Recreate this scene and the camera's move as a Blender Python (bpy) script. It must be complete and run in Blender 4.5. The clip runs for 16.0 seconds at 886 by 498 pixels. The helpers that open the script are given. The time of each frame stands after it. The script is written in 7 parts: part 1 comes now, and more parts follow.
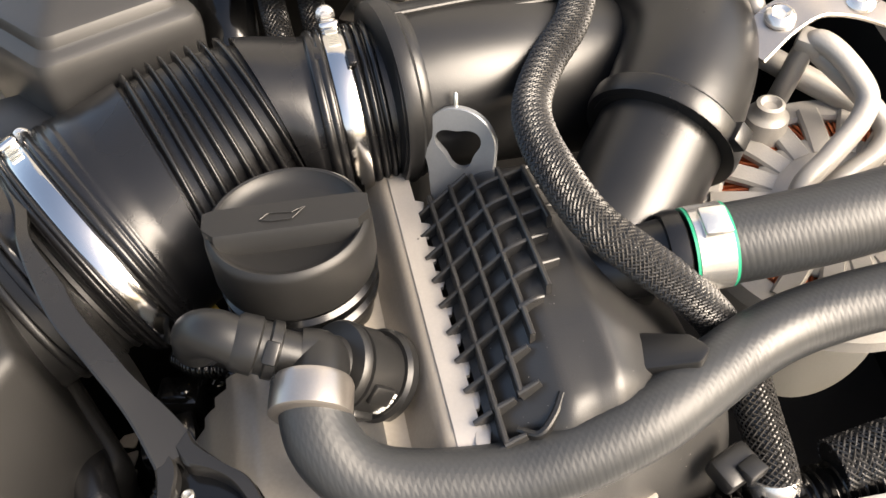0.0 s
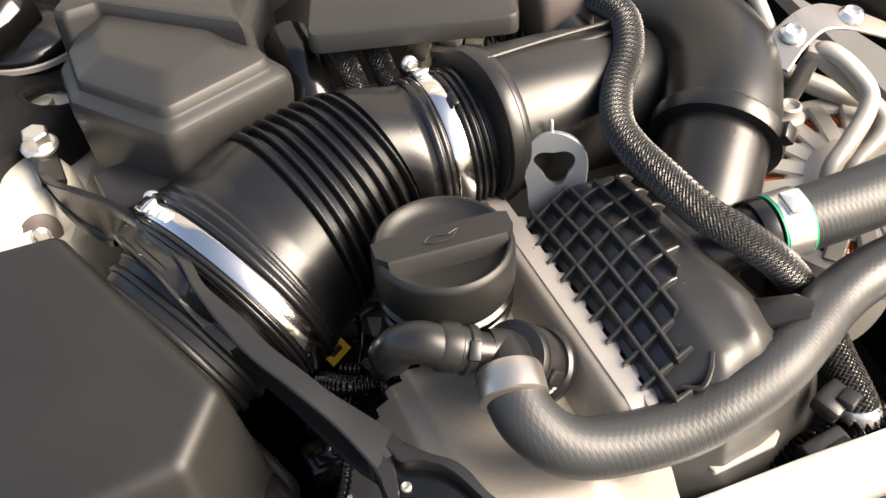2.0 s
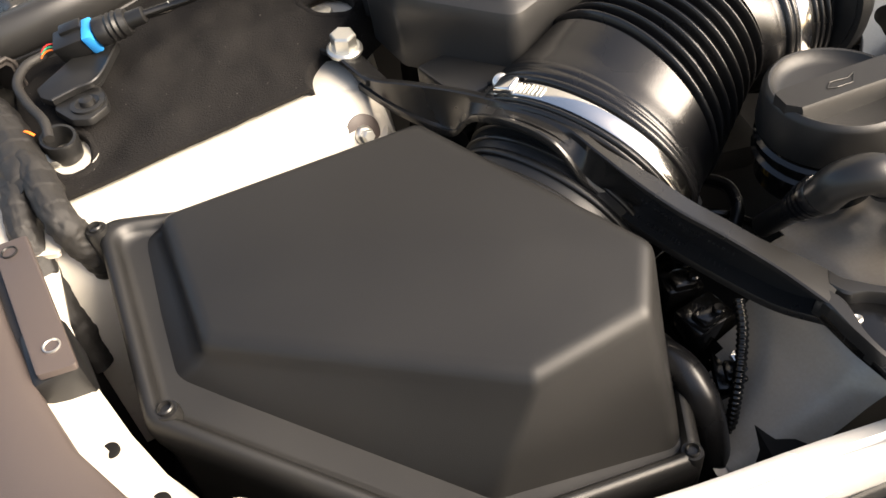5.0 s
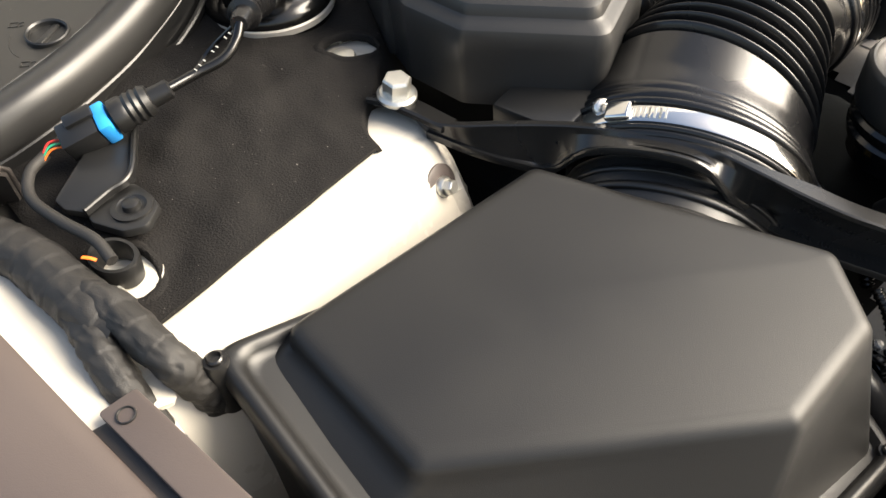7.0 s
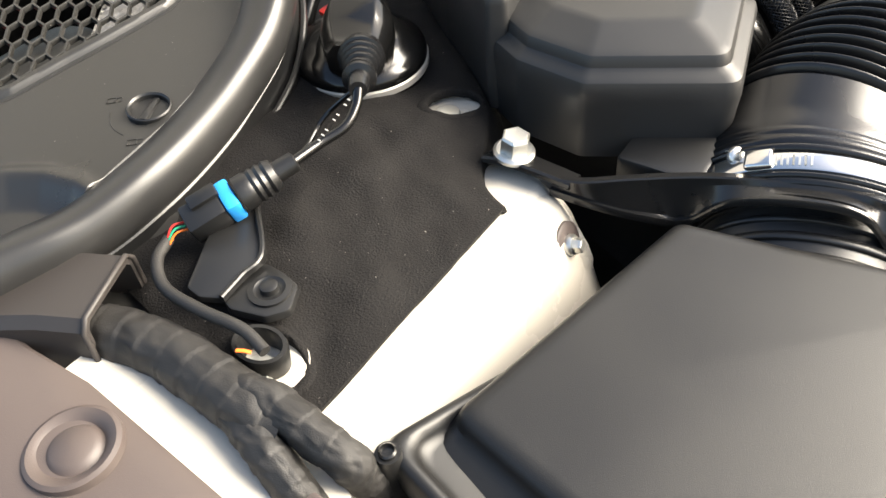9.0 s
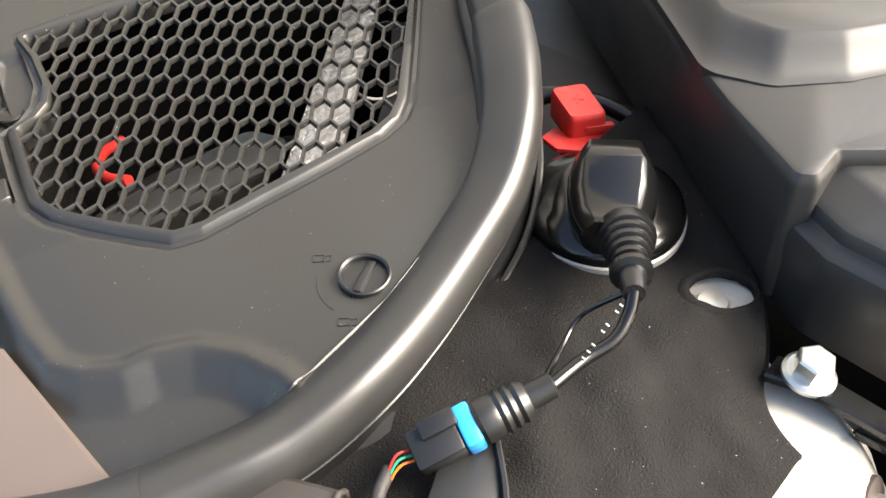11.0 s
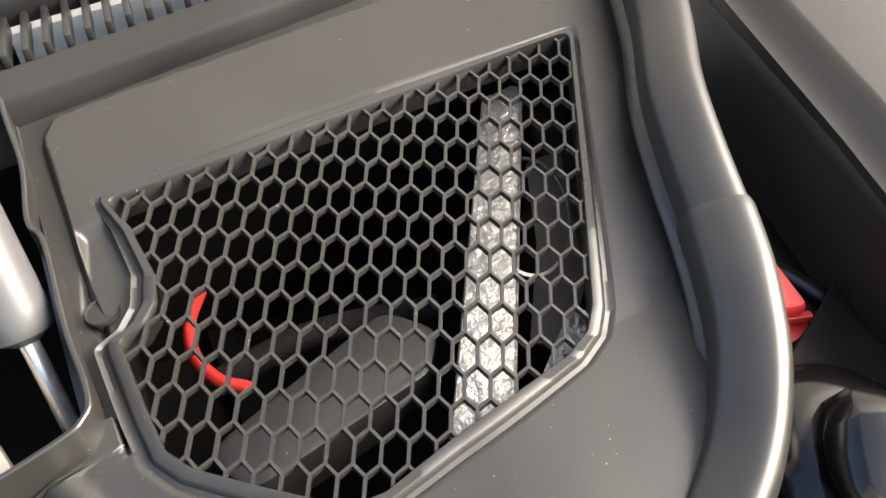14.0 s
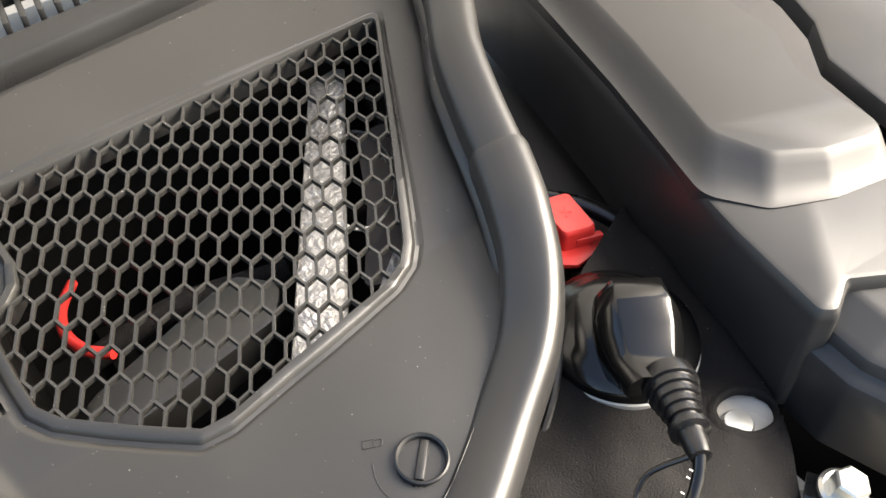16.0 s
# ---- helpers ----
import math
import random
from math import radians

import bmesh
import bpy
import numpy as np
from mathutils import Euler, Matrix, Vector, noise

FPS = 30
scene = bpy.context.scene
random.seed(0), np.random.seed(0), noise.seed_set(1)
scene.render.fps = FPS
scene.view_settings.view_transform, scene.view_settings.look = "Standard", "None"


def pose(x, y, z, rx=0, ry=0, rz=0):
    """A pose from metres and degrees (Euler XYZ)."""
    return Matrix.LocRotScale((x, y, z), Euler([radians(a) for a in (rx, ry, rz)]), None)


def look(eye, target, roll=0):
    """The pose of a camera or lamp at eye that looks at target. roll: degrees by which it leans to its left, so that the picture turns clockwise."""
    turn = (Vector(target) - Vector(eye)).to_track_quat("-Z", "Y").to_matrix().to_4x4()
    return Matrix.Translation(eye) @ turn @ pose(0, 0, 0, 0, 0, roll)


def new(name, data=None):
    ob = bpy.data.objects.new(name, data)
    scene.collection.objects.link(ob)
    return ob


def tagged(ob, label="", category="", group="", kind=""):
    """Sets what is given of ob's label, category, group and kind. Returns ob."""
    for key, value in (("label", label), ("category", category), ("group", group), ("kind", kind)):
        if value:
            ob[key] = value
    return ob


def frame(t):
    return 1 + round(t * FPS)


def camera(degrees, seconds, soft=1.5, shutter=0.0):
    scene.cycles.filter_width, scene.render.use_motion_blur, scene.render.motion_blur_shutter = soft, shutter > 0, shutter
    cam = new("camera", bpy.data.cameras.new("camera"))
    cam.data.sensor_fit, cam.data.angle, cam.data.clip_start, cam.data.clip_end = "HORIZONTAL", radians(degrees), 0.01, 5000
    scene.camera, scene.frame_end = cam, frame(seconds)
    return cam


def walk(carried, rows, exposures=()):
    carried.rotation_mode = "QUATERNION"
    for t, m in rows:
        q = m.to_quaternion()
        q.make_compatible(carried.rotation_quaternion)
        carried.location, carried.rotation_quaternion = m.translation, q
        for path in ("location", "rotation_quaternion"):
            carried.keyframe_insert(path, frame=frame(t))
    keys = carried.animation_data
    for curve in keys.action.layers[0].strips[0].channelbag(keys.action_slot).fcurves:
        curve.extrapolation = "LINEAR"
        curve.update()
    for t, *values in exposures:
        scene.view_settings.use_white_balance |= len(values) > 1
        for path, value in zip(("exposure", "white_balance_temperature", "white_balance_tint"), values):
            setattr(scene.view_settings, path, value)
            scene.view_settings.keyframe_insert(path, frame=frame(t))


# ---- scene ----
cam = camera(57.0, 16.0)
PATH = [
    (0, (0.023, 0.021, 1.153), (-0.076, 1.428, -0.264), -4.1),
    (0.5, (-0.015, 0.017, 1.184), (0.006, 1.439, -0.222), -3.6),
    (1, (-0.05, 0.004, 1.192), (0.027, 1.461, -0.176), -3.7),
    (1.5, (-0.079, -0.006, 1.197), (0.045, 1.457, -0.161), -3.9),
    (2, (-0.103, -0.024, 1.195), (0.054, 1.423, -0.176), -3.7),
    (2.5, (-0.135, -0.049, 1.202), (0.05, 1.376, -0.189), -3.4),
    (3, (-0.16, -0.063, 1.204), (0.031, 1.354, -0.194), -4.0),
    (3.5, (-0.191, -0.07, 1.203), (0.01, 1.336, -0.205), -4.3),
    (4, (-0.246, -0.089, 1.196), (-0.068, 1.307, -0.225), -5.0),
    (4.5, (-0.283, -0.089, 1.195), (-0.145, 1.306, -0.231), -6.8),
    (5, (-0.333, -0.027, 1.173), (-0.17, 1.365, -0.254), -7.9),
    (5.2, (-0.356, -0.007, 1.168), (-0.165, 1.393, -0.247), -7.9),
    (7.3, (-0.505, 0.102, 1.179), (0.149, 1.296, -0.286), -4.6),
    (7.5, (-0.52, 0.106, 1.181), (0.165, 1.292, -0.276), -4.9),
    (8, (-0.553, 0.119, 1.181), (0.173, 1.294, -0.267), -5.7),
    (8.2, (-0.556, 0.125, 1.181), (0.176, 1.297, -0.265), -5.8),
    (10.3, (-0.516, 0.25, 1.183), (-0.015, 1.627, -0.178), -6.5),
    (10.5, (-0.519, 0.264, 1.188), (-0.016, 1.645, -0.168), -6.3),
    (11, (-0.554, 0.32, 1.191), (-0.049, 1.676, -0.189), -5.7),
    (11.5, (-0.595, 0.39, 1.198), (-0.072, 1.702, -0.218), -4.0),
    (12, (-0.618, 0.441, 1.218), (-0.061, 1.727, -0.208), -2.1),
    (12.5, (-0.62, 0.473, 1.22), (-0.032, 1.754, -0.199), -0.9),
    (13, (-0.611, 0.497, 1.225), (0.002, 1.758, -0.201), -0.3),
    (13.5, (-0.605, 0.511, 1.228), (0.022, 1.753, -0.209), -0.1),
    (14, (-0.608, 0.512, 1.23), (0.029, 1.739, -0.216), 0.3),
    (14.5, (-0.616, 0.5, 1.229), (0.045, 1.727, -0.206), -0.4),
    (15, (-0.608, 0.481, 1.235), (0.092, 1.688, -0.198), -1.7),
    (15.5, (-0.605, 0.461, 1.246), (0.169, 1.631, -0.18), -1.1),
    (16, (-0.593, 0.425, 1.256), (0.194, 1.57, -0.183), -1.6),
]
walk(cam, [(t, look(eye, target, roll)) for t, eye, target, roll in PATH], [(0.0, 1.28, 7450, 12), (5.0, 1.16, 7500, 12), (8.0, 1.3, 7050, 7), (11.0, 1.87, 7000, 9), (16.0, 1.9, 7050, 9)])

# ---- light ----
world = bpy.data.worlds.new("world")
scene.world = world
world.use_nodes = True
wn = world.node_tree
sky = wn.nodes.new("ShaderNodeTexSky")
sky.sky_type = "NISHITA"
sky.sun_disc = False
sky.sun_elevation, sky.sun_rotation = radians(36), radians(116)
sky.air_density, sky.dust_density, sky.ozone_density = 1.0, 4.0, 1.0
wn.links.new(sky.outputs[0], wn.nodes["Background"].inputs[0])
wn.nodes["Background"].inputs[1].default_value = 0.15
sun = new("sun", bpy.data.lights.new("sun", "SUN"))
sun.data.energy, sun.data.angle, sun.data.color = 4.6, radians(42), (1.0, 0.955, 0.90)
sun.matrix_world = look((1.90, -0.64, 2.44), (0, 0.3, 0.9))

# ---- small tools ----
ORIGIN = {}
V = Vector


def thing(name, label, category, at, group="", kind=""):
    ob = new(name)
    ob.location = at
    ob.empty_display_size = 0.02
    ORIGIN[ob] = V(at)
    return tagged(ob, label, category, group, kind)


def link_mesh(name, bm, material, origin, sharp=35):
    bmesh.ops.recalc_face_normals(bm, faces=bm.faces)
    bmesh.ops.translate(bm, verts=bm.verts, vec=-V(origin))
    me = bpy.data.meshes.new(name)
    bm.to_mesh(me)
    bm.free()
    for p in me.polygons:
        p.use_smooth = True
    me.set_sharp_from_angle(angle=radians(sharp))
    me.materials.append(material)
    return new(name, me)


def part(name, bm, material, parent, label="", sharp=35):
    ob = link_mesh(name, bm, material, ORIGIN[parent], sharp)
    ob.parent = parent
    ORIGIN[ob] = ORIGIN[parent]
    return tagged(ob, label)


def solo(name, bm, material, label, category, group="", kind="", sharp=35):
    lo = V((min(v.co.x for v in bm.verts), min(v.co.y for v in bm.verts), min(v.co.z for v in bm.verts)))
    hi = V((max(v.co.x for v in bm.verts), max(v.co.y for v in bm.verts), max(v.co.z for v in bm.verts)))
    at = V(((lo.x + hi.x) / 2, (lo.y + hi.y) / 2, lo.z))
    ob = link_mesh(name, bm, material, at, sharp)
    ob.location = at
    ORIGIN[ob] = at
    return tagged(ob, label, category, group, kind)


def spline(pts, n=8):
    """Points along a smooth curve through the given ones."""
    p = [V(q) for q in pts]
    p = [2 * p[0] - p[1]] + p + [2 * p[-1] - p[-2]]
    out = []
    for i in range(1, len(p) - 2):
        for k in range(n):
            t = k / n
            a, b, c, d = p[i - 1:i + 3]
            out.append(0.5 * (2 * b + (c - a) * t + (2 * a - 5 * b + 4 * c - d) * t * t + (3 * b - a - 3 * c + d) * t ** 3))
    return out + [p[-2]]


def resample(path, step):
    out, left = [path[0].copy()], step
    for a, b in zip(path, path[1:]):
        d = (b - a).length
        while left <= d:
            out.append(a.lerp(b, left / d))
            left += step
        left -= d
    if (out[-1] - path[-1]).length > step * 0.3:
        out.append(path[-1].copy())
    return out


def frames(path, up=None):
    """Tangent and two side vectors at each point, without twist."""
    res = []
    side = None
    for i, p in enumerate(path):
        t = (path[min(i + 1, len(path) - 1)] - path[max(i - 1, 0)]).normalized()
        if side is None:
            u = V(up) if up else (V((0, 0, 1)) if abs(t.z) < 0.9 else V((1, 0, 0)))
            side = t.cross(u).normalized()
        else:
            side = (side - t * side.dot(t)).normalized()
        res.append((t, side, side.cross(t).normalized()))
    return res


def loft(bm, rings, cap0=True, cap1=True, closed=True):
    vs = [[bm.verts.new(p) for p in r] for r in rings]
    n = len(vs[0])
    for a, b in zip(vs, vs[1:]):
        for i in range(n if closed else n - 1):
            j = (i + 1) % n
            try:
                bm.faces.new((a[i], a[j], b[j], b[i]))
            except ValueError:
                pass
    if cap0:
        bm.faces.new(vs[0][::-1])
    if cap1:
        bm.faces.new(vs[-1])
    return vs


def tube(bm, pts, r, n=16, smooth=8, step=None, squash=1.0, caps=True, up=None):
    """A pipe along a smooth curve; r is a number or a function of (metres along, total)."""
    path = spline(pts, smooth) if smooth else [V(p) for p in pts]
    if step:
        path = resample(path, step)
    ln = [0.0]
    for a, b in zip(path, path[1:]):
        ln.append(ln[-1] + (b - a).length)
    rings = []
    for p, (t, s, u), d in zip(path, frames(path, up), ln):
        rr = r(d, ln[-1]) if callable(r) else r
        rings.append([p + rr * (math.cos(a) * s + squash * math.sin(a) * u) for a in (2 * math.pi * k / n for k in range(n))])
    loft(bm, rings, caps, caps)
    return bm


def lathe(bm, at, axis, profile, n=32, cap0=True, cap1=True, squash=1.0, side=None):
    """Turned shape: profile rows of (distance along the axis, radius)."""
    at, t = V(at), V(axis).normalized()
    s = V(side) if side else t.orthogonal()
    s = (s - t * s.dot(t)).normalized()
    u = t.cross(s)
    rings = [[at + t * h + r * (math.cos(a) * s + squash * math.sin(a) * u) for a in (2 * math.pi * k / n for k in range(n))] for h, r in profile]
    loft(bm, rings, cap0, cap1)
    return bm


def rounded(poly, r, n=4):
    """Corner points of a flat polygon (2D), each rounded with n + 1 points; r may be a list."""
    out = []
    m = len(poly)
    for i in range(m):
        a, b, c = (V(poly[(i + k) % m][:2]) for k in (-1, 0, 1))
        rr = r[i] if isinstance(r, (list, tuple)) else r
        d1, d2 = (a - b), (c - b)
        l1, l2 = d1.length, d2.length
        d1, d2 = d1 / l1, d2 / l2
        ang = max(0.05, d1.angle(d2))
        cut = min(rr / math.tan(ang / 2), l1 * 0.48, l2 * 0.48)
        p, q = b + d1 * cut, b + d2 * cut
        for k in range(n + 1):
            t = k / n
            out.append(p * (1 - t) ** 2 + b * 2 * t * (1 - t) + q * t * t)
    return out


def grow(poly, d):
    """The polygon (2D, counter-clockwise) moved outwards by d."""
    out = []
    m = len(poly)
    for i in range(m):
        a, b, c = (V(poly[(i + k) % m][:2]) for k in (-1, 0, 1))
        e1, e2 = (b - a).normalized(), (c - b).normalized()
        n1, n2 = V((e1.y, -e1.x)), V((e2.y, -e2.x))
        out.append(b + (n1 + n2) * d / max(0.3, 1 + n1.dot(n2)))
    return out


def slab(bm, poly, height, thick, r=0.004, edge=0.0015, n=3):
    """A plate with a rounded outline and eased edges; height is a number or a function of (x, y), its top."""
    h = height if callable(height) else (lambda x, y: height)
    rings = []
    for d, dz in ((0, -thick), (0, -edge), (-edge * 0.3, -edge * 0.3), (-edge, 0)):
        q = rounded(grow(poly, d) if d else poly, r, n)
        rings.append([(p.x, p.y, h(p.x, p.y) + dz) for p in q])
    loft(bm, rings)
    return bm


def box(bm, at, size, rot=None, bevel=0.0, seg=2):
    g = bmesh.ops.create_cube(bm, size=1.0)
    vs = g["verts"]
    bmesh.ops.scale(bm, vec=size, verts=vs)
    if bevel:
        es = list({e for v in vs for e in v.link_edges})
        b = bmesh.ops.bevel(bm, geom=es, offset=bevel, segments=seg, affect="EDGES", profile=0.5)
        vs = list({v for f in b["faces"] for v in f.verts} | {v for v in vs if v.is_valid})
    m = Matrix.Translation(at) @ (rot.to_4x4() if rot else Matrix())
    bmesh.ops.transform(bm, matrix=m, verts=vs)
    return bm


def turn_to(axis, side=None):
    """Rotation whose z points along axis and whose x lies near side."""
    z = V(axis).normalized()
    x = V(side) if side else z.orthogonal()
    x = (x - z * x.dot(z)).normalized()
    y = z.cross(x)
    return Matrix((x, y, z)).transposed()


def strip(bm, pts, width, thick, normal, smooth=8):
    """A flat band of rectangular section along a curve; width may be a function of the share along."""
    path = spline(pts, smooth)
    nrm = V(normal)
    rings = []
    for i, p in enumerate(path):
        t = (path[min(i + 1, len(path) - 1)] - path[max(i - 1, 0)]).normalized()
        s = t.cross(nrm).normalized()
        u = s.cross(t).normalized()
        w = width(i / (len(path) - 1)) if callable(width) else width
        e = min(thick, w) * 0.25
        rings.append([p + a * s + b * u for a, b in ((-w / 2, -thick / 2 + e), (-w / 2 + e, -thick / 2), (w / 2 - e, -thick / 2), (w / 2, -thick / 2 + e),
                                                     (w / 2, thick / 2 - e), (w / 2 - e, thick / 2), (-w / 2 + e, thick / 2), (-w / 2, thick / 2 - e))])
    loft(bm, rings)
    return bm


def sheet(bm, fn, us, vs_):
    """A grid surface fn(u, v)."""
    g = [[bm.verts.new(fn(u, v)) for v in vs_] for u in us]
    for i in range(len(us) - 1):
        for j in range(len(vs_) - 1):
            bm.faces.new((g[i][j], g[i + 1][j], g[i + 1][j + 1], g[i][j + 1]))
    return bm


def mesh():
    return bmesh.new()


# ---- materials ----
def material(name, color, rough=0.5, metal=0.0, grain=400, bump=0.05, vary=0.12, stain=12, rough_vary=0.12, spec=0.5, coat=0.0, depth=0.0004, dust=0.0, specks=0.0):
    m = bpy.data.materials.new(name)
    m.use_nodes = True
    nt = m.node_tree
    b = nt.nodes["Principled BSDF"]
    tc = nt.nodes.new("ShaderNodeTexCoord")
    fine = nt.nodes.new("ShaderNodeTexNoise")
    fine.inputs["Scale"].default_value, fine.inputs["Detail"].default_value = grain, 4
    wide = nt.nodes.new("ShaderNodeTexNoise")
    wide.inputs["Scale"].default_value, wide.inputs["Detail"].default_value = stain, 6
    for t in (fine, wide):
        nt.links.new(tc.outputs["Object"], t.inputs["Vector"])
    mixn = nt.nodes.new("ShaderNodeMix")
    mixn.data_type = "RGBA"
    dark = [c * (1 - vary) for c in color]
    lite = [min(1, c * (1 + vary) + dust) for c in color]
    mixn.inputs["A"].default_value, mixn.inputs["B"].default_value = (*dark, 1), (*lite, 1)
    add = nt.nodes.new("ShaderNodeMath")
    add.operation = "MULTIPLY_ADD"
    add.inputs[1].default_value = 0.35
    nt.links.new(fine.outputs["Fac"], add.inputs[0])
    sc = nt.nodes.new("ShaderNodeMath")
    sc.operation = "MULTIPLY"
    sc.inputs[1].default_value = 0.65
    nt.links.new(wide.outputs["Fac"], sc.inputs[0])
    nt.links.new(sc.outputs[0], add.inputs[2])
    nt.links.new(add.outputs[0], mixn.inputs["Factor"])
    if specks:
        # rare pale dust flecks
        fleck = nt.nodes.new("ShaderNodeTexNoise")
        fleck.inputs["Scale"].default_value, fleck.inputs["Detail"].default_value = 700, 1
        nt.links.new(tc.outputs["Object"], fleck.inputs["Vector"])
        cut = nt.nodes.new("ShaderNodeMapRange")
        cut.inputs["From Min"].default_value, cut.inputs["From Max"].default_value = 0.795 - specks, 0.825 - specks
        nt.links.new(fleck.outputs["Fac"], cut.inputs["Value"])
        spot = nt.nodes.new("ShaderNodeMix")
        spot.data_type = "RGBA"
        nt.links.new(cut.outputs[0], spot.inputs["Factor"])
        nt.links.new(mixn.outputs["Result"], spot.inputs["A"])
        spot.inputs["B"].default_value = (0.30, 0.28, 0.25, 1)
        nt.links.new(spot.outputs["Result"], b.inputs["Base Color"])
    else:
        nt.links.new(mixn.outputs["Result"], b.inputs["Base Color"])
    mr = nt.nodes.new("ShaderNodeMapRange")
    mr.inputs["To Min"].default_value, mr.inputs["To Max"].default_value = max(0.02, rough - rough_vary), min(1, rough + rough_vary)
    mr.inputs["From Min"].default_value, mr.inputs["From Max"].default_value = 0.25, 0.75
    nt.links.new(wide.outputs["Fac"], mr.inputs["Value"])
    nt.links.new(mr.outputs[0], b.inputs["Roughness"])
    b.inputs["Metallic"].default_value = metal
    b.inputs["Specular IOR Level"].default_value = spec
    b.inputs["Coat Weight"].default_value = coat
    if bump:
        bp = nt.nodes.new("ShaderNodeBump")
        bp.inputs["Strength"].default_value, bp.inputs["Distance"].default_value = bump, depth
        nt.links.new(fine.outputs["Fac"], bp.inputs["Height"])
        nt.links.new(bp.outputs[0], b.inputs["Normal"])
    return m


def plain(name, color, rough=0.5, metal=0.0):
    return material(name, color, rough, metal, bump=0.0, vary=0.06)


BLACK = material("black_plastic", (0.011, 0.011, 0.011), 0.36, grain=1500, bump=0.12, vary=0.2)
GRAINED = material("grained_black_plastic", (0.0120, 0.0118, 0.0115), 0.43, grain=2200, bump=0.25, vary=0.25, stain=9, spec=0.42, )
GREY = material("grey_black_plastic", (0.0175, 0.0170, 0.0157), 0.36, grain=2200, bump=0.2, vary=0.15, spec=0.6, specks=0.008)
GLOSS = material("glossy_black_paint", (0.0035, 0.0035, 0.0035), 0.16, grain=600, bump=0.02, rough_vary=0.05)
RUBBER = material("black_rubber", (0.007, 0.007, 0.0075), 0.28, grain=1200, bump=0.15, vary=0.2)
SEAL = material("seal_rubber", (0.021, 0.0207, 0.0203), 0.36, grain=900, bump=0.08, vary=0.2)
FELT = material("black_felt", (0.0080, 0.0073, 0.0070), 0.80, grain=900, bump=0.9, vary=0.5, stain=30, depth=0.001, spec=0.20, specks=0.015)
ALU = material("dull_aluminium", (0.32, 0.29, 0.25), 0.42, 0.35, grain=500, bump=0.1, vary=0.32, stain=14)
CAST = material("cast_aluminium", (0.37, 0.35, 0.32), 0.45, 0.35, grain=700, bump=0.35, vary=0.12, stain=30)
FOIL = material("pale_embossed_metal", (0.34, 0.33, 0.315), 0.34, 0.6, grain=180, bump=1.0, vary=0.35, stain=60, depth=0.003)
CHROME = material("polished_steel", (0.74, 0.72, 0.69), 0.13, 1.0, grain=300, bump=0.03, vary=0.06, rough_vary=0.06)
BRACE = material("satin_black_paint", (0.012, 0.0118, 0.0116), 0.27, grain=900, bump=0.05, vary=0.15)
ORANGE = plain("orange_plastic", (0.8, 0.16, 0.02), 0.45)
TANKP = material("moulded_black_plastic", (0.026, 0.0255, 0.025), 0.38, grain=1700, bump=0.2, vary=0.2, specks=0.02)
FOLD = material("folded_aluminium", (0.50, 0.465, 0.425), 0.36, 0.55, grain=600, bump=0.15, vary=0.18, stain=40)
CRIMP = material("brushed_crimp_metal", (0.48, 0.44, 0.40), 0.33, 0.9, grain=900, bump=0.15, vary=0.15)
EYE = material("forged_steel", (0.30, 0.315, 0.33), 0.4, 0.6, grain=700, bump=0.2, vary=0.2)
STEEL = material("bright_steel", (0.78, 0.76, 0.72), 0.26, 0.85, grain=500, bump=0.03, vary=0.08)
ZINC = material("zinc_steel", (0.68, 0.67, 0.62), 0.34, 0.9, grain=700, bump=0.1, vary=0.12)
WHITE = material("white_paint", (0.54, 0.505, 0.44), 0.3, grain=500, bump=0.03, vary=0.03, coat=0.3)
SILVER = material("silver_paint", (0.72, 0.71, 0.68), 0.28, 0.35, grain=900, bump=0.05, vary=0.05)
BROWN = material("brown_black_plastic", (0.07, 0.055, 0.05), 0.5, grain=1800, bump=0.2, vary=0.08)
UMBER = material("dark_umber_plastic", (0.030, 0.026, 0.024), 0.48, grain=1800, bump=0.2, vary=0.15)
RED = material("red_plastic", (0.55, 0.03, 0.025), 0.4, grain=1200, bump=0.08, vary=0.1)
BLUE = material("blue_plastic", (0.02, 0.3, 0.75), 0.4, grain=1200, bump=0.08, vary=0.1)
GREEN = material("green_paint", (0.01, 0.3, 0.16), 0.45, grain=900, bump=0.05)
YELLOW = material("yellow_label", (0.75, 0.5, 0.03), 0.45, grain=600, bump=0.02)
COPPER = material("copper_wire", (0.55, 0.16, 0.07), 0.35, 0.9, grain=900, bump=0.2)
TAPE = material("cloth_tape", (0.016, 0.015, 0.014), 0.6, grain=1600, bump=0.6, vary=0.35, stain=40)
PRINT = plain("grey_print", (0.35, 0.35, 0.33), 0.6)
LIGHT_PRINT = plain("white_print", (0.7, 0.7, 0.68), 0.6)
# near-black of deep gaps and recesses: their shade is in this colour
DARK = material("shaded_recess_dark", (0.007, 0.0066, 0.0062), 0.75, spec=0.2, grain=200, bump=0.3, vary=0.4)
GROUND = material("grey_concrete", (0.126, 0.122, 0.113), 0.7, grain=300, bump=0.5, vary=0.25, depth=0.002)


# ---- setting ----
bm = mesh()
sheet(bm, lambda u, v: V((u, v, 0)), [-400, -40, -6, -2, 2, 6, 40, 400], [-400, -40, -6, -2, 2, 6, 40, 400])
solo("ground", bm, GROUND, "grey concrete floor under the car", "ground", kind="structure")

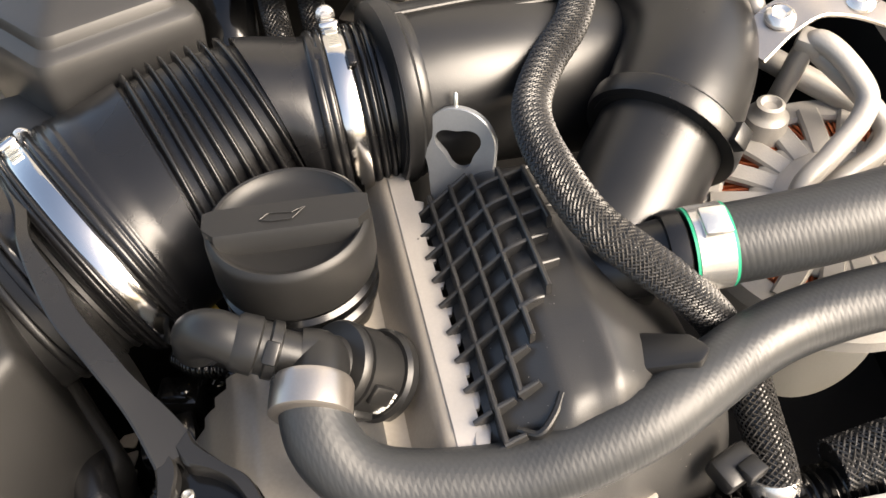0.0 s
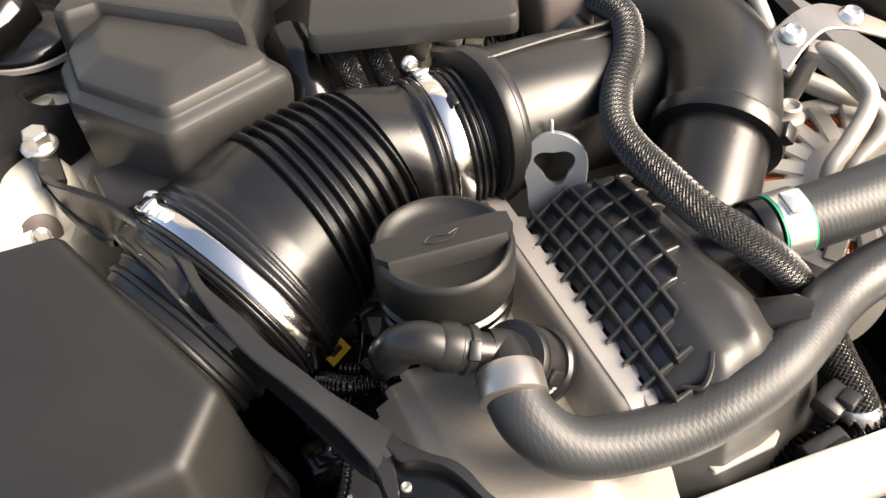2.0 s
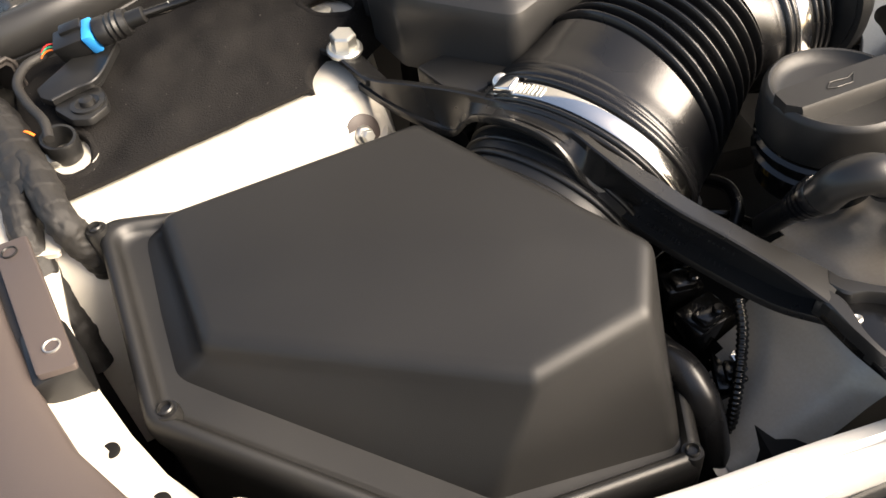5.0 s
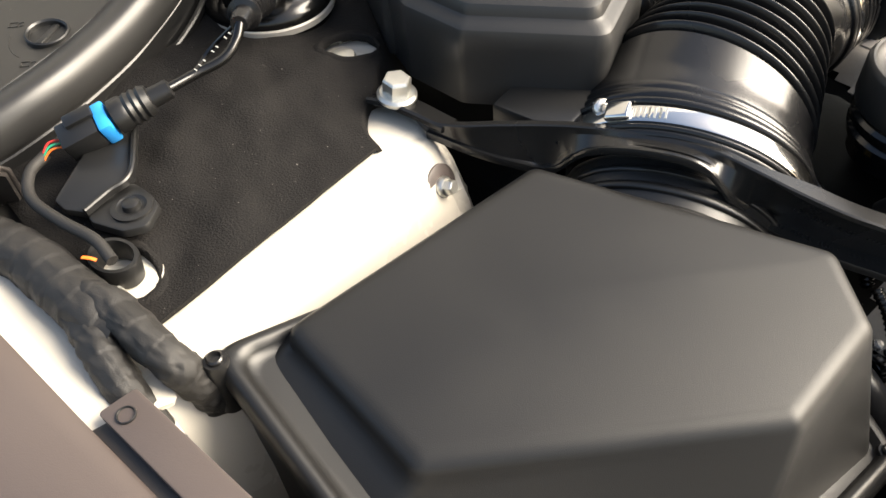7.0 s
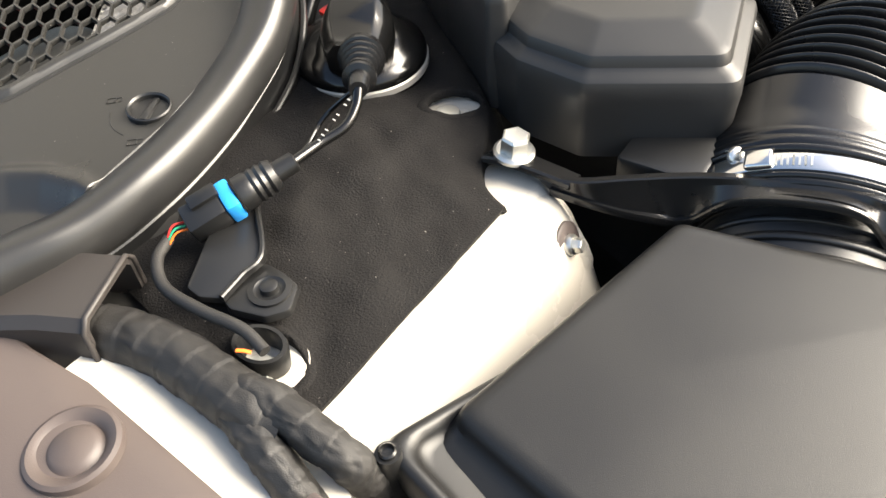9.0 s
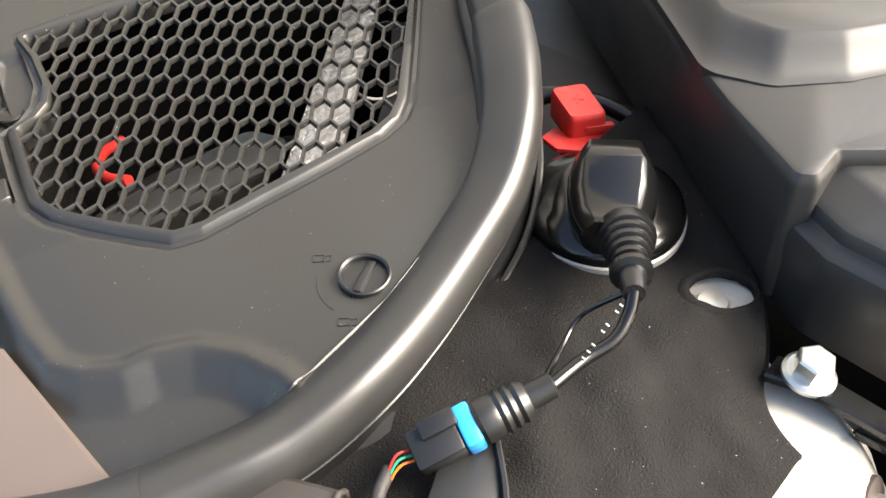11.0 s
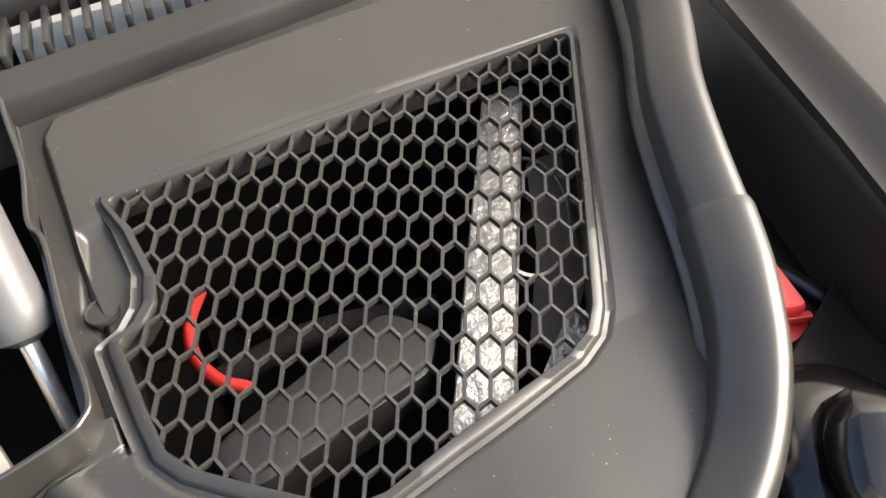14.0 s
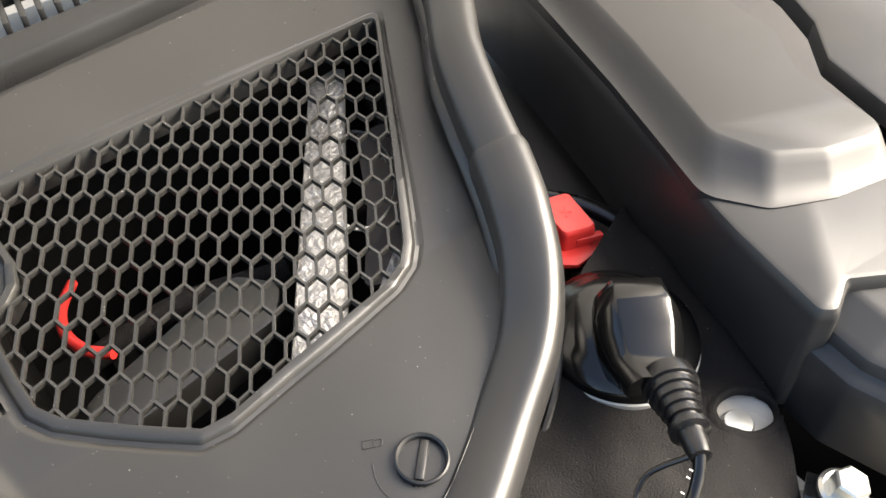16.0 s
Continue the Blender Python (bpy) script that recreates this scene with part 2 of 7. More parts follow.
# tub of the engine bay; its depth's shade is put into the colour
tub = thing("bay_tub", "engine bay floor and walls, near-black to stand for deep shade", "engine bay", (-0.08, 0.52, 0.46))
tagged(tub, "engine bay floor and walls, near-black to stand for deep shade", "engine bay", kind="structure")
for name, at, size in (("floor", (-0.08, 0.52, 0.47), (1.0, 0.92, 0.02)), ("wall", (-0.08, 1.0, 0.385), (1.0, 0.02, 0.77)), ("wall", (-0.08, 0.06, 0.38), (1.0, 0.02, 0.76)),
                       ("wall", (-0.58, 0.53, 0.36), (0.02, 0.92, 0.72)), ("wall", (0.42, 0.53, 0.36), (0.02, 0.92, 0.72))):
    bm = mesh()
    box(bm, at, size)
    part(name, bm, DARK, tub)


# ---- air filter housing ----
def zlid(x, y):
    return 0.858 + 0.13 * (y - 0.19) + 0.036 * (x + 0.24)


def zlip(x, y):
    return 0.836 - 0.242 * (x + 0.446) + 0.174 * (y - 0.229)


def air_box():
    ob = thing("air_filter_housing", "matt black plastic air filter housing with a faceted lid", "engine part", (-0.32, 0.26, 0.6))
    top = [(-0.292, 0.368), (-0.447, 0.344), (-0.427, 0.255), (-0.274, 0.189), (-0.211, 0.207), (-0.195, 0.246)]
    base = [(-0.288, 0.372), (-0.466, 0.345), (-0.450, 0.250), (-0.303, 0.166), (-0.192, 0.182), (-0.176, 0.244)]
    bm = mesh()
    rings = []
    for d, dz, r in ((-0.0065, 0.0, 0.006), (-0.0035, -0.0003, 0.007), (-0.0008, -0.0012, 0.008), (0.0015, -0.0030, 0.009), (0.0032, -0.0058, 0.010), (0.0042, -0.0095, 0.011)):
        q = rounded(grow(top, d), r, 5)
        rings.append([(p.x, p.y, zlid(p.x, p.y) + dz) for p in q])
    q = rounded(base, 0.014, 5)
    for s in (0.35, 0.7, 1.0):
        rings.append([V(a).lerp(V((p.x, p.y, zlip(p.x, p.y) - 0.004)), s) if s < 1 else V((p.x, p.y, zlip(p.x, p.y) - 0.004)) for a, p in zip(rings[5], q)])
    loft(bm, rings[::-1], False, True)
    part("lid", bm, GRAINED, ob, "matt black faceted plastic lid", 50)
    flange = [(-0.285, 0.377), (-0.486, 0.352), (-0.462, 0.224), (-0.321, 0.144), (-0.185, 0.170), (-0.168, 0.244)]
    bm = mesh()
    rings = []
    for d, dz in ((-0.004, -0.2), (-0.003, -0.030), (0.0, -0.016), (0.001, -0.006), (0.0, 0.0005), (-0.0022, 0.0042), (-0.0050, 0.0055), (-0.0075, 0.0046), (-0.0092, 0.0016), (-0.0105, -0.0006), (-0.014, -0.0012)):
        q = rounded(grow(flange, d), 0.012, 5)
        rings.append([(p.x, p.y, zlip(p.x, p.y) + dz) for p in q])
    loft(bm, rings)
    part("body", bm, GRAINED, ob, "matt black lower half with a rounded rim", 50)
    for x, y in ((-0.484, 0.344), (-0.4510, 0.2290), (-0.3275, 0.1565), (-0.19, 0.176)):
        bm = mesh()
        z = zlip(x, y)
        lathe(bm, (x, y, z - 0.03), (0, 0, 1), ((0, 0.0068), (0.033, 0.0066), (0.0355, 0.0058)), 20)
        boss = part("screw_boss", bm, GRAINED, ob)
        bm = mesh()
        lathe(bm, (x, y, z + 0.0050), (0, 0, 1), ((0, 0.0042), (0.0022, 0.0042), (0.003, 0.0034), (0.0008, 0.0026), (0.0008, 0.0)), 16)
        part("screw", bm, BRACE, boss, "small dark screw")
    # cooling slots in the rim's side
    for k in range(5):
        bm = mesh()
        x, y = -0.385 + 0.011 * k, 0.1765 - 0.0062 * k
        box(bm, (x, y, zlip(x, y) - 0.027), (0.004, 0.004, 0.02), Matrix.Rotation(radians(-30), 3, "Z"), 0.0008)
        part("rib", bm, BLACK, ob)
    return ob


air_box()

# ---- intake duct ----
AX_A = V((0.731, 0.639, 0.241)).normalized()
AX_R = V((0.837, 0.540, 0.092)).normalized()
AX_S = V((0.817, 0.527, 0.234)).normalized()
AX_B = V((0.964, 0.265, 0.030)).normalized()
A = V((-0.1985, 0.3495, 0.8340))
R_FIRST = V((-0.1536, 0.3806, 0.8510))
R_LAST = V((-0.1021, 0.4068, 0.8751))
B = V((-0.0549, 0.4139, 0.8740))


def oval(c, axis, p, q, lean, n=80):
    """An oval ring square to axis: p the half height, q the half width, lean in degrees."""
    s = V((0, 0, 1)) - axis * axis.z
    s.normalize()
    u = axis.cross(s)
    ca, sa = math.cos(radians(lean)), math.sin(radians(lean))
    out = []
    for k in range(n):
        x, y = p * math.cos(2 * math.pi * k / n), q * math.sin(2 * math.pi * k / n)
        out.append(c + (x * ca - y * sa) * s + (x * sa + y * ca) * u)
    return out


def worm_clamp(name, at, axis, p, q, lean, width, screw, label):
    ob = thing(name, label, "hose clamp", at, group="worm-drive clamps on the intake duct")
    at, axis = V(at), V(axis).normalized()
    bm = mesh()
    rings = []
    for d, g in ((0, -0.002), (0, 0.0005), (0.0008, 0.0009), (width * 0.5, 0.0007), (width - 0.0008, 0.0009), (width, 0.0005), (width, -0.002)):
        rings.append(oval(at + axis * (d - width / 2), axis, p + g, q + g, lean))
    loft(bm, rings, False, False)
    part("band", bm, CHROME, ob, "polished steel band")
    line = oval(at, axis, p, q, lean, 160)
    flat = V(screw) - axis * (V(screw) - at).dot(axis)
    i = min(range(160), key=lambda k: (line[k] - flat).length)

    def spot(metres):
        """Place, direction along the band and outward normal, that far along the band from the screw."""
        k, left = i, metres
        while left > 0:
            left -= (line[(k + 1) % 160] - line[k]).length
            k = (k + 1) % 160
        t = (line[(k + 1) % 160] - line[k - 1]).normalized()
        n = t.cross(axis).normalized()
        n = n if n.dot(line[k] - at) > 0 else -n
        return line[k], t, n
    c, tang, out = spot(0.012)
    if tang.z > 0.0 and tang.x < 0.0:
        tang = -tang
    bm = mesh()
    box(bm, c + out * 0.0025, (width * 1.08, 0.015, 0.0050), Matrix((axis, tang, out)).transposed(), 0.0020, 3)
    part("housing", bm, CHROME, ob)
    h, tang, out = spot(0.0)
    d = (V(screw) - c - out * 0.004).normalized()
    bm = mesh()
    lathe(bm, V(screw) - d * 0.006, d, ((0, 0.0030), (0.003, 0.0034), (0.0034, 0.0050), (0.0046, 0.0057), (0.0066, 0.0056), (0.0078, 0.0048), (0.0082, 0.0034)), 28)
    head = part("screw", bm, STEEL, ob, "bright round-collared clamp screw", 50)
    bm = mesh()
    lathe(bm, V(screw) + d * 0.0015, d, ((0, 0.0036), (0.0045, 0.0036), (0.0052, 0.0030), (0.0040, 0.0018), (0.0040, 0.0)), 6)
    part("hexagon", bm, ZINC, head, "", 20)
    for k in range(9):
        g, t, n = spot(0.0215 + 0.0021 * k)
        bm = mesh()
        box(bm, g + n * 0.0011, (width * 0.62, 0.0011, 0.0008), Matrix((axis, t, n)).transposed())
        part("thread", bm, ZINC, ob)
    return ob


def intake_duct():
    ob = thing("intake_duct", "black rubber intake duct with bellows", "air duct", (-0.13, 0.37, 0.84))
    marks = [(A - AX_A * 0.014, AX_A, 0.0570, 0.0725, 12), (A - AX_A * 0.008, AX_A, 0.0604, 0.0759, 12), (A, AX_A, 0.0604, 0.0759, 12), (A + AX_A * 0.012, AX_A, 0.0602, 0.0755, 13), (R_FIRST, AX_R, 0.0579, 0.0705, 30),
             (R_FIRST.lerp(R_LAST, 0.5) + V((0, 0.001, 0.001)), AX_R.lerp(AX_S, 0.5), 0.0555, 0.0615, 30), (R_LAST, AX_S, 0.0530, 0.0520, 30), (B - AX_B * 0.020, AX_B, 0.0478, 0.0482, 30), (B, AX_B, 0.0462, 0.0466, 30), (B + AX_B * 0.026, AX_B, 0.0460, 0.0464, 30)]
    n = 60
    line = spline([m[0] for m in marks], n)
    ln = [0.0]
    for a, b in zip(line, line[1:]):
        ln.append(ln[-1] + (b - a).length)
    da, d1, d8, db = ln[2 * n], ln[4 * n], ln[6 * n], ln[8 * n]
    pitch = (d8 - d1) / 7

    def bead(d, c, w, h):
        x = abs(d - c) / w
        return h * math.sqrt(1 - x * x) if x < 1 else 0.0
    rings = []
    for i, (c, d) in enumerate(zip(line, ln)):
        k = min(i // n, len(marks) - 2)
        f = i / n - k
        m0, m1 = marks[k], marks[k + 1]
        ax = m0[1].lerp(m1[1], f).normalized()
        g = 0.0
        if d1 - pitch * 0.5 < d < d8 + pitch * 0.5:
            x = ((d - d1) / pitch) % 1.0
            x = min(x, 1 - x) * pitch
            g = -0.0058 + (0.0062 * math.sqrt(max(0, 1 - (x / 0.0021) ** 2)) if x < 0.0021 else 0.0)
        elif da + 0.02 < d <= d1 - pitch * 0.5:
            g = -0.0016 * ease((d - da - 0.02) / 0.015)
        elif d >= d8 + pitch * 0.5:
            g = -0.0016 * ease((db - 0.012 - d) / 0.008)
        for b, w, h in ((da - 0.0080, 0.0016, 0.0012), (da - 0.0115, 0.0016, 0.0010), (da + 0.0095, 0.0026, 0.0028), (da + 0.0145, 0.0022, 0.0014), (da + 0.0190, 0.002, 0.0008),
                        (db - 0.0085, 0.0024, 0.0022), (db - 0.0135, 0.0028, 0.0020), (db + 0.0085, 0.0022, 0.0022), (db + 0.0130, 0.0020, 0.0024), (db + 0.0180, 0.0022, 0.0030)):
            g += bead(d, b, w, h)
        rings.append(oval(c, ax, m0[2] + (m1[2] - m0[2]) * f + g, m0[3] + (m1[3] - m0[3]) * f + g, m0[4] + (m1[4] - m0[4]) * f, 72))
    bm = mesh()
    loft(bm, rings, False, False)
    part("bellows", bm, RUBBER, ob, "ribbed black rubber bellows", 60)
    # locating tabs by the clamps
    for at, axis, spot in ((A, AX_A, (-0.1860, 0.3330, 0.8905)), (A, AX_A, (-0.1990, 0.3240, 0.8820)), (B, AX_B, (-0.0640, 0.4010, 0.9200)), (B, AX_B, (-0.0450, 0.3970, 0.9200))):
        r = V(spot) - at
        r = (r - axis * r.dot(axis)).normalized()
        bm = mesh()
        box(bm, V(spot) - r * 0.0005, (0.005, 0.010, 0.004), Matrix((axis, r.cross(axis), r)).transposed(), 0.0012)
        part("tab", bm, RUBBER, ob)
    return ob


def ease(v):
    v = max(0.0, min(1.0, v))
    return v * v * (3 - 2 * v)


intake_duct()
worm_clamp("duct_clamp", A, AX_A, 0.0610, 0.0766, 12, 0.0110, (-0.235, 0.385, 0.883), "bright steel worm clamp on the wide end of the duct")
worm_clamp("duct_clamp", B, AX_B, 0.0470, 0.0474, 30, 0.0108, (-0.066, 0.449, 0.917), "bright steel worm clamp on the narrow end of the duct")

# neck of the filter housing, a stack of black rims
ob = thing("filter_neck", "black ribbed neck between filter housing and duct", "air duct", (-0.235, 0.320, 0.78))
bm = mesh()
loft(bm, [oval(A - AX_A * d, AX_A, 0.0604 + g, 0.0759 + g, 12, 72) for d, g in ((0.004, -0.006), (0.012, -0.0115), (0.030, -0.0140), (0.055, -0.0180), (0.085, -0.0200))])
part("throat", bm, BLACK, ob, "smooth black throat", 40)
for d, g, w in ((0.0115, -0.0085, 0.0030), (0.0185, -0.0105, 0.0035), (0.0270, -0.0118, 0.0040), (0.0370, -0.0130, 0.0050), (0.0480, -0.0145, 0.0050)):
    bm = mesh()
    loft(bm, [oval(A - AX_A * (d + x), AX_A, 0.0604 + g + y, 0.0759 + g + y, 12, 72) for x, y in ((-w / 2, -0.006), (-w / 2, -0.0008), (-w / 3, 0.0), (w / 3, 0.0), (w / 2, -0.0008), (w / 2, -0.006))], False, False)
    part("rim", bm, BLACK, ob, "", 50)


# ---- upper pipe beyond the clamp ----
def resonator():
    ob = thing("resonator_pipe", "satin black plastic intake pipe with a moulded seam", "air duct", (0.03, 0.43, 0.84))
    p = [(-0.032, 0.409, 0.888), (0.0, 0.42, 0.886), (0.04, 0.436, 0.880), (0.085, 0.456, 0.868), (0.13, 0.480, 0.850)]
    bm = mesh()
    tube(bm, p, lambda d, t: 0.0475 + 0.0015 * math.sin(d / t * 3), 48, 10)
    pipe = part("pipe", bm, BLACK, ob, "", 60)
    bm = mesh()
    lathe(bm, (-0.034, 0.4085, 0.888), (0.92, 0.38, -0.06), ((0, 0.047), (0, 0.0515), (0.003, 0.0525), (0.008, 0.0525), (0.010, 0.0505), (0.013, 0.0505), (0.016, 0.0485)), 56)
    part("collar", bm, BLACK, ob)
    bm = mesh()
    for k in (0, 1):
        strip(bm, [(-0.026 + x, 0.409 + x * 0.44 - 0.007 * k, 0.937 - 0.05 * x - 0.004 * k - 1.2 * x * x * 0.3) for x in (0, 0.03, 0.06, 0.098)], 0.003, 0.003, (0, -0.3, 1))
    part("seam", bm, BLACK, ob)


resonator()


# ---- oil filler cap ----
def oil_cap():
    c = V((-0.068, 0.297, 0.0))
    ob = thing("oil_filler_cap", "matt black oil filler cap with a raised grip bar", "cap", (c.x, c.y, 0.845))
    bm = mesh()
    lathe(bm, c + V((0, 0, 0.868)), (0, 0, 1), ((0, 0.0365), (0.0015, 0.0385), (0.006, 0.0395), (0.026, 0.0392), (0.0285, 0.0384), (0.0300, 0.0365), (0.0295, 0.0352), (0.0262, 0.0335), (0.0235, 0.028), (0.0225, 0.0)), 72)
    part("body", bm, GRAINED, ob, "", 40)
    d = V((0.987, 0.16, 0)).normalized()
    s = V((-d.y, d.x, 0))
    bm = mesh()
    n = 15
    rings = []
    for i in range(n):
        x = -0.0385 + 0.077 * i / (n - 1)
        ws = [(-0.0125, 0.8895), (-0.0098, 0.8995), (-0.0085, 0.9015), (0.0085, 0.9025), (0.0098, 0.9005), (0.0115, 0.8895)]
        lim = math.sqrt(max(1e-6, 0.0388 ** 2 - x * x))
        rings.append([c + d * x + s * max(-lim, min(lim, w - 0.002)) + V((0, 0, z)) for w, z in ws])
    loft(bm, rings)
    bar = part("grip_bar", bm, GRAINED, ob, "", 25)
    bm = mesh()
    top = lambda a, b: c + d * a + s * (b - 0.002) + V((0, 0, 0.9024 + 0.00006 * b / 0.001))
    sym = [(-0.012, -0.002), (-0.007, -0.0035), (0.003, -0.0035), (0.009, 0.003), (0.006, 0.002), (0.003, 0.0005), (-0.005, 0.0015), (-0.008, 0.0015)]
    for a, b in zip(sym, sym[1:] + sym[:1]):
        strip(bm, [top(*a), top((a[0] + b[0]) / 2, (a[1] + b[1]) / 2), top(*b)], 0.0006, 0.0007, (0, 0, 1), 1)
    part("oil_can_symbol", bm, BLACK, bar)
    bm = mesh()
    lathe(bm, c + V((0, 0, 0.836)), (0, 0, 1), ((0, 0.034), (0.012, 0.034), (0.013, 0.0375), (0.018, 0.0385), (0.020, 0.036), (0.023, 0.036), (0.024, 0.0385), (0.028, 0.0388), (0.030, 0.0365), (0.034, 0.036)), 64)
    part("neck", bm, GLOSS, ob, "shiny black sealing ring and neck")


oil_cap()


# ---- valve cover ----
def smooth(t):
    t = max(0.0, min(1.0, t))
    return t * t * (3 - 2 * t)


def vc_edge(y):
    return 0.021 - (y - 0.202) * 0.238


def vc_z(s, y):
    prof = [(-0.190, 0.735), (-0.180, 0.742), (-0.160, 0.762), (-0.140, 0.785), (-0.128, 0.803), (-0.112, 0.819), (-0.100, 0.824), (-0.075, 0.826), (-0.052, 0.828), (-0.046, 0.832), (-0.040, 0.838), (-0.034, 0.834), (-0.028, 0.832), (-0.020, 0.846), (-0.015, 0.8545), (-0.010, 0.8555), (0.0, 0.8565)]
    for (a, za), (b, zb) in zip(prof, prof[1:]):
        if s <= b:
            t = (s - a) / (b - a)
            z = za + (zb - za) * max(0, min(1, t))
            break
    f = smooth((y - 0.172) / 0.035)
    if s > -0.052:
        z = 0.828 + (z - 0.828) * f
    return z - 0.95 * max(0.0, 0.178 - y)


ob = thing("valve_cover", "dull aluminium heat shield over the engine's valve cover", "engine part", (-0.05, 0.3, 0.78))
bm = mesh()
ss = [-0.190 + 0.190 * i / 72 for i in range(73)]
ys = [0.166 + 0.294 * i / 50 for i in range(51)]
sheet(bm, lambda s, y: V((vc_edge(y) + s, y, vc_z(s, y))), ss, ys)
open_part = [f for f in bm.faces if f.calc_center_median().x < -0.045 and f.calc_center_median().y > 0.2475 + 0.72 * (f.calc_center_median().x + 0.1298) + 0.002 * math.sin(f.calc_center_median().x * 160)]
bmesh.ops.delete(bm, geom=open_part, context="FACES")
bmesh.ops.solidify(bm, geom=bm.faces[:], thickness=0.0015)
shield = part("shield", bm, ALU, ob, "", 60)
# block coloured near-black, as the shade below the shield
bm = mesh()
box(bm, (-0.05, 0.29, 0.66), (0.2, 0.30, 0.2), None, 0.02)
part("block", bm, DARK, ob, "engine block below the shield, near-black for deep shade")
bm = mesh()
rows = []
for k in range(25):
    y = 0.185 + 0.187 * k / 24
    rows.append([(vc_edge(y) + s, y, vc_z(min(s, 0), y) + 0.0009) for s in (-0.0105, -0.0085, -0.0055, -0.002, 0.001)])
loft(bm, rows, False, False, False)
part("folded_edge", bm, FOLD, shield, "bright folded edge of the shield")
# scalloped lower hem beside the air filter
for k in range(9):
    y = 0.180 + 0.0125 * k
    bm = mesh()
    slab(bm, [(vc_edge(y) - 0.1890, y - 0.005), (vc_edge(y) - 0.1965 - 0.002 * (k % 3), y - 0.0035), (vc_edge(y) - 0.1975 + 0.002 * (k % 2), y + 0.003), (vc_edge(y) - 0.1890, y + 0.0055)], lambda x, y: vc_z(-0.190, y) + 0.0005, 0.0018, 0.0016, 0.0004, 2)
    part("hem_scallop", bm, ALU, shield)
# tooth between notches on the shield's folded edge
for k in range(3, 13):
    y = 0.136 + 0.0176 * k
    bm = mesh()
    slab(bm, [(vc_edge(y) - 0.002, y - 0.0062), (vc_edge(y) + 0.0042, y - 0.0058), (vc_edge(y) + 0.005, y + 0.0045), (vc_edge(y) - 0.002, y + 0.0062)], vc_z(0, y) + 0.0004, 0.0022, 0.0016, 0.0005, 2)
    part("tooth", bm, FOLD, shield)


# ---- charge cooler tank with ribs ----
def tank_z(x, y):
    e = x - vc_edge(y)
    if e < 0.036:
        z = 0.858 + 0.78 * e
    elif e < 0.060:
        z = 0.8861 + 0.20 * (e - 0.036)
    else:
        q = e - 0.060
        z = 0.8909 - (0.5 * q + 16 * q * q if q < 0.02 else 0.0164 + 1.14 * (q - 0.02))
    return z - 0.30 * max(0, 0.245 - y) * min(1, max(0, e / 0.05)) - 0.10 * max(0, y - 0.30)


def cooler_tank():
    ob = thing("charge_cooler_tank", "black plastic charge air tank with a lattice of ribs", "engine part", (0.05, 0.28, 0.78))
    bm = mesh()
    us = [0.004 + 0.122 * i / 44 for i in range(45)]
    ws = [0.135 + 0.225 * i / 40 for i in range(41)]

    def f(e, y):
        x = vc_edge(y) + e
        z = tank_z(x, y) - 0.004
        for lim, k in ((y - 0.352, 60.0), (0.206 + 0.40 * max(0, e - 0.035) - y, 90.0)):
            if lim > 0:
                z -= k * lim * lim + lim
        return V((x, y, z))
    sheet(bm, f, us, ws)
    r = bmesh.ops.extrude_face_region(bm, geom=bm.faces[:])
    for v in r["geom"]:
        if isinstance(v, bmesh.types.BMVert):
            v.co.z = 0.74
    body = part("tank", bm, TANKP, ob, "", 50)
    # long ribs along the tank and short ribs across
    cols = [0.0, 0.0085, 0.0196, 0.0306, 0.0436, 0.0560]
    ends = [0.190, 0.197, 0.217, 0.238, 0.259, 0.299]
    for i in range(1, 6):
        bm = mesh()
        y0, y1 = ends[i], 0.352 - 0.002 * i
        pts = [(vc_edge(y) + cols[i], y, tank_z(vc_edge(y) + cols[i], y) - 0.0016) for y in (y0 + (y1 - y0) * k / 5 for k in range(6))]
        strip(bm, pts, 0.0024, 0.009, (0, 0, 1), 4)
        part("rib", bm, TANKP, body)
    # a cross rib in each cell, and tapered tips beyond the last long rib
    for j in range(10):
        for i in range(6):
            e0 = cols[i]
            e1 = cols[i + 1] if i < 5 else e0 + 0.010
            y = 0.347 - 0.0163 * j + 0.30 * ((e0 + e1) / 2 - 0.02)
            if y < ends[i] + 0.001 or y > 0.351:
                continue
            tip = i == 5 or y < ends[i + 1] + 0.001
            if tip:
                e1 = e0 + 0.0095
            pts = []
            for k in range(4):
                e = e0 + (e1 - e0) * k / 3
                yy = y + 0.30 * (e - (e0 + e1) / 2)
                pts.append((vc_edge(yy) + e, yy, tank_z(vc_edge(yy) + e, yy) - (0.0022 if not tip else 0.0016 + 0.0022 * k / 3)))
            bm = mesh()
            strip(bm, pts, (lambda t: 0.0030 - 0.0012 * t) if tip else 0.0022, 0.008, (0, 0, 1), 3)
            part("rib", bm, TANKP, body)
    bm = mesh()
    slab(bm, [(0.080, 0.238), (0.086, 0.228), (0.112, 0.226), (0.117, 0.233), (0.110, 0.242), (0.090, 0.248)], lambda x, y: 0.868 + 0.30 * (x - 0.08), 0.016, 0.003, 0.002)
    part("lug", bm, BLACK, ob)
    bm = mesh()
    strip(bm, [(0.036, 0.203, 0.862), (0.044, 0.200, 0.864), (0.050, 0.206, 0.868), (0.054, 0.215, 0.872)], 0.003, 0.007, (0, 0, 1))
    part("lug", bm, BLACK, ob)


cooler_tank()


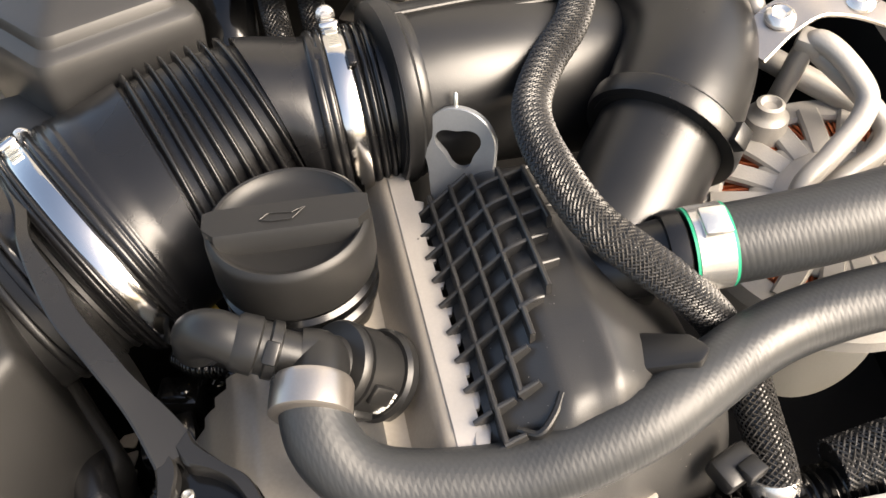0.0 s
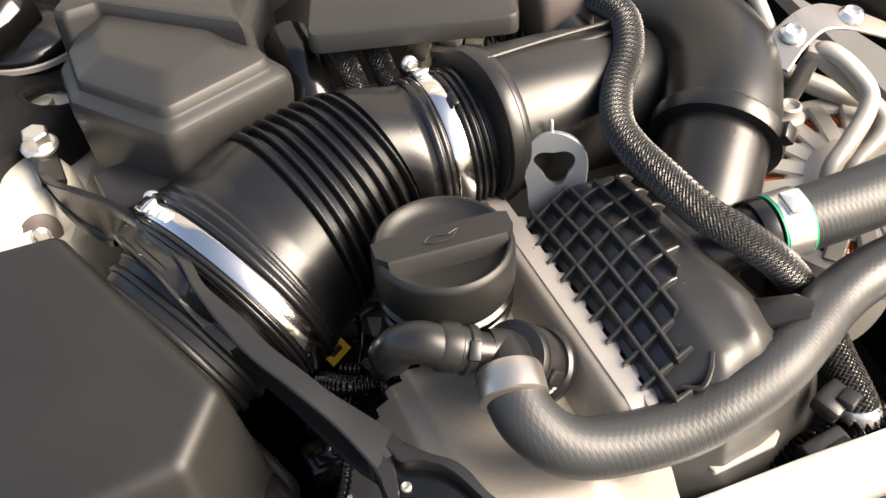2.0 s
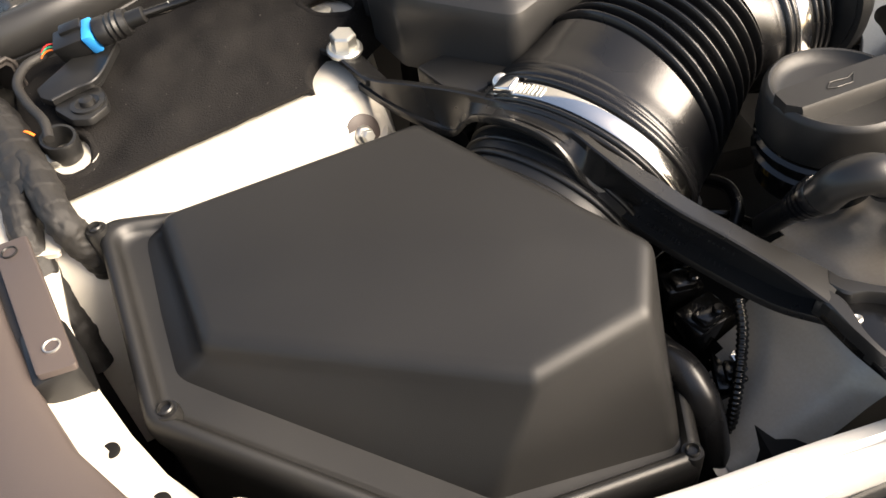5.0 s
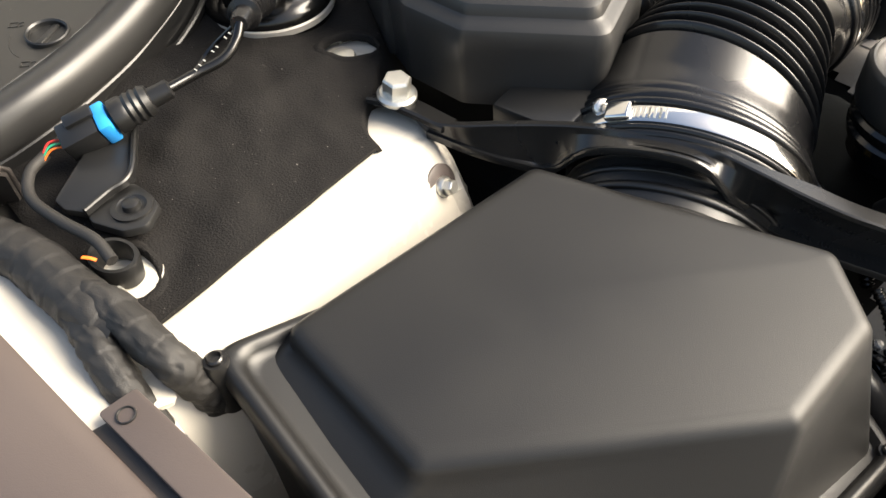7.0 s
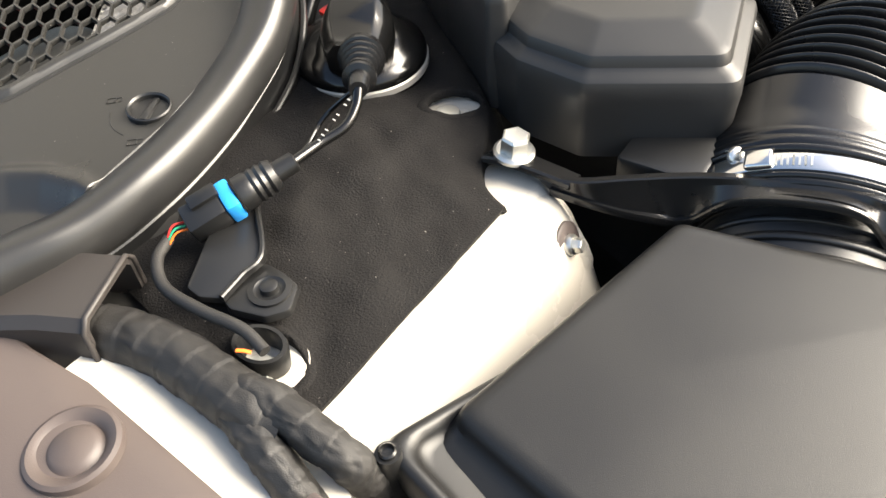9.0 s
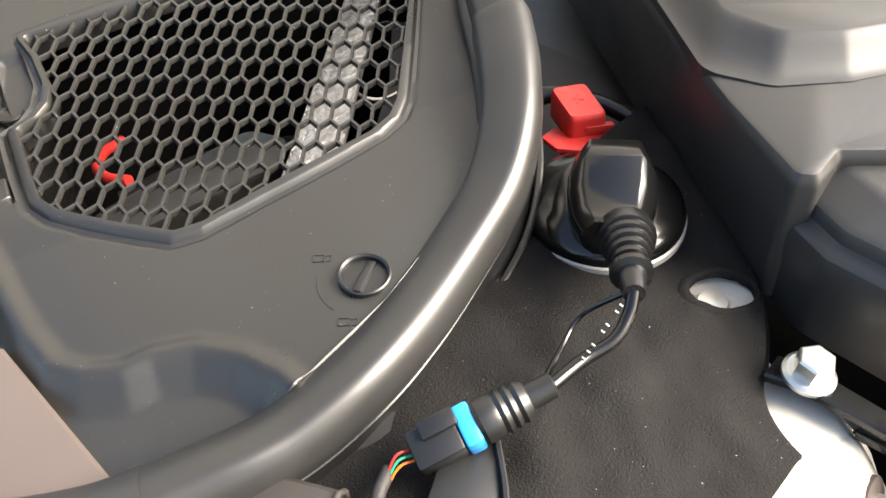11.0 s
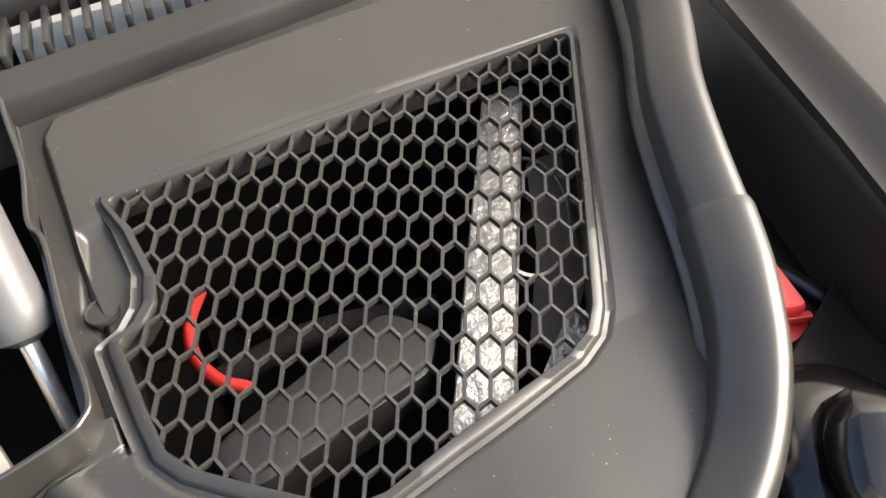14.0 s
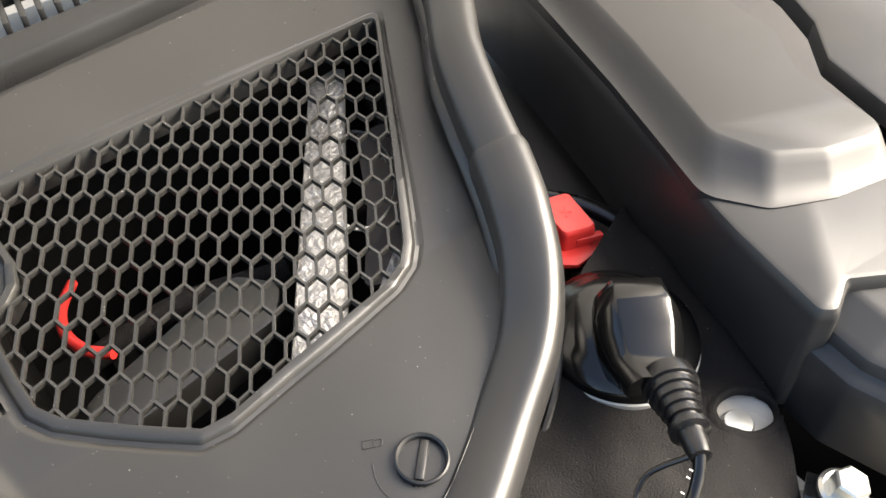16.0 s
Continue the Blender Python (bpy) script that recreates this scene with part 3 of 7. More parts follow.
# ---- lifting eye ----
def lifting_eye():
    ob = thing("lifting_eye", "zinc-plated steel lifting eye with a triangular hole", "bracket", (0.012, 0.364, 0.84))
    c = V((0.0115, 0.3645, 0.886))
    xa = V((0.96, -0.25, 0.1)).normalized()
    za = V((-0.05, 0.28, 0.96)).normalized()
    na = xa.cross(za).normalized()
    n = 40
    outer, inner = [], []
    for k in range(n):
        a = 2 * math.pi * k / n
        r = 0.0205
        ox, oz = r * math.cos(a), r * math.sin(a)
        if oz < -0.004:
            ox = math.copysign(min(abs(ox) + 0.004, 0.0185), ox) if abs(ox) > 0.001 else 0
            oz = oz * 2.1
        outer.append((ox, oz))
        rr = 0.0108 + 0.0020 * math.cos(3 * (a - math.pi / 2 + math.pi))
        inner.append((rr * math.cos(a) * 1.08, rr * math.sin(a) - 0.001))
    bm = mesh()
    rings = []
    for pts, h, g in ((inner, -1, 1.0), (outer, -1, 0.97), (outer, -0.7, 1.0), (outer, 0.7, 1.0), (outer, 1, 0.97), (inner, 1, 1.0)):
        rings.append([c + xa * x * g + za * z * g + na * h * 0.0026 for x, z in pts])
    loft(bm, rings + [rings[0]], False, False)
    bmesh.ops.remove_doubles(bm, verts=bm.verts, dist=1e-5)
    part("eye", bm, EYE, ob, "", 30)
    bm = mesh()
    lathe(bm, (0.0105, 0.3705, 0.904), (0.0, 0.2, 1), ((0, 0.0012), (0.008, 0.0012), (0.009, 0.0005)), 8)
    part("pin", bm, ZINC, ob)


lifting_eye()


# ---- charge pipe elbow ----
def charge_pipe():
    ob = thing("charge_pipe", "satin black plastic charge pipe bent in an elbow", "air duct", (0.13, 0.38, 0.80))
    bm = mesh()
    tube(bm, [(0.068, 0.295, 0.845), (0.088, 0.322, 0.855), (0.109, 0.357, 0.872), (0.124, 0.382, 0.884)], 0.0345, 40, 8)
    part("lower_pipe", bm, BLACK, ob, "", 60)
    bm = mesh()
    tube(bm, [(0.118, 0.372, 0.880), (0.130, 0.396, 0.890), (0.141, 0.430, 0.898), (0.137, 0.468, 0.900), (0.114, 0.497, 0.893), (0.082, 0.515, 0.885)], 0.0380, 40, 10)
    part("elbow", bm, BLACK, ob, "", 60)
    ax = V((0.5, 0.8, 0.35)).normalized()
    bm = mesh()
    lathe(bm, V((0.121, 0.377, 0.882)) - ax * 0.006, ax, ((-0.002, 0.034), (-0.002, 0.0415), (0.001, 0.0425), (0.008, 0.0425), (0.010, 0.0410), (0.010, 0.037)), 56)
    part("collar", bm, BLACK, ob, "")
    bm = mesh()
    box(bm, (0.1495, 0.352, 0.8945), (0.014, 0.010, 0.012), turn_to(ax), 0.001)
    part("latch", bm, BLACK, ob)
    return ob


charge_pipe()
worm_clamp("duct_clamp", (0.112, 0.503, 0.891), (-0.85, 0.5, -0.15), 0.0395, 0.0395, 0, 0.010, (0.117, 0.508, 0.935), "steel worm clamp on the charge pipe elbow")
bm = mesh()
tube(bm, [(0.113, 0.503, 0.891), (0.08, 0.52, 0.884), (0.03, 0.54, 0.87), (-0.02, 0.55, 0.85)], lambda d, t: 0.039 + 0.0015 * math.sin(d * 900), 40, 8, 0.0012)
solo("turbo_hose", bm, RUBBER, "ribbed black rubber hose behind the charge pipe", "hose")


# ---- engine covers ----
def deck(bm, poly, top, bottom, steps, r):
    """A moulded deck: steps are (inward offset, drop) from its bottom edge up to its flat top."""
    rings = [[(p.x, p.y, bottom) for p in rounded(poly, r, 4)]]
    for d, dz in steps:
        rings.append([(p.x, p.y, (top(p.x, p.y) if callable(top) else top) - dz) for p in rounded(grow(poly, -d), r, 4)])
    loft(bm, rings, False, True)


def engine_cover():
    ob = thing("engine_cover", "satin dark grey plastic engine cover with sloping facets", "engine cover", (-0.24, 0.6, 0.86))
    body = [(-0.143, 0.462), (-0.165, 0.490), (-0.172, 0.530), (-0.166, 0.575), (-0.162, 0.62), (-0.166, 0.66), (-0.142, 0.70), (-0.140, 0.75), (-0.110, 0.945), (-0.195, 0.945), (-0.214, 0.86), (-0.249, 0.722), (-0.266, 0.66), (-0.283, 0.592), (-0.296, 0.536), (-0.299, 0.500), (-0.285, 0.457), (-0.219, 0.404)]
    bm = mesh()
    deck(bm, body, 0.9370, 0.862, ((-0.001, 0.046), (-0.002, 0.034), (-0.0018, 0.0265), (-0.0005, 0.0225), (0.0020, 0.0200), (0.0048, 0.0188), (0.0066, 0.0170), (0.0076, 0.0125), (0.0086, 0.0105), (0.0105, 0.0092), (0.0130, 0.0082), (0.0270, 0.0014), (0.0295, 0.0004), (0.033, 0.0)), 0.011)
    part("front_deck", bm, GREY_COVER, ob, "", 24)
    mid = [(-0.165, 0.474), (-0.174, 0.492), (-0.181, 0.530), (-0.172, 0.575), (-0.166, 0.62), (-0.165, 0.65), (-0.138, 0.69), (-0.135, 0.754), (-0.105, 0.95), (-0.200, 0.95), (-0.221, 0.86), (-0.256, 0.722), (-0.273, 0.66), (-0.290, 0.592), (-0.3015, 0.528), (-0.292, 0.521), (-0.271, 0.531), (-0.197, 0.490)]
    bm = mesh()
    deck(bm, mid, 0.9455, 0.865, ((-0.001, 0.05), (0.0, 0.008), (0.0008, 0.004), (0.0025, 0.001), (0.005, 0.0)), 0.005)
    part("middle_deck", bm, GREY_COVER, ob, "", 24)
    foot = [(-0.168, 0.563), (-0.225, 0.573), (-0.262, 0.589), (-0.284, 0.618), (-0.268, 0.672), (-0.2525, 0.725), (-0.218, 0.86), (-0.195, 0.948), (-0.107, 0.948), (-0.136, 0.754), (-0.139, 0.69), (-0.166, 0.65), (-0.167, 0.62)]
    crease = [(-0.170, 0.583), (-0.215, 0.594), (-0.244, 0.611), (-0.256, 0.642), (-0.241, 0.688), (-0.226, 0.735), (-0.193, 0.86), (-0.172, 0.945), (-0.109, 0.945), (-0.1375, 0.752), (-0.141, 0.69), (-0.168, 0.65), (-0.169, 0.62)]
    outer, inner = rounded(foot, 0.020, 8), rounded(crease, 0.020, 8)
    rings = [[(p.x, p.y, 0.90) for p in outer]]
    for k, h in ((0.0, 0.0), (0.12, 0.0006), (0.3, 0.0024), (0.5, 0.0058), (0.75, 0.0112), (0.9, 0.0142), (1.0, 0.0156), (1.06, 0.0160)):
        rings.append([(q.x, q.y, 0.9468 + 0.03 * (q.y - 0.6) + h) for q in (a.lerp(b, k) for a, b in zip(outer, inner))])
    bm = mesh()
    loft(bm, rings, False, True)
    part("upper_deck", bm, GREY_COVER, ob, "", 50)


def polar(poly, c, n):
    """Points where rays from c at even angles meet the polygon."""
    out = []
    for k in range(n):
        a = 2 * math.pi * k / n
        d = (math.cos(a), math.sin(a))
        best = None
        for (x1, y1), (x2, y2) in zip(poly, poly[1:] + poly[:1]):
            ex, ey = x2 - x1, y2 - y1
            den = d[0] * ey - d[1] * ex
            if abs(den) < 1e-12:
                continue
            t = ((x1 - c[0]) * ey - (y1 - c[1]) * ex) / den
            s = ((x1 - c[0]) * d[1] - (y1 - c[1]) * d[0]) / den
            if t > 0 and -1e-9 <= s <= 1 + 1e-9 and (best is None or t > best):
                best = t
        out.append(V((c[0] + d[0] * best, c[1] + d[1] * best)))
    return out


GREY_COVER = material("dark_grey_plastic", (0.0225, 0.0222, 0.0219), 0.42, grain=2000, bump=0.15, vary=0.1)
engine_cover()
bm = mesh()
slab(bm, [(-0.130, 0.466), (0.010, 0.456), (0.04, 0.90), (-0.060, 0.90), (-0.089, 0.720), (-0.103, 0.685), (-0.127, 0.655), (-0.135, 0.600), (-0.124, 0.53)], lambda x, y: 0.936 + 0.10 * (y - 0.46) + 0.03 * (x + 0.13), 0.014, 0.008, 0.003)
solo("coil_cover", bm, GREY_COVER, "flat dark grey plastic cover over the ignition coils", "engine cover")


# ---- strut brace ----
def brace():
    ob = thing("strut_brace", "glossy black cast strut brace with a forked front foot", "strut brace", (-0.16, 0.28, 0.82))
    bm = mesh()
    strip(bm, [(-0.331, 0.486, 0.868), (-0.324, 0.473, 0.870), (-0.317, 0.456, 0.870), (-0.308, 0.434, 0.869)], lambda s: 0.021 - 0.005 * s, 0.005, (0.25, 0.15, 1))
    part("eyelet", bm, BRACE, ob)
    # arm: an upper rail, a lower rail arching over the neck and then dropping, and a sunken wall between
    tops = spline([(-0.3230, 0.4500, 0.8720), (-0.3104, 0.4290, 0.8740), (-0.2900, 0.4115, 0.8770), (-0.2685, 0.3930, 0.8800), (-0.2500, 0.3720, 0.8840), (-0.2300, 0.3460, 0.8870), (-0.2130, 0.3220, 0.8870), (-0.2030, 0.2990, 0.8852), (-0.1900, 0.2775, 0.8790), (-0.1750, 0.2575, 0.8722), (-0.1563, 0.2400, 0.8643), (-0.1350, 0.2190, 0.8540), (-0.1185, 0.1975, 0.8455)], 8)
    lows = spline([(-0.3180, 0.4430, 0.8640), (-0.3024, 0.4187, 0.8609), (-0.2850, 0.3990, 0.8570), (-0.2675, 0.3850, 0.8545), (-0.2575, 0.3650, 0.8780), (-0.2405, 0.3345, 0.8903), (-0.2230, 0.3123, 0.8871), (-0.2080, 0.2990, 0.8640), (-0.1921, 0.2881, 0.8460), (-0.1750, 0.2710, 0.8360), (-0.1568, 0.2511, 0.8290), (-0.1330, 0.2190, 0.8265), (-0.1150, 0.1960, 0.8330)], 8)
    rings, knees = [], []
    for i, (a, b, (t, sd, u)) in enumerate(zip(tops, lows, frames(tops))):
        n2 = V((sd.x, sd.y, 0)).normalized()
        if n2.y < 0:
            n2 = -n2
        up2 = V((0, 0, 1))
        k = i / (len(tops) - 1)
        wide = ease((k - 0.56) / 0.14)
        back = a + n2 * (0.005 + 0.006 * wide + 0.008 * ease((k - 0.86) / 0.14)) - up2 * 0.0006
        # flat wall by the neck; further on a top flange, a standing web and a ledge below
        m0 = (a.lerp(b, 0.18) - up2 * 0.0022).lerp(a + n2 * 0.0085 - up2 * 0.0040, wide)
        m1 = (a.lerp(b, 0.84) - up2 * 0.0022).lerp(b + n2 * 0.0085 + up2 * 0.0020, wide)
        knees.append(m1)
        rings.append([m1 + n2 * 0.0035, m0 + n2 * 0.0030, back - up2 * 0.0035, back, a.lerp(back, 0.3) + up2 * 0.0004, a + up2 * 0.0006, a - n2 * 0.0010 - up2 * 0.0002, a - n2 * 0.0010 - up2 * 0.0030 * wide, m0, m1, b + up2 * 0.0006,
                      b - n2 * 0.0016 + up2 * 0.0004, b - n2 * 0.0022 - up2 * 0.0012, b - n2 * 0.0018 - up2 * 0.0045, b + n2 * 0.0030 - up2 * 0.0060, m1 + n2 * 0.0030 - up2 * 0.0060])
    bm = mesh()
    loft(bm, rings)
    part("arm", bm, BRACE, ob, "", 32)
    # forked foot: a raised rim round a sunken web
    foot = [(-0.122, 0.204), (-0.1135, 0.176), (-0.1055, 0.157), (-0.0885, 0.134), (-0.037, 0.077), (-0.020, 0.072), (-0.004, 0.098), (-0.009, 0.112), (-0.0225, 0.1235), (-0.0405, 0.1475), (-0.0625, 0.1765), (-0.0765, 0.1945), (-0.112, 0.211)]
    zf = lambda x, y: 0.846 + 0.14 * (y - 0.2)
    bm = mesh()
    slab(bm, foot, lambda x, y: zf(x, y) - 0.008, 0.006, 0.006, 0.001, 4)
    web = part("web", bm, GLOSS, ob, "sunken web with moulded marks")
    sides = (([(-0.1225, 0.2015), (-0.119, 0.195), (-0.114, 0.178), (-0.106, 0.160), (-0.089, 0.137), (-0.075, 0.119)], [(-0.114, 0.2045), (-0.1095, 0.1955), (-0.109, 0.175), (-0.1025, 0.160), (-0.0872, 0.1385), (-0.0742, 0.1198)]),
             ([(-0.1085, 0.2155), (-0.104, 0.2095), (-0.091, 0.201), (-0.077, 0.193), (-0.064, 0.174), (-0.043, 0.146), (-0.026, 0.122)], [(-0.1130, 0.2065), (-0.1065, 0.1995), (-0.095, 0.1968), (-0.083, 0.190), (-0.0675, 0.1715), (-0.0452, 0.1448), (-0.0272, 0.1212)]))
    for po, pi in sides:
        po, pi = spline([(x, y, zf(x, y)) for x, y in po], 8), spline([(x, y, zf(x, y)) for x, y in pi], 8)
        bm = mesh()
        rings = []
        for i, (o, q) in enumerate(zip(po, pi)):
            k = i / (len(po) - 1)
            d = q - o
            drop = V((0, 0, -0.0085 * max(0, (k - 0.45) / 0.55) ** 1.3))
            rings.append([o + V((0, 0, -0.0125)), o + drop - V((0, 0, 0.0012)), o + drop + d * 0.12, o + drop + d * 0.88, q + drop - V((0, 0, 0.0012)), q + V((0, 0, -0.0125))])
        loft(bm, rings)
        part("rim", bm, BRACE, ob, "", 40)
    bm = mesh()
    lathe(bm, (-0.090, 0.172, zf(-0.09, 0.172) - 0.008), (0, 0, 1), ((0, 0.0066), (0.0006, 0.0066), (0.0006, 0.0056), (0, 0.0056)), 28, False, False)
    strip(bm, [(-0.094, 0.172, zf(-0.09, 0.172) - 0.0075), (-0.090, 0.174, zf(-0.09, 0.172) - 0.0075), (-0.086, 0.172, zf(-0.09, 0.172) - 0.0075)], 0.0012, 0.0008, (0, 0, 1))
    part("moulded_ring", bm, BLACK, web)
    bm = mesh()
    lathe(bm, (-0.1055, 0.1895, zf(-0.105, 0.19) - 0.0085), (0, 0, 1), ((0, 0.0028), (0.0015, 0.0028), (0.002, 0.002), (0.0015, 0.001), (0.0015, 0)), 18)
    part("rivet", bm, ZINC, web)
    # moulded signs along both rails, unreadable
    for face in (0, 1):
        for k, (u0, u1) in enumerate(((0.0, 0.10), (0.16, 0.40), (0.45, 0.70), (0.76, 1.0))):
            bm = mesh()
            n = max(2, int((u1 - u0) * 26))
            for i in range(n):
                q = 66 + (u0 + (u1 - u0) * i / n) * 17
                q0, f = int(q), q - int(q)
                a, b, c = (row[q0].lerp(row[q0 + 1], f) for row in (tops, lows, knees))
                d = (tops[q0 + 1] - tops[q0]).normalized()
                p0, p1 = (c, b) if face == 0 else (a, c)
                nrm = (p1 - p0).cross(d).normalized()
                nrm = nrm if nrm.z - nrm.y > 0 else -nrm
                at = p0.lerp(p1, 0.5)
                box(bm, at + nrm * 0.0003, (0.0010, 0.0026 - 0.0007 * ((i * 7 + k) % 3 == 1), 0.0007), turn_to(nrm, d))
            part("moulded_sign", bm, BLACK, ob)


brace()


def flange_bolt(at, axis, r, label, name="bolt", h=0.010):
    ob = thing(name, label, "bolt", at, group="flange bolts")
    bm = mesh()
    lathe(bm, at, axis, ((-0.001, r * 0.95), (0, r), (0.002, r), (0.0035, r * 0.86)), 36)
    part("flange", bm, ZINC, ob)
    bm = mesh()
    hx = r * 0.72
    lathe(bm, V(at) + V(axis).normalized() * 0.003, axis, ((0, hx), (h - 0.0015, hx), (h - 0.0003, hx * 0.9), (h, hx * 0.8), (h, 0)), 6)
    part("head", bm, ZINC, ob, "", 15)
    return ob


flange_bolt((-0.323, 0.472, 0.874), (0.05, -0.1, 1), 0.0125, "pale zinc flange bolt holding the brace to the strut tower", h=0.011)
flange_bolt((-0.034, 0.112, 0.826), (0.05, -0.15, 1), 0.0135, "pale zinc flange bolt holding the brace to the front carrier", h=0.007)


# ---- front carrier ----
def carrier():
    ob = thing("front_carrier", "silver painted front panel carrier with pressed ribs", "car body", (-0.02, 0.15, 0.74))
    prof = [(0.0165, -0.050), (0.0160, -0.006), (0.0150, -0.0015), (0.0120, 0.0), (0.0060, 0.0004), (0.0045, -0.0006), (0.0015, -0.0008), (0.0, 0.0004), (-0.0080, 0.0006), (-0.0105, -0.0004), (-0.0125, -0.003), (-0.0140, -0.006), (-0.0150, -0.030)]
    bm = mesh()
    line = spline([(x, y - 0.0115, 0.803) for x, y in ((-0.37, 0.130), (-0.284, 0.138), (-0.206, 0.143), (-0.140, 0.149), (-0.080, 0.154), (-0.025, 0.164), (0.020, 0.172), (0.090, 0.186), (0.155, 0.198), (0.30, 0.225), (0.42, 0.247))], 6)
    rings = [[(p.x, p.y + a * 0.78, p.z + b + 0.0004 * math.sin(p.x * 70)) for a, b in prof] for p in line]
    loft(bm, rings, False, False, False)
    part("rail", bm, SILVER, ob, "", 40)
    bm = mesh()
    slab(bm, [(-0.36, 0.095), (-0.36, 0.04), (0.40, 0.06), (0.40, 0.20)], 0.785, 0.012, 0.01, 0.003)
    part("shroud", bm, GLOSS, ob, "black plastic shroud in front of the rail")
    for x, y in ((0.118, 0.157), (0.20, 0.155)):
        bm = mesh()
        lathe(bm, (x, y, 0.785), (0, 0, 1), ((0, 0.0115), (0.0012, 0.0115), (0.002, 0.010), (0.004, 0.008), (0.006, 0.006), (0.0063, 0.0045), (0.004, 0.0035), (0.004, 0)), 28)
        part("clip", bm, ZINC, ob)
    bm = mesh()
    strip(bm, [(0.070, 0.158, 0.800), (0.080, 0.145, 0.795), (0.083, 0.11, 0.79), (0.085, 0.08, 0.79)], 0.008, 0.002, (0, 0, 1))
    part("tab", bm, SILVER, ob)


carrier()


# ---- hoses ----
def coolant_hose():
    ob = thing("coolant_hose", "grey-black woven rubber coolant hose with a sweeping bend", "hose", (0.05, 0.2, 0.8))
    bm = mesh()
    tube(bm, [(-0.049, 0.214, 0.874), (-0.043, 0.197, 0.866), (-0.028, 0.187, 0.856), (-0.005, 0.186, 0.850), (0.030, 0.190, 0.848), (0.060, 0.198, 0.852), (0.090, 0.211, 0.857), (0.115, 0.229, 0.858), (0.137, 0.246, 0.858), (0.160, 0.259, 0.859), (0.188, 0.268, 0.862), (0.225, 0.275, 0.866), (0.28, 0.285, 0.87)],
         0.0152, 36, 10)
    part("hose", bm, WOVEN, ob, "", 60)
    bm = mesh()
    ax = V((0.02, -0.85, -0.2)).normalized()
    lathe(bm, V((-0.049, 0.216, 0.8755)), ax, ((-0.004, 0.015), (-0.004, 0.0166), (-0.002, 0.0174), (0.011, 0.0174), (0.012, 0.0158)), 40)
    part("crimp_ring", bm, CRIMP, ob, "dull crimped metal ring")
    return ob


def woven(name, color, scale, rough):
    m = material(name, color, rough, grain=1200, bump=0.1, vary=0.2)
    nt = m.node_tree
    b = nt.nodes["Principled BSDF"]
    tc = nt.nodes.new("ShaderNodeTexCoord")
    bp = nt.nodes.new("ShaderNodeBump")
    bp.inputs["Strength"].default_value, bp.inputs["Distance"].default_value = 0.16, 0.0004
    prev = None
    for ang in (35, -40):
        mp = nt.nodes.new("ShaderNodeMapping")
        mp.inputs["Rotation"].default_value = (radians(20), radians(15), radians(ang))
        wv = nt.nodes.new("ShaderNodeTexWave")
        wv.inputs["Scale"].default_value = scale
        wv.inputs["Distortion"].default_value = 1.0
        nt.links.new(tc.outputs["Object"], mp.inputs["Vector"])
        nt.links.new(mp.outputs[0], wv.inputs["Vector"])
        if prev is None:
            prev = wv.outputs["Fac"]
        else:
            mx = nt.nodes.new("ShaderNodeMath")
            mx.operation = "MAXIMUM"
            nt.links.new(prev, mx.inputs[0])
            nt.links.new(wv.outputs["Fac"], mx.inputs[1])
            prev = mx.outputs[0]
    nt.links.new(prev, bp.inputs["Height"])
    nt.links.new(bp.outputs[0], b.inputs["Normal"])
    return m


WOVEN = woven("woven_rubber", (0.024, 0.026, 0.028), 120, 0.46)
coolant_hose()


def upper_hose():
    ob = thing("radiator_hose", "thick grey-black woven coolant hose with green-edged clamp", "hose", (0.2, 0.3, 0.86))
    bm = mesh()
    tube(bm, [(0.118, 0.2915, 0.876), (0.16, 0.297, 0.880), (0.20, 0.305, 0.884), (0.26, 0.322, 0.890), (0.33, 0.345, 0.893)], 0.0192, 40, 8)
    part("hose", bm, WOVEN, ob, "", 60)
    ax = V((0.98, 0.12, 0.1)).normalized()
    c = V((0.1265, 0.2925, 0.877))
    bm = mesh()
    lathe(bm, c - ax * 0.008, ax, ((0, 0.019), (0, 0.0206), (0.016, 0.0206), (0.016, 0.019)), 48, False, False)
    box(bm, c + V((0, -0.004, 0.0203)), (0.013, 0.015, 0.005), turn_to((0, -0.2, 1), ax), 0.0015)
    part("clamp_band", bm, STEEL, ob, "bright spring steel clamp band")
    for s in (-0.0088, 0.0088):
        bm = mesh()
        lathe(bm, c + ax * (s - 0.0007), ax, ((0, 0.019), (0, 0.0203), (0.0014, 0.0203), (0.0014, 0.019)), 48, False, False)
        part("edge_ring", bm, GREEN, ob, "green edge stripe")
    bm = mesh()
    lathe(bm, c - ax * 0.020, ax, ((0, 0.017), (0, 0.0198), (0.003, 0.0207), (0.008, 0.0207), (0.009, 0.0192)), 48)
    part("end_lip", bm, RUBBER, ob)
    bm = mesh()
    tube(bm, [(0.068, 0.292, 0.862), (0.09, 0.291, 0.868), (0.118, 0.292, 0.877)], 0.0172, 36, 6)
    part("stub", bm, BLACK, ob, "black plastic pipe stub")


upper_hose()


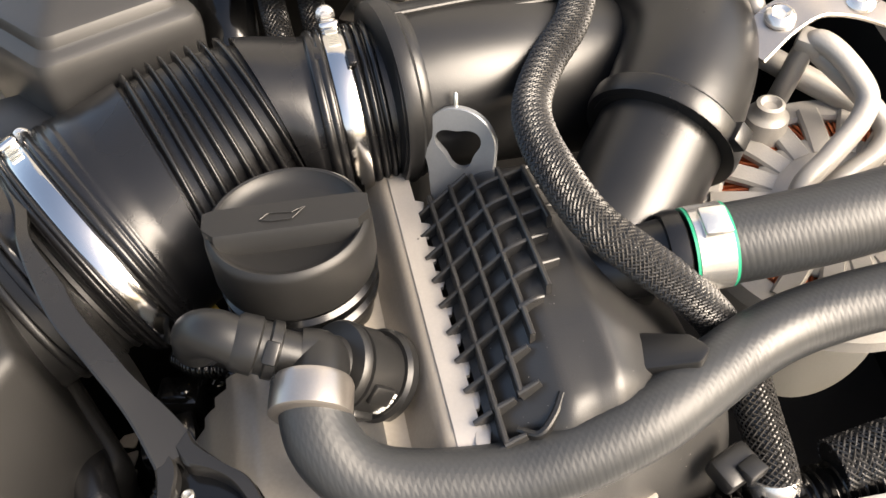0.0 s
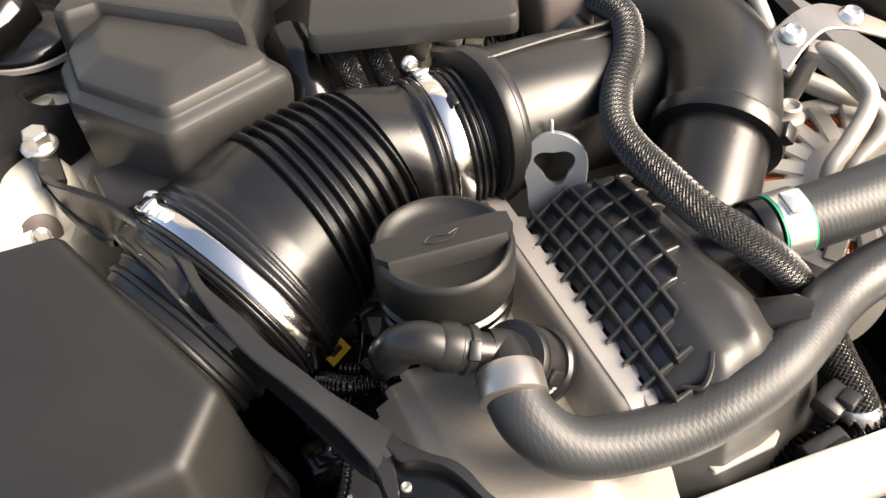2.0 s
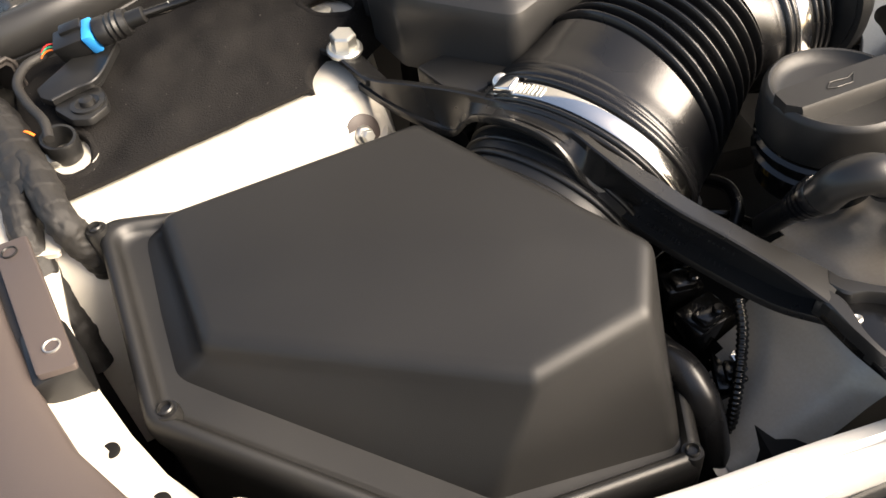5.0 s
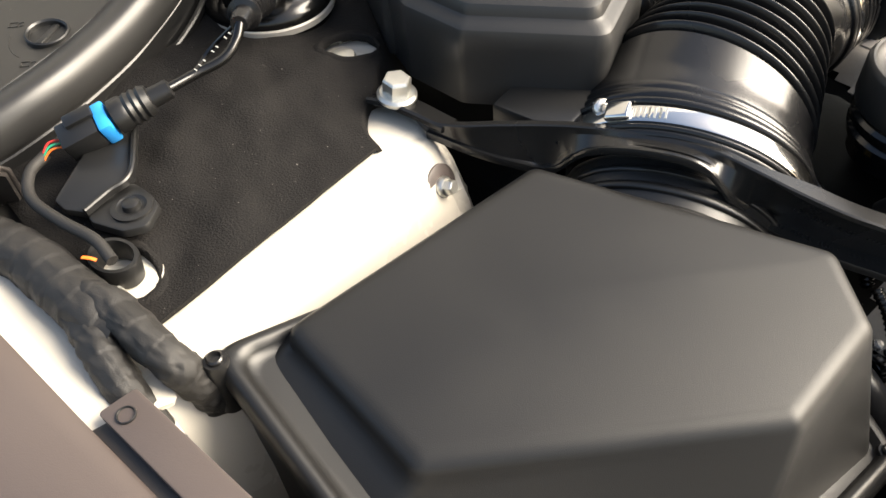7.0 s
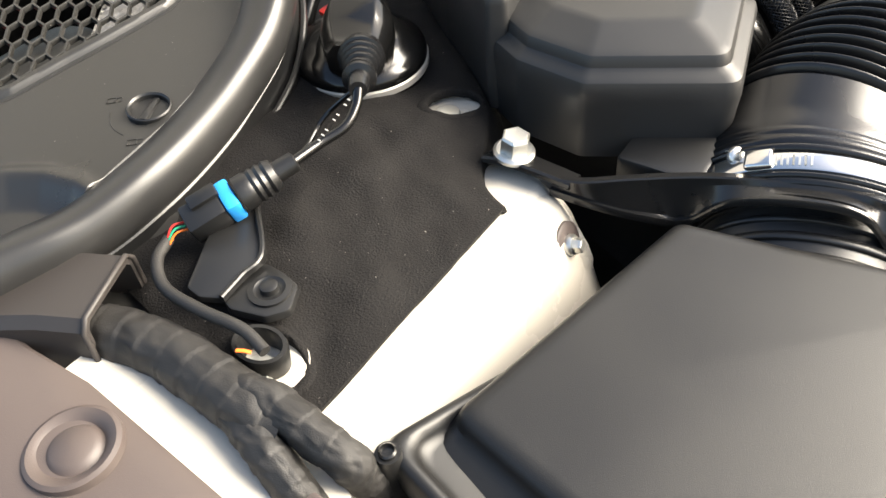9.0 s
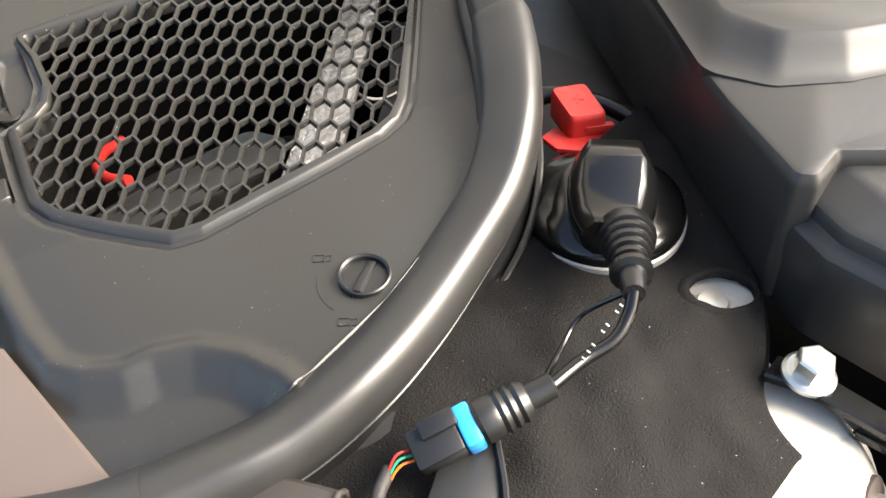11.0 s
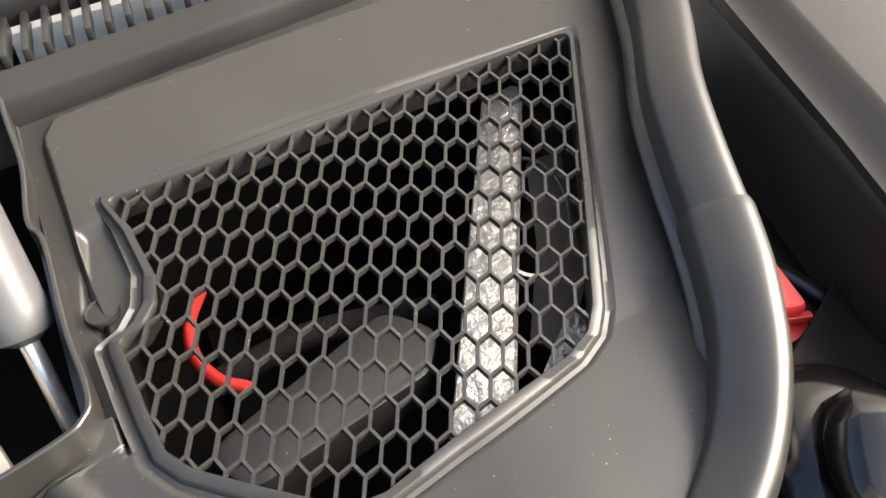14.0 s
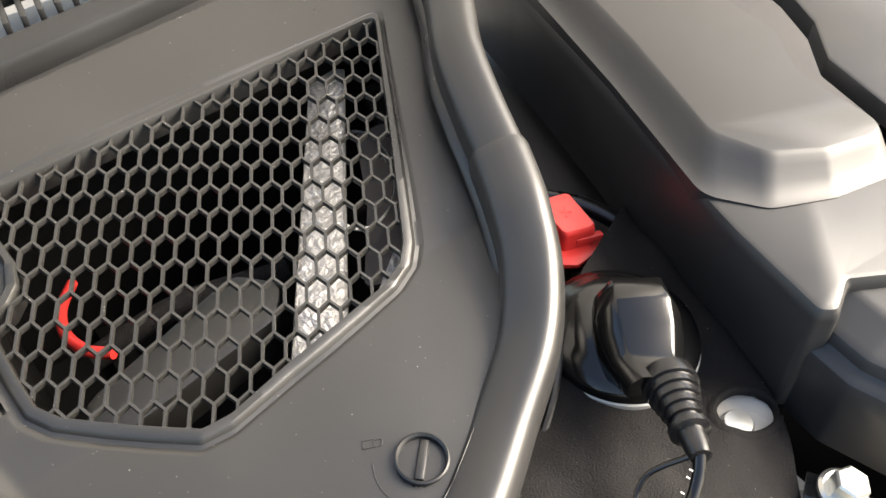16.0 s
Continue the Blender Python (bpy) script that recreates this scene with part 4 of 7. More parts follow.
def braided(name, pts, r, label, n=24):
    """A cable in an open braid: a dark core and many crossing strands in relief."""
    ob = thing(name, label, "cable", V(pts[len(pts) // 2]) - V((0, 0, r)))
    bm = mesh()
    tube(bm, pts, r * 0.96, 24, 10)
    part("core", bm, RUBBER, ob, "", 60)
    path = resample(spline(pts, 12), r * 0.16)
    fr = frames(path)
    bm = mesh()
    pitch = r * 5.2
    step = r * 0.16
    for s in (1, -1):
        for k in range(n):
            w = r * 0.085
            rows = []
            for i, (p, (t, a, u)) in enumerate(zip(path, fr)):
                ang = 2 * math.pi * (k / n + s * i * step / pitch)
                rr = r * (1.0 + 0.035 * s * math.cos(ang * 0 + i * step / pitch * 2 * math.pi * n / 2))
                d = math.cos(ang) * a + math.sin(ang) * u
                e = (-math.sin(ang) * a + math.cos(ang) * u)
                q = p + d * rr
                rows.append([bm.verts.new(q - e * w), bm.verts.new(q + d * w * 0.7), bm.verts.new(q + e * w)])
            for a_, b_ in zip(rows, rows[1:]):
                bm.faces.new((a_[0], a_[1], b_[1], b_[0]))
                bm.faces.new((a_[1], a_[2], b_[2], b_[1]))
    tagged(part("braid", bm, BRAID, ob, "", 80), kind="stuff")
    return ob


BRAID = material("nylon_braid", (0.026, 0.025, 0.024), 0.36, grain=1500, bump=0.0, vary=0.2)
CABLE = [(0.050, 0.540, 0.915), (0.068, 0.490, 0.928), (0.079, 0.455, 0.930), (0.074, 0.425, 0.922), (0.058, 0.395, 0.914), (0.049, 0.365, 0.910), (0.050, 0.338, 0.910), (0.058, 0.308, 0.910), (0.071, 0.284, 0.904), (0.090, 0.273, 0.893), (0.113, 0.270, 0.873), (0.133, 0.271, 0.848), (0.146, 0.268, 0.822), (0.155, 0.245, 0.806)]
braided("braided_cable", CABLE, 0.0095, "black cable loom in a woven nylon sleeve")

# quick connectors on the front of the valve cover
ob = thing("coolant_connector", "black plastic coolant quick connector with elbow and side port", "connector", (-0.05, 0.235, 0.83))
bm = mesh()
tube(bm, [(-0.104, 0.242, 0.874), (-0.099, 0.237, 0.887), (-0.088, 0.232, 0.893), (-0.076, 0.229, 0.888)], 0.0105, 28, 8)
part("elbow", bm, BLACK, ob, "", 60)
bm = mesh()
prof = [(0.0, 0.0100)]
for k in range(4):
    prof += [(0.003 + 0.005 * k, 0.0112 - 0.0006 * k), (0.0055 + 0.005 * k, 0.0112 - 0.0006 * k), (0.006 + 0.005 * k, 0.0094 - 0.0006 * k), (0.0078 + 0.005 * k, 0.0094 - 0.0006 * k)]
lathe(bm, (-0.104, 0.2425, 0.876), (-0.10, 0.52, -0.85), prof + [(0.024, 0.0075), (0.060, 0.0068)], 28)
part("ribbed_boot", bm, RUBBER, ob, "", 40)
ax = (V((-0.050, 0.231, 0.876)) - V((-0.084, 0.2315, 0.891))).normalized()
bm = mesh()
lathe(bm, (-0.082, 0.231, 0.8905), ax, ((0, 0.011), (0.002, 0.0125), (0.010, 0.0128), (0.011, 0.0115), (0.014, 0.0115), (0.015, 0.0128), (0.019, 0.0128), (0.020, 0.010), (0.030, 0.010)), 32)
part("quick_coupling", bm, BLACK, ob)
bm = mesh()
box(bm, V((-0.082, 0.231, 0.8905)) + ax * 0.0165 + V((0.003, -0.008, 0.008)), (0.006, 0.010, 0.004), turn_to((0.1, -0.6, 0.8), ax), 0.001)
part("latch", bm, BLACK, ob)
bm = mesh()
tube(bm, [(-0.056, 0.232, 0.877), (-0.048, 0.232, 0.875), (-0.047, 0.222, 0.876), (-0.048, 0.212, 0.875)], 0.0125, 28, 6)
part("tee", bm, BLACK, ob, "", 60)
ax = V((0.55, 0.33, -0.72)).normalized()
p = V((-0.048, 0.233, 0.872))
bm = mesh()
lathe(bm, p, ax, ((0, 0.012), (0.006, 0.013), (0.007, 0.0195), (0.009, 0.0205), (0.011, 0.0205), (0.0115, 0.0185), (0.013, 0.0185), (0.0135, 0.0200), (0.026, 0.0200), (0.027, 0.0185), (0.040, 0.0185)), 44)
port = part("side_port", bm, BLACK, ob)
sd = V((0.5, -0.8, 0)); sd = (sd - ax * sd.dot(ax)).normalized(); ud = ax.cross(sd)
for a, w in ((100, 0.010), (40, 0.012), (-10, 0.009)):
    a = radians(a)
    d = math.cos(a) * sd + math.sin(a) * ud
    bm = mesh()
    box(bm, p + ax * 0.0215 + d * 0.0205, (0.012, w, 0.004), Matrix((ax, d.cross(ax), d)).transposed(), 0.001)
    part("latch", bm, BLACK, port)
bm = mesh()
for k in range(9):
    a = radians(62 - 9 * k)
    d = math.cos(a) * sd + math.sin(a) * ud
    if k in (2, 3):
        continue
    box(bm, p + ax * 0.0315 + d * 0.0188, (0.0030, 0.0020, 0.0006), Matrix((ax, d.cross(ax), d)).transposed())
part("print", bm, LIGHT_PRINT, port)
bm = mesh()
lathe(bm, p + ax * 0.034, ax, ((0, 0.0205), (0.002, 0.022), (0.006, 0.022)), 40)
part("collar_ring", bm, BLACK, ob)


# ---- strut tower ----
def tower_z(x, y):
    return 0.868 + 0.06 * (y - 0.42) - 0.03 * (x + 0.42)


ob = thing("strut_tower", "white painted strut tower with a black felt cover on top", "car body", (-0.42, 0.5, 0.7))
bm = mesh()
prof = [(0.06, -0.0015), (0.0, 0.0), (-0.006, -0.001), (-0.012, -0.005), (-0.020, -0.014), (-0.030, -0.034), (-0.045, -0.075), (-0.05, -0.16)]
a0, a1 = V((-0.535, 0.358)), V((-0.309, 0.4505))
d = (a1 - a0).normalized()
nn = V((d.y, -d.x))
rings = []
for k in range(21):
    t = k / 20
    e = max(0, (t - 0.88) / 0.12)
    p = a0.lerp(a1, t) + nn * (0.006 * math.sin(t * math.pi) - 0.008 * e * e)
    rings.append([(p.x + nn.x * -b, p.y + nn.y * -b, tower_z(p.x, p.y) - 0.004 - 0.009 * e * e + c) for b, c in prof])
loft(bm, rings, False, False, False)
part("panel", bm, WHITE, ob, "", 60)
bm = mesh()
box(bm, (-0.43, 0.52, 0.74), (0.26, 0.22, 0.2), None, 0.02)
lathe(bm, (-0.338, 0.462, 0.70), (0, 0, 1), ((0, 0.036), (0.13, 0.034), (0.150, 0.031), (0.158, 0.027), (0.162, 0.020), (0.162, 0.0)), 40)
part("tower", bm, WHITE, ob, "")


def felt_pt(u, v):
    fl, fr, rl, rr = V((-0.522, 0.372)), V((-0.340, 0.447)), V((-0.555, 0.530)), V((-0.285, 0.690))
    p = fl.lerp(fr, u).lerp(rl.lerp(rr, u), v)
    p.x += 0.036 * u ** 3 * math.sin(min(1, max(0, v - 0.14) / 0.3) * math.pi / 2) - 0.006 * u ** 6 * math.sin(min(1, v / 0.14) * math.pi)
    z = tower_z(p.x, p.y) + 0.001 + 0.012 * math.sin(min(1, v * 1.5) * math.pi / 2) * math.sin(max(0, min(1, u)) * math.pi) ** 0.6
    z += min(1, v / 0.16) * 0.006 * noise.noise(V((p.x * 26, p.y * 26, 0))) + min(1, 0.1 + v / 0.16) * 0.0018 * noise.noise(V((p.x * 60, p.y * 45, 7))) + 0.0004 * noise.noise(V((p.x * 90, p.y * 90, 3)))
    if u > 0.94:
        z -= (u - 0.94) * 0.5
    return V((p.x, p.y, z))


HOLES = ((-0.327, 0.530, 0.0175, 0.0120, -14), (-0.506, 0.417, 0.0135, 0.0175, 20))


def in_hole(x, y, h):
    c, s = math.cos(radians(h[4])), math.sin(radians(h[4]))
    dx, dy = x - h[0], y - h[1]
    return math.hypot((dx * c + dy * s) / h[2], (-dx * s + dy * c) / h[3])


bm = mesh()
steps = [i / 84 for i in range(85)]
sheet(bm, felt_pt, steps, steps)
gone = [f for f in bm.faces if any(in_hole(f.calc_center_median().x, f.calc_center_median().y, h) < 1.16 for h in HOLES)]
bmesh.ops.delete(bm, geom=gone, context="FACES")
bmesh.ops.solidify(bm, geom=bm.faces[:], thickness=0.003)
felt = part("felt_cover", bm, FELT, ob, "black needle felt cover", 80)
flat = [felt_pt(u / 60, v / 60) for u in range(61) for v in range(61)]
for h in HOLES:
    c, s = math.cos(radians(h[4])), math.sin(radians(h[4]))
    rings = []
    for k, dz in ((1.0, -0.004), (1.0, 0.0005), (1.10, 0.0014), (1.28, 0.0010), (1.5, -0.0025)):
        ring = []
        for i in range(32):
            a = 2 * math.pi * i / 32
            px, py = h[2] * k * math.cos(a), h[3] * k * math.sin(a)
            q = (h[0] + px * c - py * s, h[1] + px * s + py * c)
            z = min(flat, key=lambda p: (p.x - q[0]) ** 2 + (p.y - q[1]) ** 2).z
            ring.append((q[0], q[1], z + dz))
        rings.append(ring)
    bm = mesh()
    loft(bm, rings, False, False)
    part("hole_edge", bm, FELT, felt, "", 60)
    bm = mesh()
    z0 = felt_pt(0.8, 0.5).z - 0.010 if h[2] > 0.012 else 0.866
    lathe(bm, (h[0], h[1], z0), (0, 0, 1), ((-0.004, 0.0185), (0.0, 0.0185), (0.0, 0.0)), 32)
    part("tower_plate", bm, WHITE, ob, "pale metal seen through a hole in the felt")
    bm = mesh()
    lathe(bm, (h[0] - 0.006, h[1] - 0.001, z0), (0, 0, 1), ((0, 0.0085), (0.003, 0.0085), (0.0045, 0.0075), (0.005, 0.0)), 24)
    part("stud", bm, ZINC, ob)

flange_bolt((-0.3235, 0.4175, 0.841), (0.45, -0.85, 0.35), 0.0065, "small zinc bolt on a round washer in the white panel", h=0.006)
bm = mesh()
lathe(bm, (-0.3245, 0.4205, 0.840), (0.45, -0.85, 0.35), ((-0.006, 0.0135), (0.002, 0.0135), (0.003, 0.0115), (0.003, 0.0)), 32)
solo("washer_plate", bm, BROWN, "dull round grommet plate on the white panel", "washer")


# ---- strut top, sensor plug ----
def damper_top():
    ob = thing("damper_cap", "glossy black domed damper cap with an electric plug", "damper", (-0.354, 0.601, 0.876))
    c = V((-0.354, 0.601, 0.8915))
    bm = mesh()
    lathe(bm, c, (0.03, -0.05, 1), ((-0.01, 0.044), (0.003, 0.0445), (0.007, 0.043), (0.010, 0.038), (0.013, 0.033), (0.017, 0.028), (0.019, 0.020), (0.0195, 0.0)), 56)
    part("dome", bm, GLOSS, ob, "", 50)
    bm = mesh()
    lathe(bm, c + V((0, 0, -0.006)), (0.03, -0.05, 1), ((0.001, 0.0452), (0.005, 0.0452), (0.006, 0.0442)), 56)
    part("rim", bm, CAST, ob, "pale rim under the dome")
    # plug: flat-topped rounded body narrowing to the boot
    o = V((-0.3610, 0.5840, 0.0))
    ax = V((-0.026, -0.040, 0.0)).normalized()
    side = V((-ax.y, ax.x, 0))
    bm = mesh()
    rings = []
    for d, hw, top, low in ((-0.0255, 0.0165, 0.9270, 0.890), (-0.0240, 0.0190, 0.9325, 0.888), (-0.0215, 0.0205, 0.9360, 0.888), (-0.0075, 0.0228, 0.9375, 0.888), (-0.0060, 0.0230, 0.9372, 0.888), (0.0065, 0.0222, 0.9325, 0.891), (0.0190, 0.0192, 0.9275, 0.898), (0.0300, 0.0160, 0.9285, 0.906), (0.0380, 0.0140, 0.9320, 0.911)):
        mid, hh = (top + low) / 2, (top - low) / 2
        ring = []
        for x, z in ((-0.55, 1.0), (0.55, 1.0), (0.64, 0.97), (0.93, 0.52), (0.99, 0.38), (1.0, 0.0), (0.95, -0.6), (0.6, -1.0), (-0.6, -1.0), (-0.95, -0.6), (-1.0, 0.0), (-0.99, 0.38), (-0.93, 0.52), (-0.64, 0.97)):
            p = o + ax * d + side * (x * hw)
            ring.append((p.x, p.y, mid + z * hh))
        rings.append(ring)
    loft(bm, rings)
    part("plug_hood", bm, GLOSS, ob, "", 75)
    p0, p1 = V((-0.3755, 0.5500, 0.9225)), V((-0.3950, 0.5160, 0.9285))
    ax = (p1 - p0).normalized()
    bm = mesh()
    prof = [(-0.006, 0.0130)]
    for k in range(5):
        h = 0.000 + 0.005 * k
        r = 0.0140 - 0.0013 * k
        prof += [(h, r), (h + 0.0028, r), (h + 0.0032, r - 0.0016), (h + 0.0048, r - 0.0018)]
    prof += [(0.027, 0.0098), (0.030, 0.0098), (0.031, 0.0065), (0.040, 0.0058), (0.044, 0.0050)]
    lathe(bm, p0, ax, prof, 28)
    part("boot", bm, RUBBER, ob, "ribbed rubber boot", 40)
    return p0 + ax * 0.042


end = damper_top()
ob = thing("sensor_cable", "black sensor cable with a blue-banded connector", "cable", (-0.45, 0.5, 0.88))
bm = mesh()
tube(bm, [end, (-0.402, 0.508, 0.923), (-0.413, 0.502, 0.918), (-0.430, 0.500, 0.916), (-0.450, 0.494, 0.916)], 0.0030, 14, 8)
part("wire", bm, GLOSS, ob)
bm = mesh()
tube(bm, [V(end) + V((-0.002, 0.001, 0)), (-0.415, 0.525, 0.912), (-0.432, 0.515, 0.906), (-0.452, 0.497, 0.912)], 0.0014, 10, 8)
part("thin_wire", bm, GLOSS, ob)
q0, q1 = V((-0.446, 0.495, 0.916)), V((-0.511, 0.499, 0.901))
ax = (q1 - q0).normalized()
bm = mesh()
lathe(bm, q0, ax, ((0, 0.0035), (0.001, 0.0055), (0.012, 0.0058), (0.0125, 0.008), (0.016, 0.0095), (0.018, 0.0085), (0.020, 0.0098), (0.022, 0.0088), (0.024, 0.0098), (0.026, 0.0088), (0.028, 0.0098), (0.034, 0.0098)), 24)
part("connector", bm, BLACK, ob)
bm = mesh()
box(bm, q0 + ax * 0.0395, (0.0185, 0.0158, 0.0075), turn_to(ax, (0.1, 0.9, 0.3)), 0.0015)
part("band", bm, BLUE, ob, "bright blue locking band")
bm = mesh()
box(bm, q0 + ax * 0.054, (0.017, 0.015, 0.021), turn_to(ax, (0.1, 0.9, 0.3)), 0.0015)
box(bm, q0 + ax * 0.052 + V((0, 0.003, 0.009)), (0.008, 0.005, 0.016), turn_to(ax, (0.1, 0.9, 0.3)), 0.001)
sock = part("socket", bm, BLACK, ob)
bm = mesh()
box(bm, q0 + ax * 0.0485 + V((0, 0.004, 0.0095)), (0.0045, 0.004, 0.006), turn_to(ax, (0.1, 0.9, 0.3)), 0.0008)
part("latch", bm, BLUE, sock, "blue latch tongue")
for k in range(9):
    if k in (2, 5):
        continue
    bm = mesh()
    p = V((-0.404, 0.512, 0.9262)).lerp(V((-0.430, 0.4995, 0.9190)), k / 8)
    box(bm, p + V((0, -0.0008, 0.0002)), (0.0007, 0.0018, 0.0004), turn_to((0, -0.3, 1), (-0.9, -0.4, -0.2)))
    part("printed_bar", bm, PRINT, ob)
for k, mt in enumerate((ORANGE, GREEN, RED)):
    bm = mesh()
    o = V((0, 0.002 * (k - 1), 0.001 * k))
    tube(bm, [q0 + ax * 0.064 + o, q0 + ax * 0.072 + o + V((0, -0.001, 0.003)), q0 + ax * 0.080 + o * 0.5 + V((0.001, -0.005, 0.0))], 0.0006, 8, 6)
    part("wire", bm, mt, ob)
bm = mesh()
tube(bm, [q0 + ax * 0.076, (-0.530, 0.487, 0.900), (-0.533, 0.468, 0.899), (-0.524, 0.445, 0.898), (-0.512, 0.424, 0.896), (-0.508, 0.408, 0.893)], 0.0031, 14, 8)
part("sleeve", bm, TAPE, ob)

# red battery terminal cap
ob = thing("terminal_cap", "bright red plastic cover over the jump-start terminal", "cap", (-0.315, 0.685, 0.86))
rot = turn_to((-0.05, -0.15, 1), (0.85, -0.5, 0))
bm = mesh()
lid = rounded([(-0.3300, 0.6750), (-0.3080, 0.6690), (-0.3045, 0.7010), (-0.3270, 0.7060)], 0.004, 4)
loft(bm, [[(-0.317 + (p.x + 0.317) * k, 0.688 + (p.y - 0.688) * k, 0.900 + 0.10 * (p.y - 0.688) + dz) for p in lid] for k, dz in ((1.06, -0.019), (1.04, -0.004), (1.01, -0.0012), (0.95, 0.0), (0.6, 0.0003))], True, True)
part("cover", bm, RED, ob, "", 40)
bm = mesh()
slab(bm, [(-0.3430, 0.6700), (-0.3300, 0.6600), (-0.3050, 0.6625), (-0.3035, 0.6700), (-0.3270, 0.6760), (-0.3330, 0.6900), (-0.3450, 0.6850)], 0.8835, 0.003, 0.002, 0.0006)
part("skirt", bm, RED, ob)
bm = mesh()
slab(bm, [(-0.3220, 0.6715), (-0.3040, 0.6655), (-0.3035, 0.6700), (-0.3200, 0.6760)], 0.8905, 0.004, 0.0012, 0.0005)
part("pull_tab", bm, RED, ob)
bm = mesh()
for w, h in ((0.008, 0.0014), (0.0014, 0.008)):
    box(bm, (-0.3175, 0.6885, 0.9003), (w, h, 0.0008), rot)
part("plus_sign", bm, RED, ob)
bm = mesh()
box(bm, (-0.316, 0.684, 0.866), (0.026, 0.030, 0.030), rot, 0.004)
lathe(bm, (-0.33, 0.66, 0.862), (0.6, -0.3, 0.1), ((0, 0.012), (0.03, 0.012), (0.032, 0.010)), 24)
part("socket", bm, BLACK, ob)


# ---- cowl ----
def cowl_z(x, y):
    return 0.930 + (0.22 if y > 0.687 else 0.10) * (y - 0.687) + 0.06 * (x + 0.438)


GRILLE = [(-0.349, 0.853), (-0.620, 0.849), (-0.613, 0.826), (-0.610, 0.800), (-0.614, 0.786), (-0.622, 0.778), (-0.634, 0.774), (-0.632, 0.739), (-0.630, 0.719), (-0.622, 0.707), (-0.586, 0.677), (-0.570, 0.664), (-0.555, 0.663), (-0.520, 0.671), (-0.456, 0.682), (-0.441, 0.689), (-0.432, 0.699), (-0.399, 0.759)]
OUT = [(-0.310, 0.853), (-0.275, 0.915), (-0.46, 0.945), (-0.649, 0.945), (-0.652, 0.80), (-0.652, 0.736), (-0.668, 0.7275), (-0.79, 0.709), (-0.80, 0.67), (-0.705, 0.580), (-0.650, 0.545), (-0.610, 0.532), (-0.575, 0.532), (-0.552, 0.5445), (-0.527, 0.557), (-0.490, 0.574), (-0.455, 0.597), (-0.429, 0.618), (-0.402, 0.646), (-0.385, 0.680), (-0.372, 0.715), (-0.353, 0.775)]
RIDGE = [(-0.679, 0.727), (-0.671, 0.713), (-0.665, 0.691), (-0.659, 0.662), (-0.652, 0.634), (-0.643, 0.610), (-0.629, 0.597), (-0.611, 0.590), (-0.597, 0.591), (-0.579, 0.586), (-0.563, 0.574), (-0.550, 0.557), (-0.543, 0.540)]
CHANNEL = [(-0.639, 0.728), (-0.640, 0.750), (-0.643, 0.780), (-0.6455, 0.810), (-0.645, 0.86), (-0.645, 0.905), (-0.634, 0.920), (-0.60, 0.9225), (-0.50, 0.927), (-0.29, 0.936)]
NOTCH = [(-0.639, 0.842), (-0.620, 0.844), (-0.617, 0.824), (-0.614, 0.800), (-0.617, 0.788), (-0.624, 0.781), (-0.640, 0.778), (-0.648, 0.80)]


def away(p, line):
    """Distance from a flat point to a polyline."""
    best = 9.0
    for a, b in zip(line, line[1:]):
        ax, ay, bx, by = a[0], a[1], b[0], b[1]
        dx, dy = bx - ax, by - ay
        k = max(0.0, min(1.0, ((p[0] - ax) * dx + (p[1] - ay) * dy) / (dx * dx + dy * dy)))
        best = min(best, math.hypot(p[0] - ax - k * dx, p[1] - ay - k * dy))
    return best


def inside(p, poly):
    r = False
    for (x1, y1), (x2, y2) in zip(poly, poly[1:] + poly[:1]):
        if (y1 > p[1]) != (y2 > p[1]) and p[0] < (x2 - x1) * (p[1] - y1) / (y2 - y1) + x1:
            r = not r
    return r


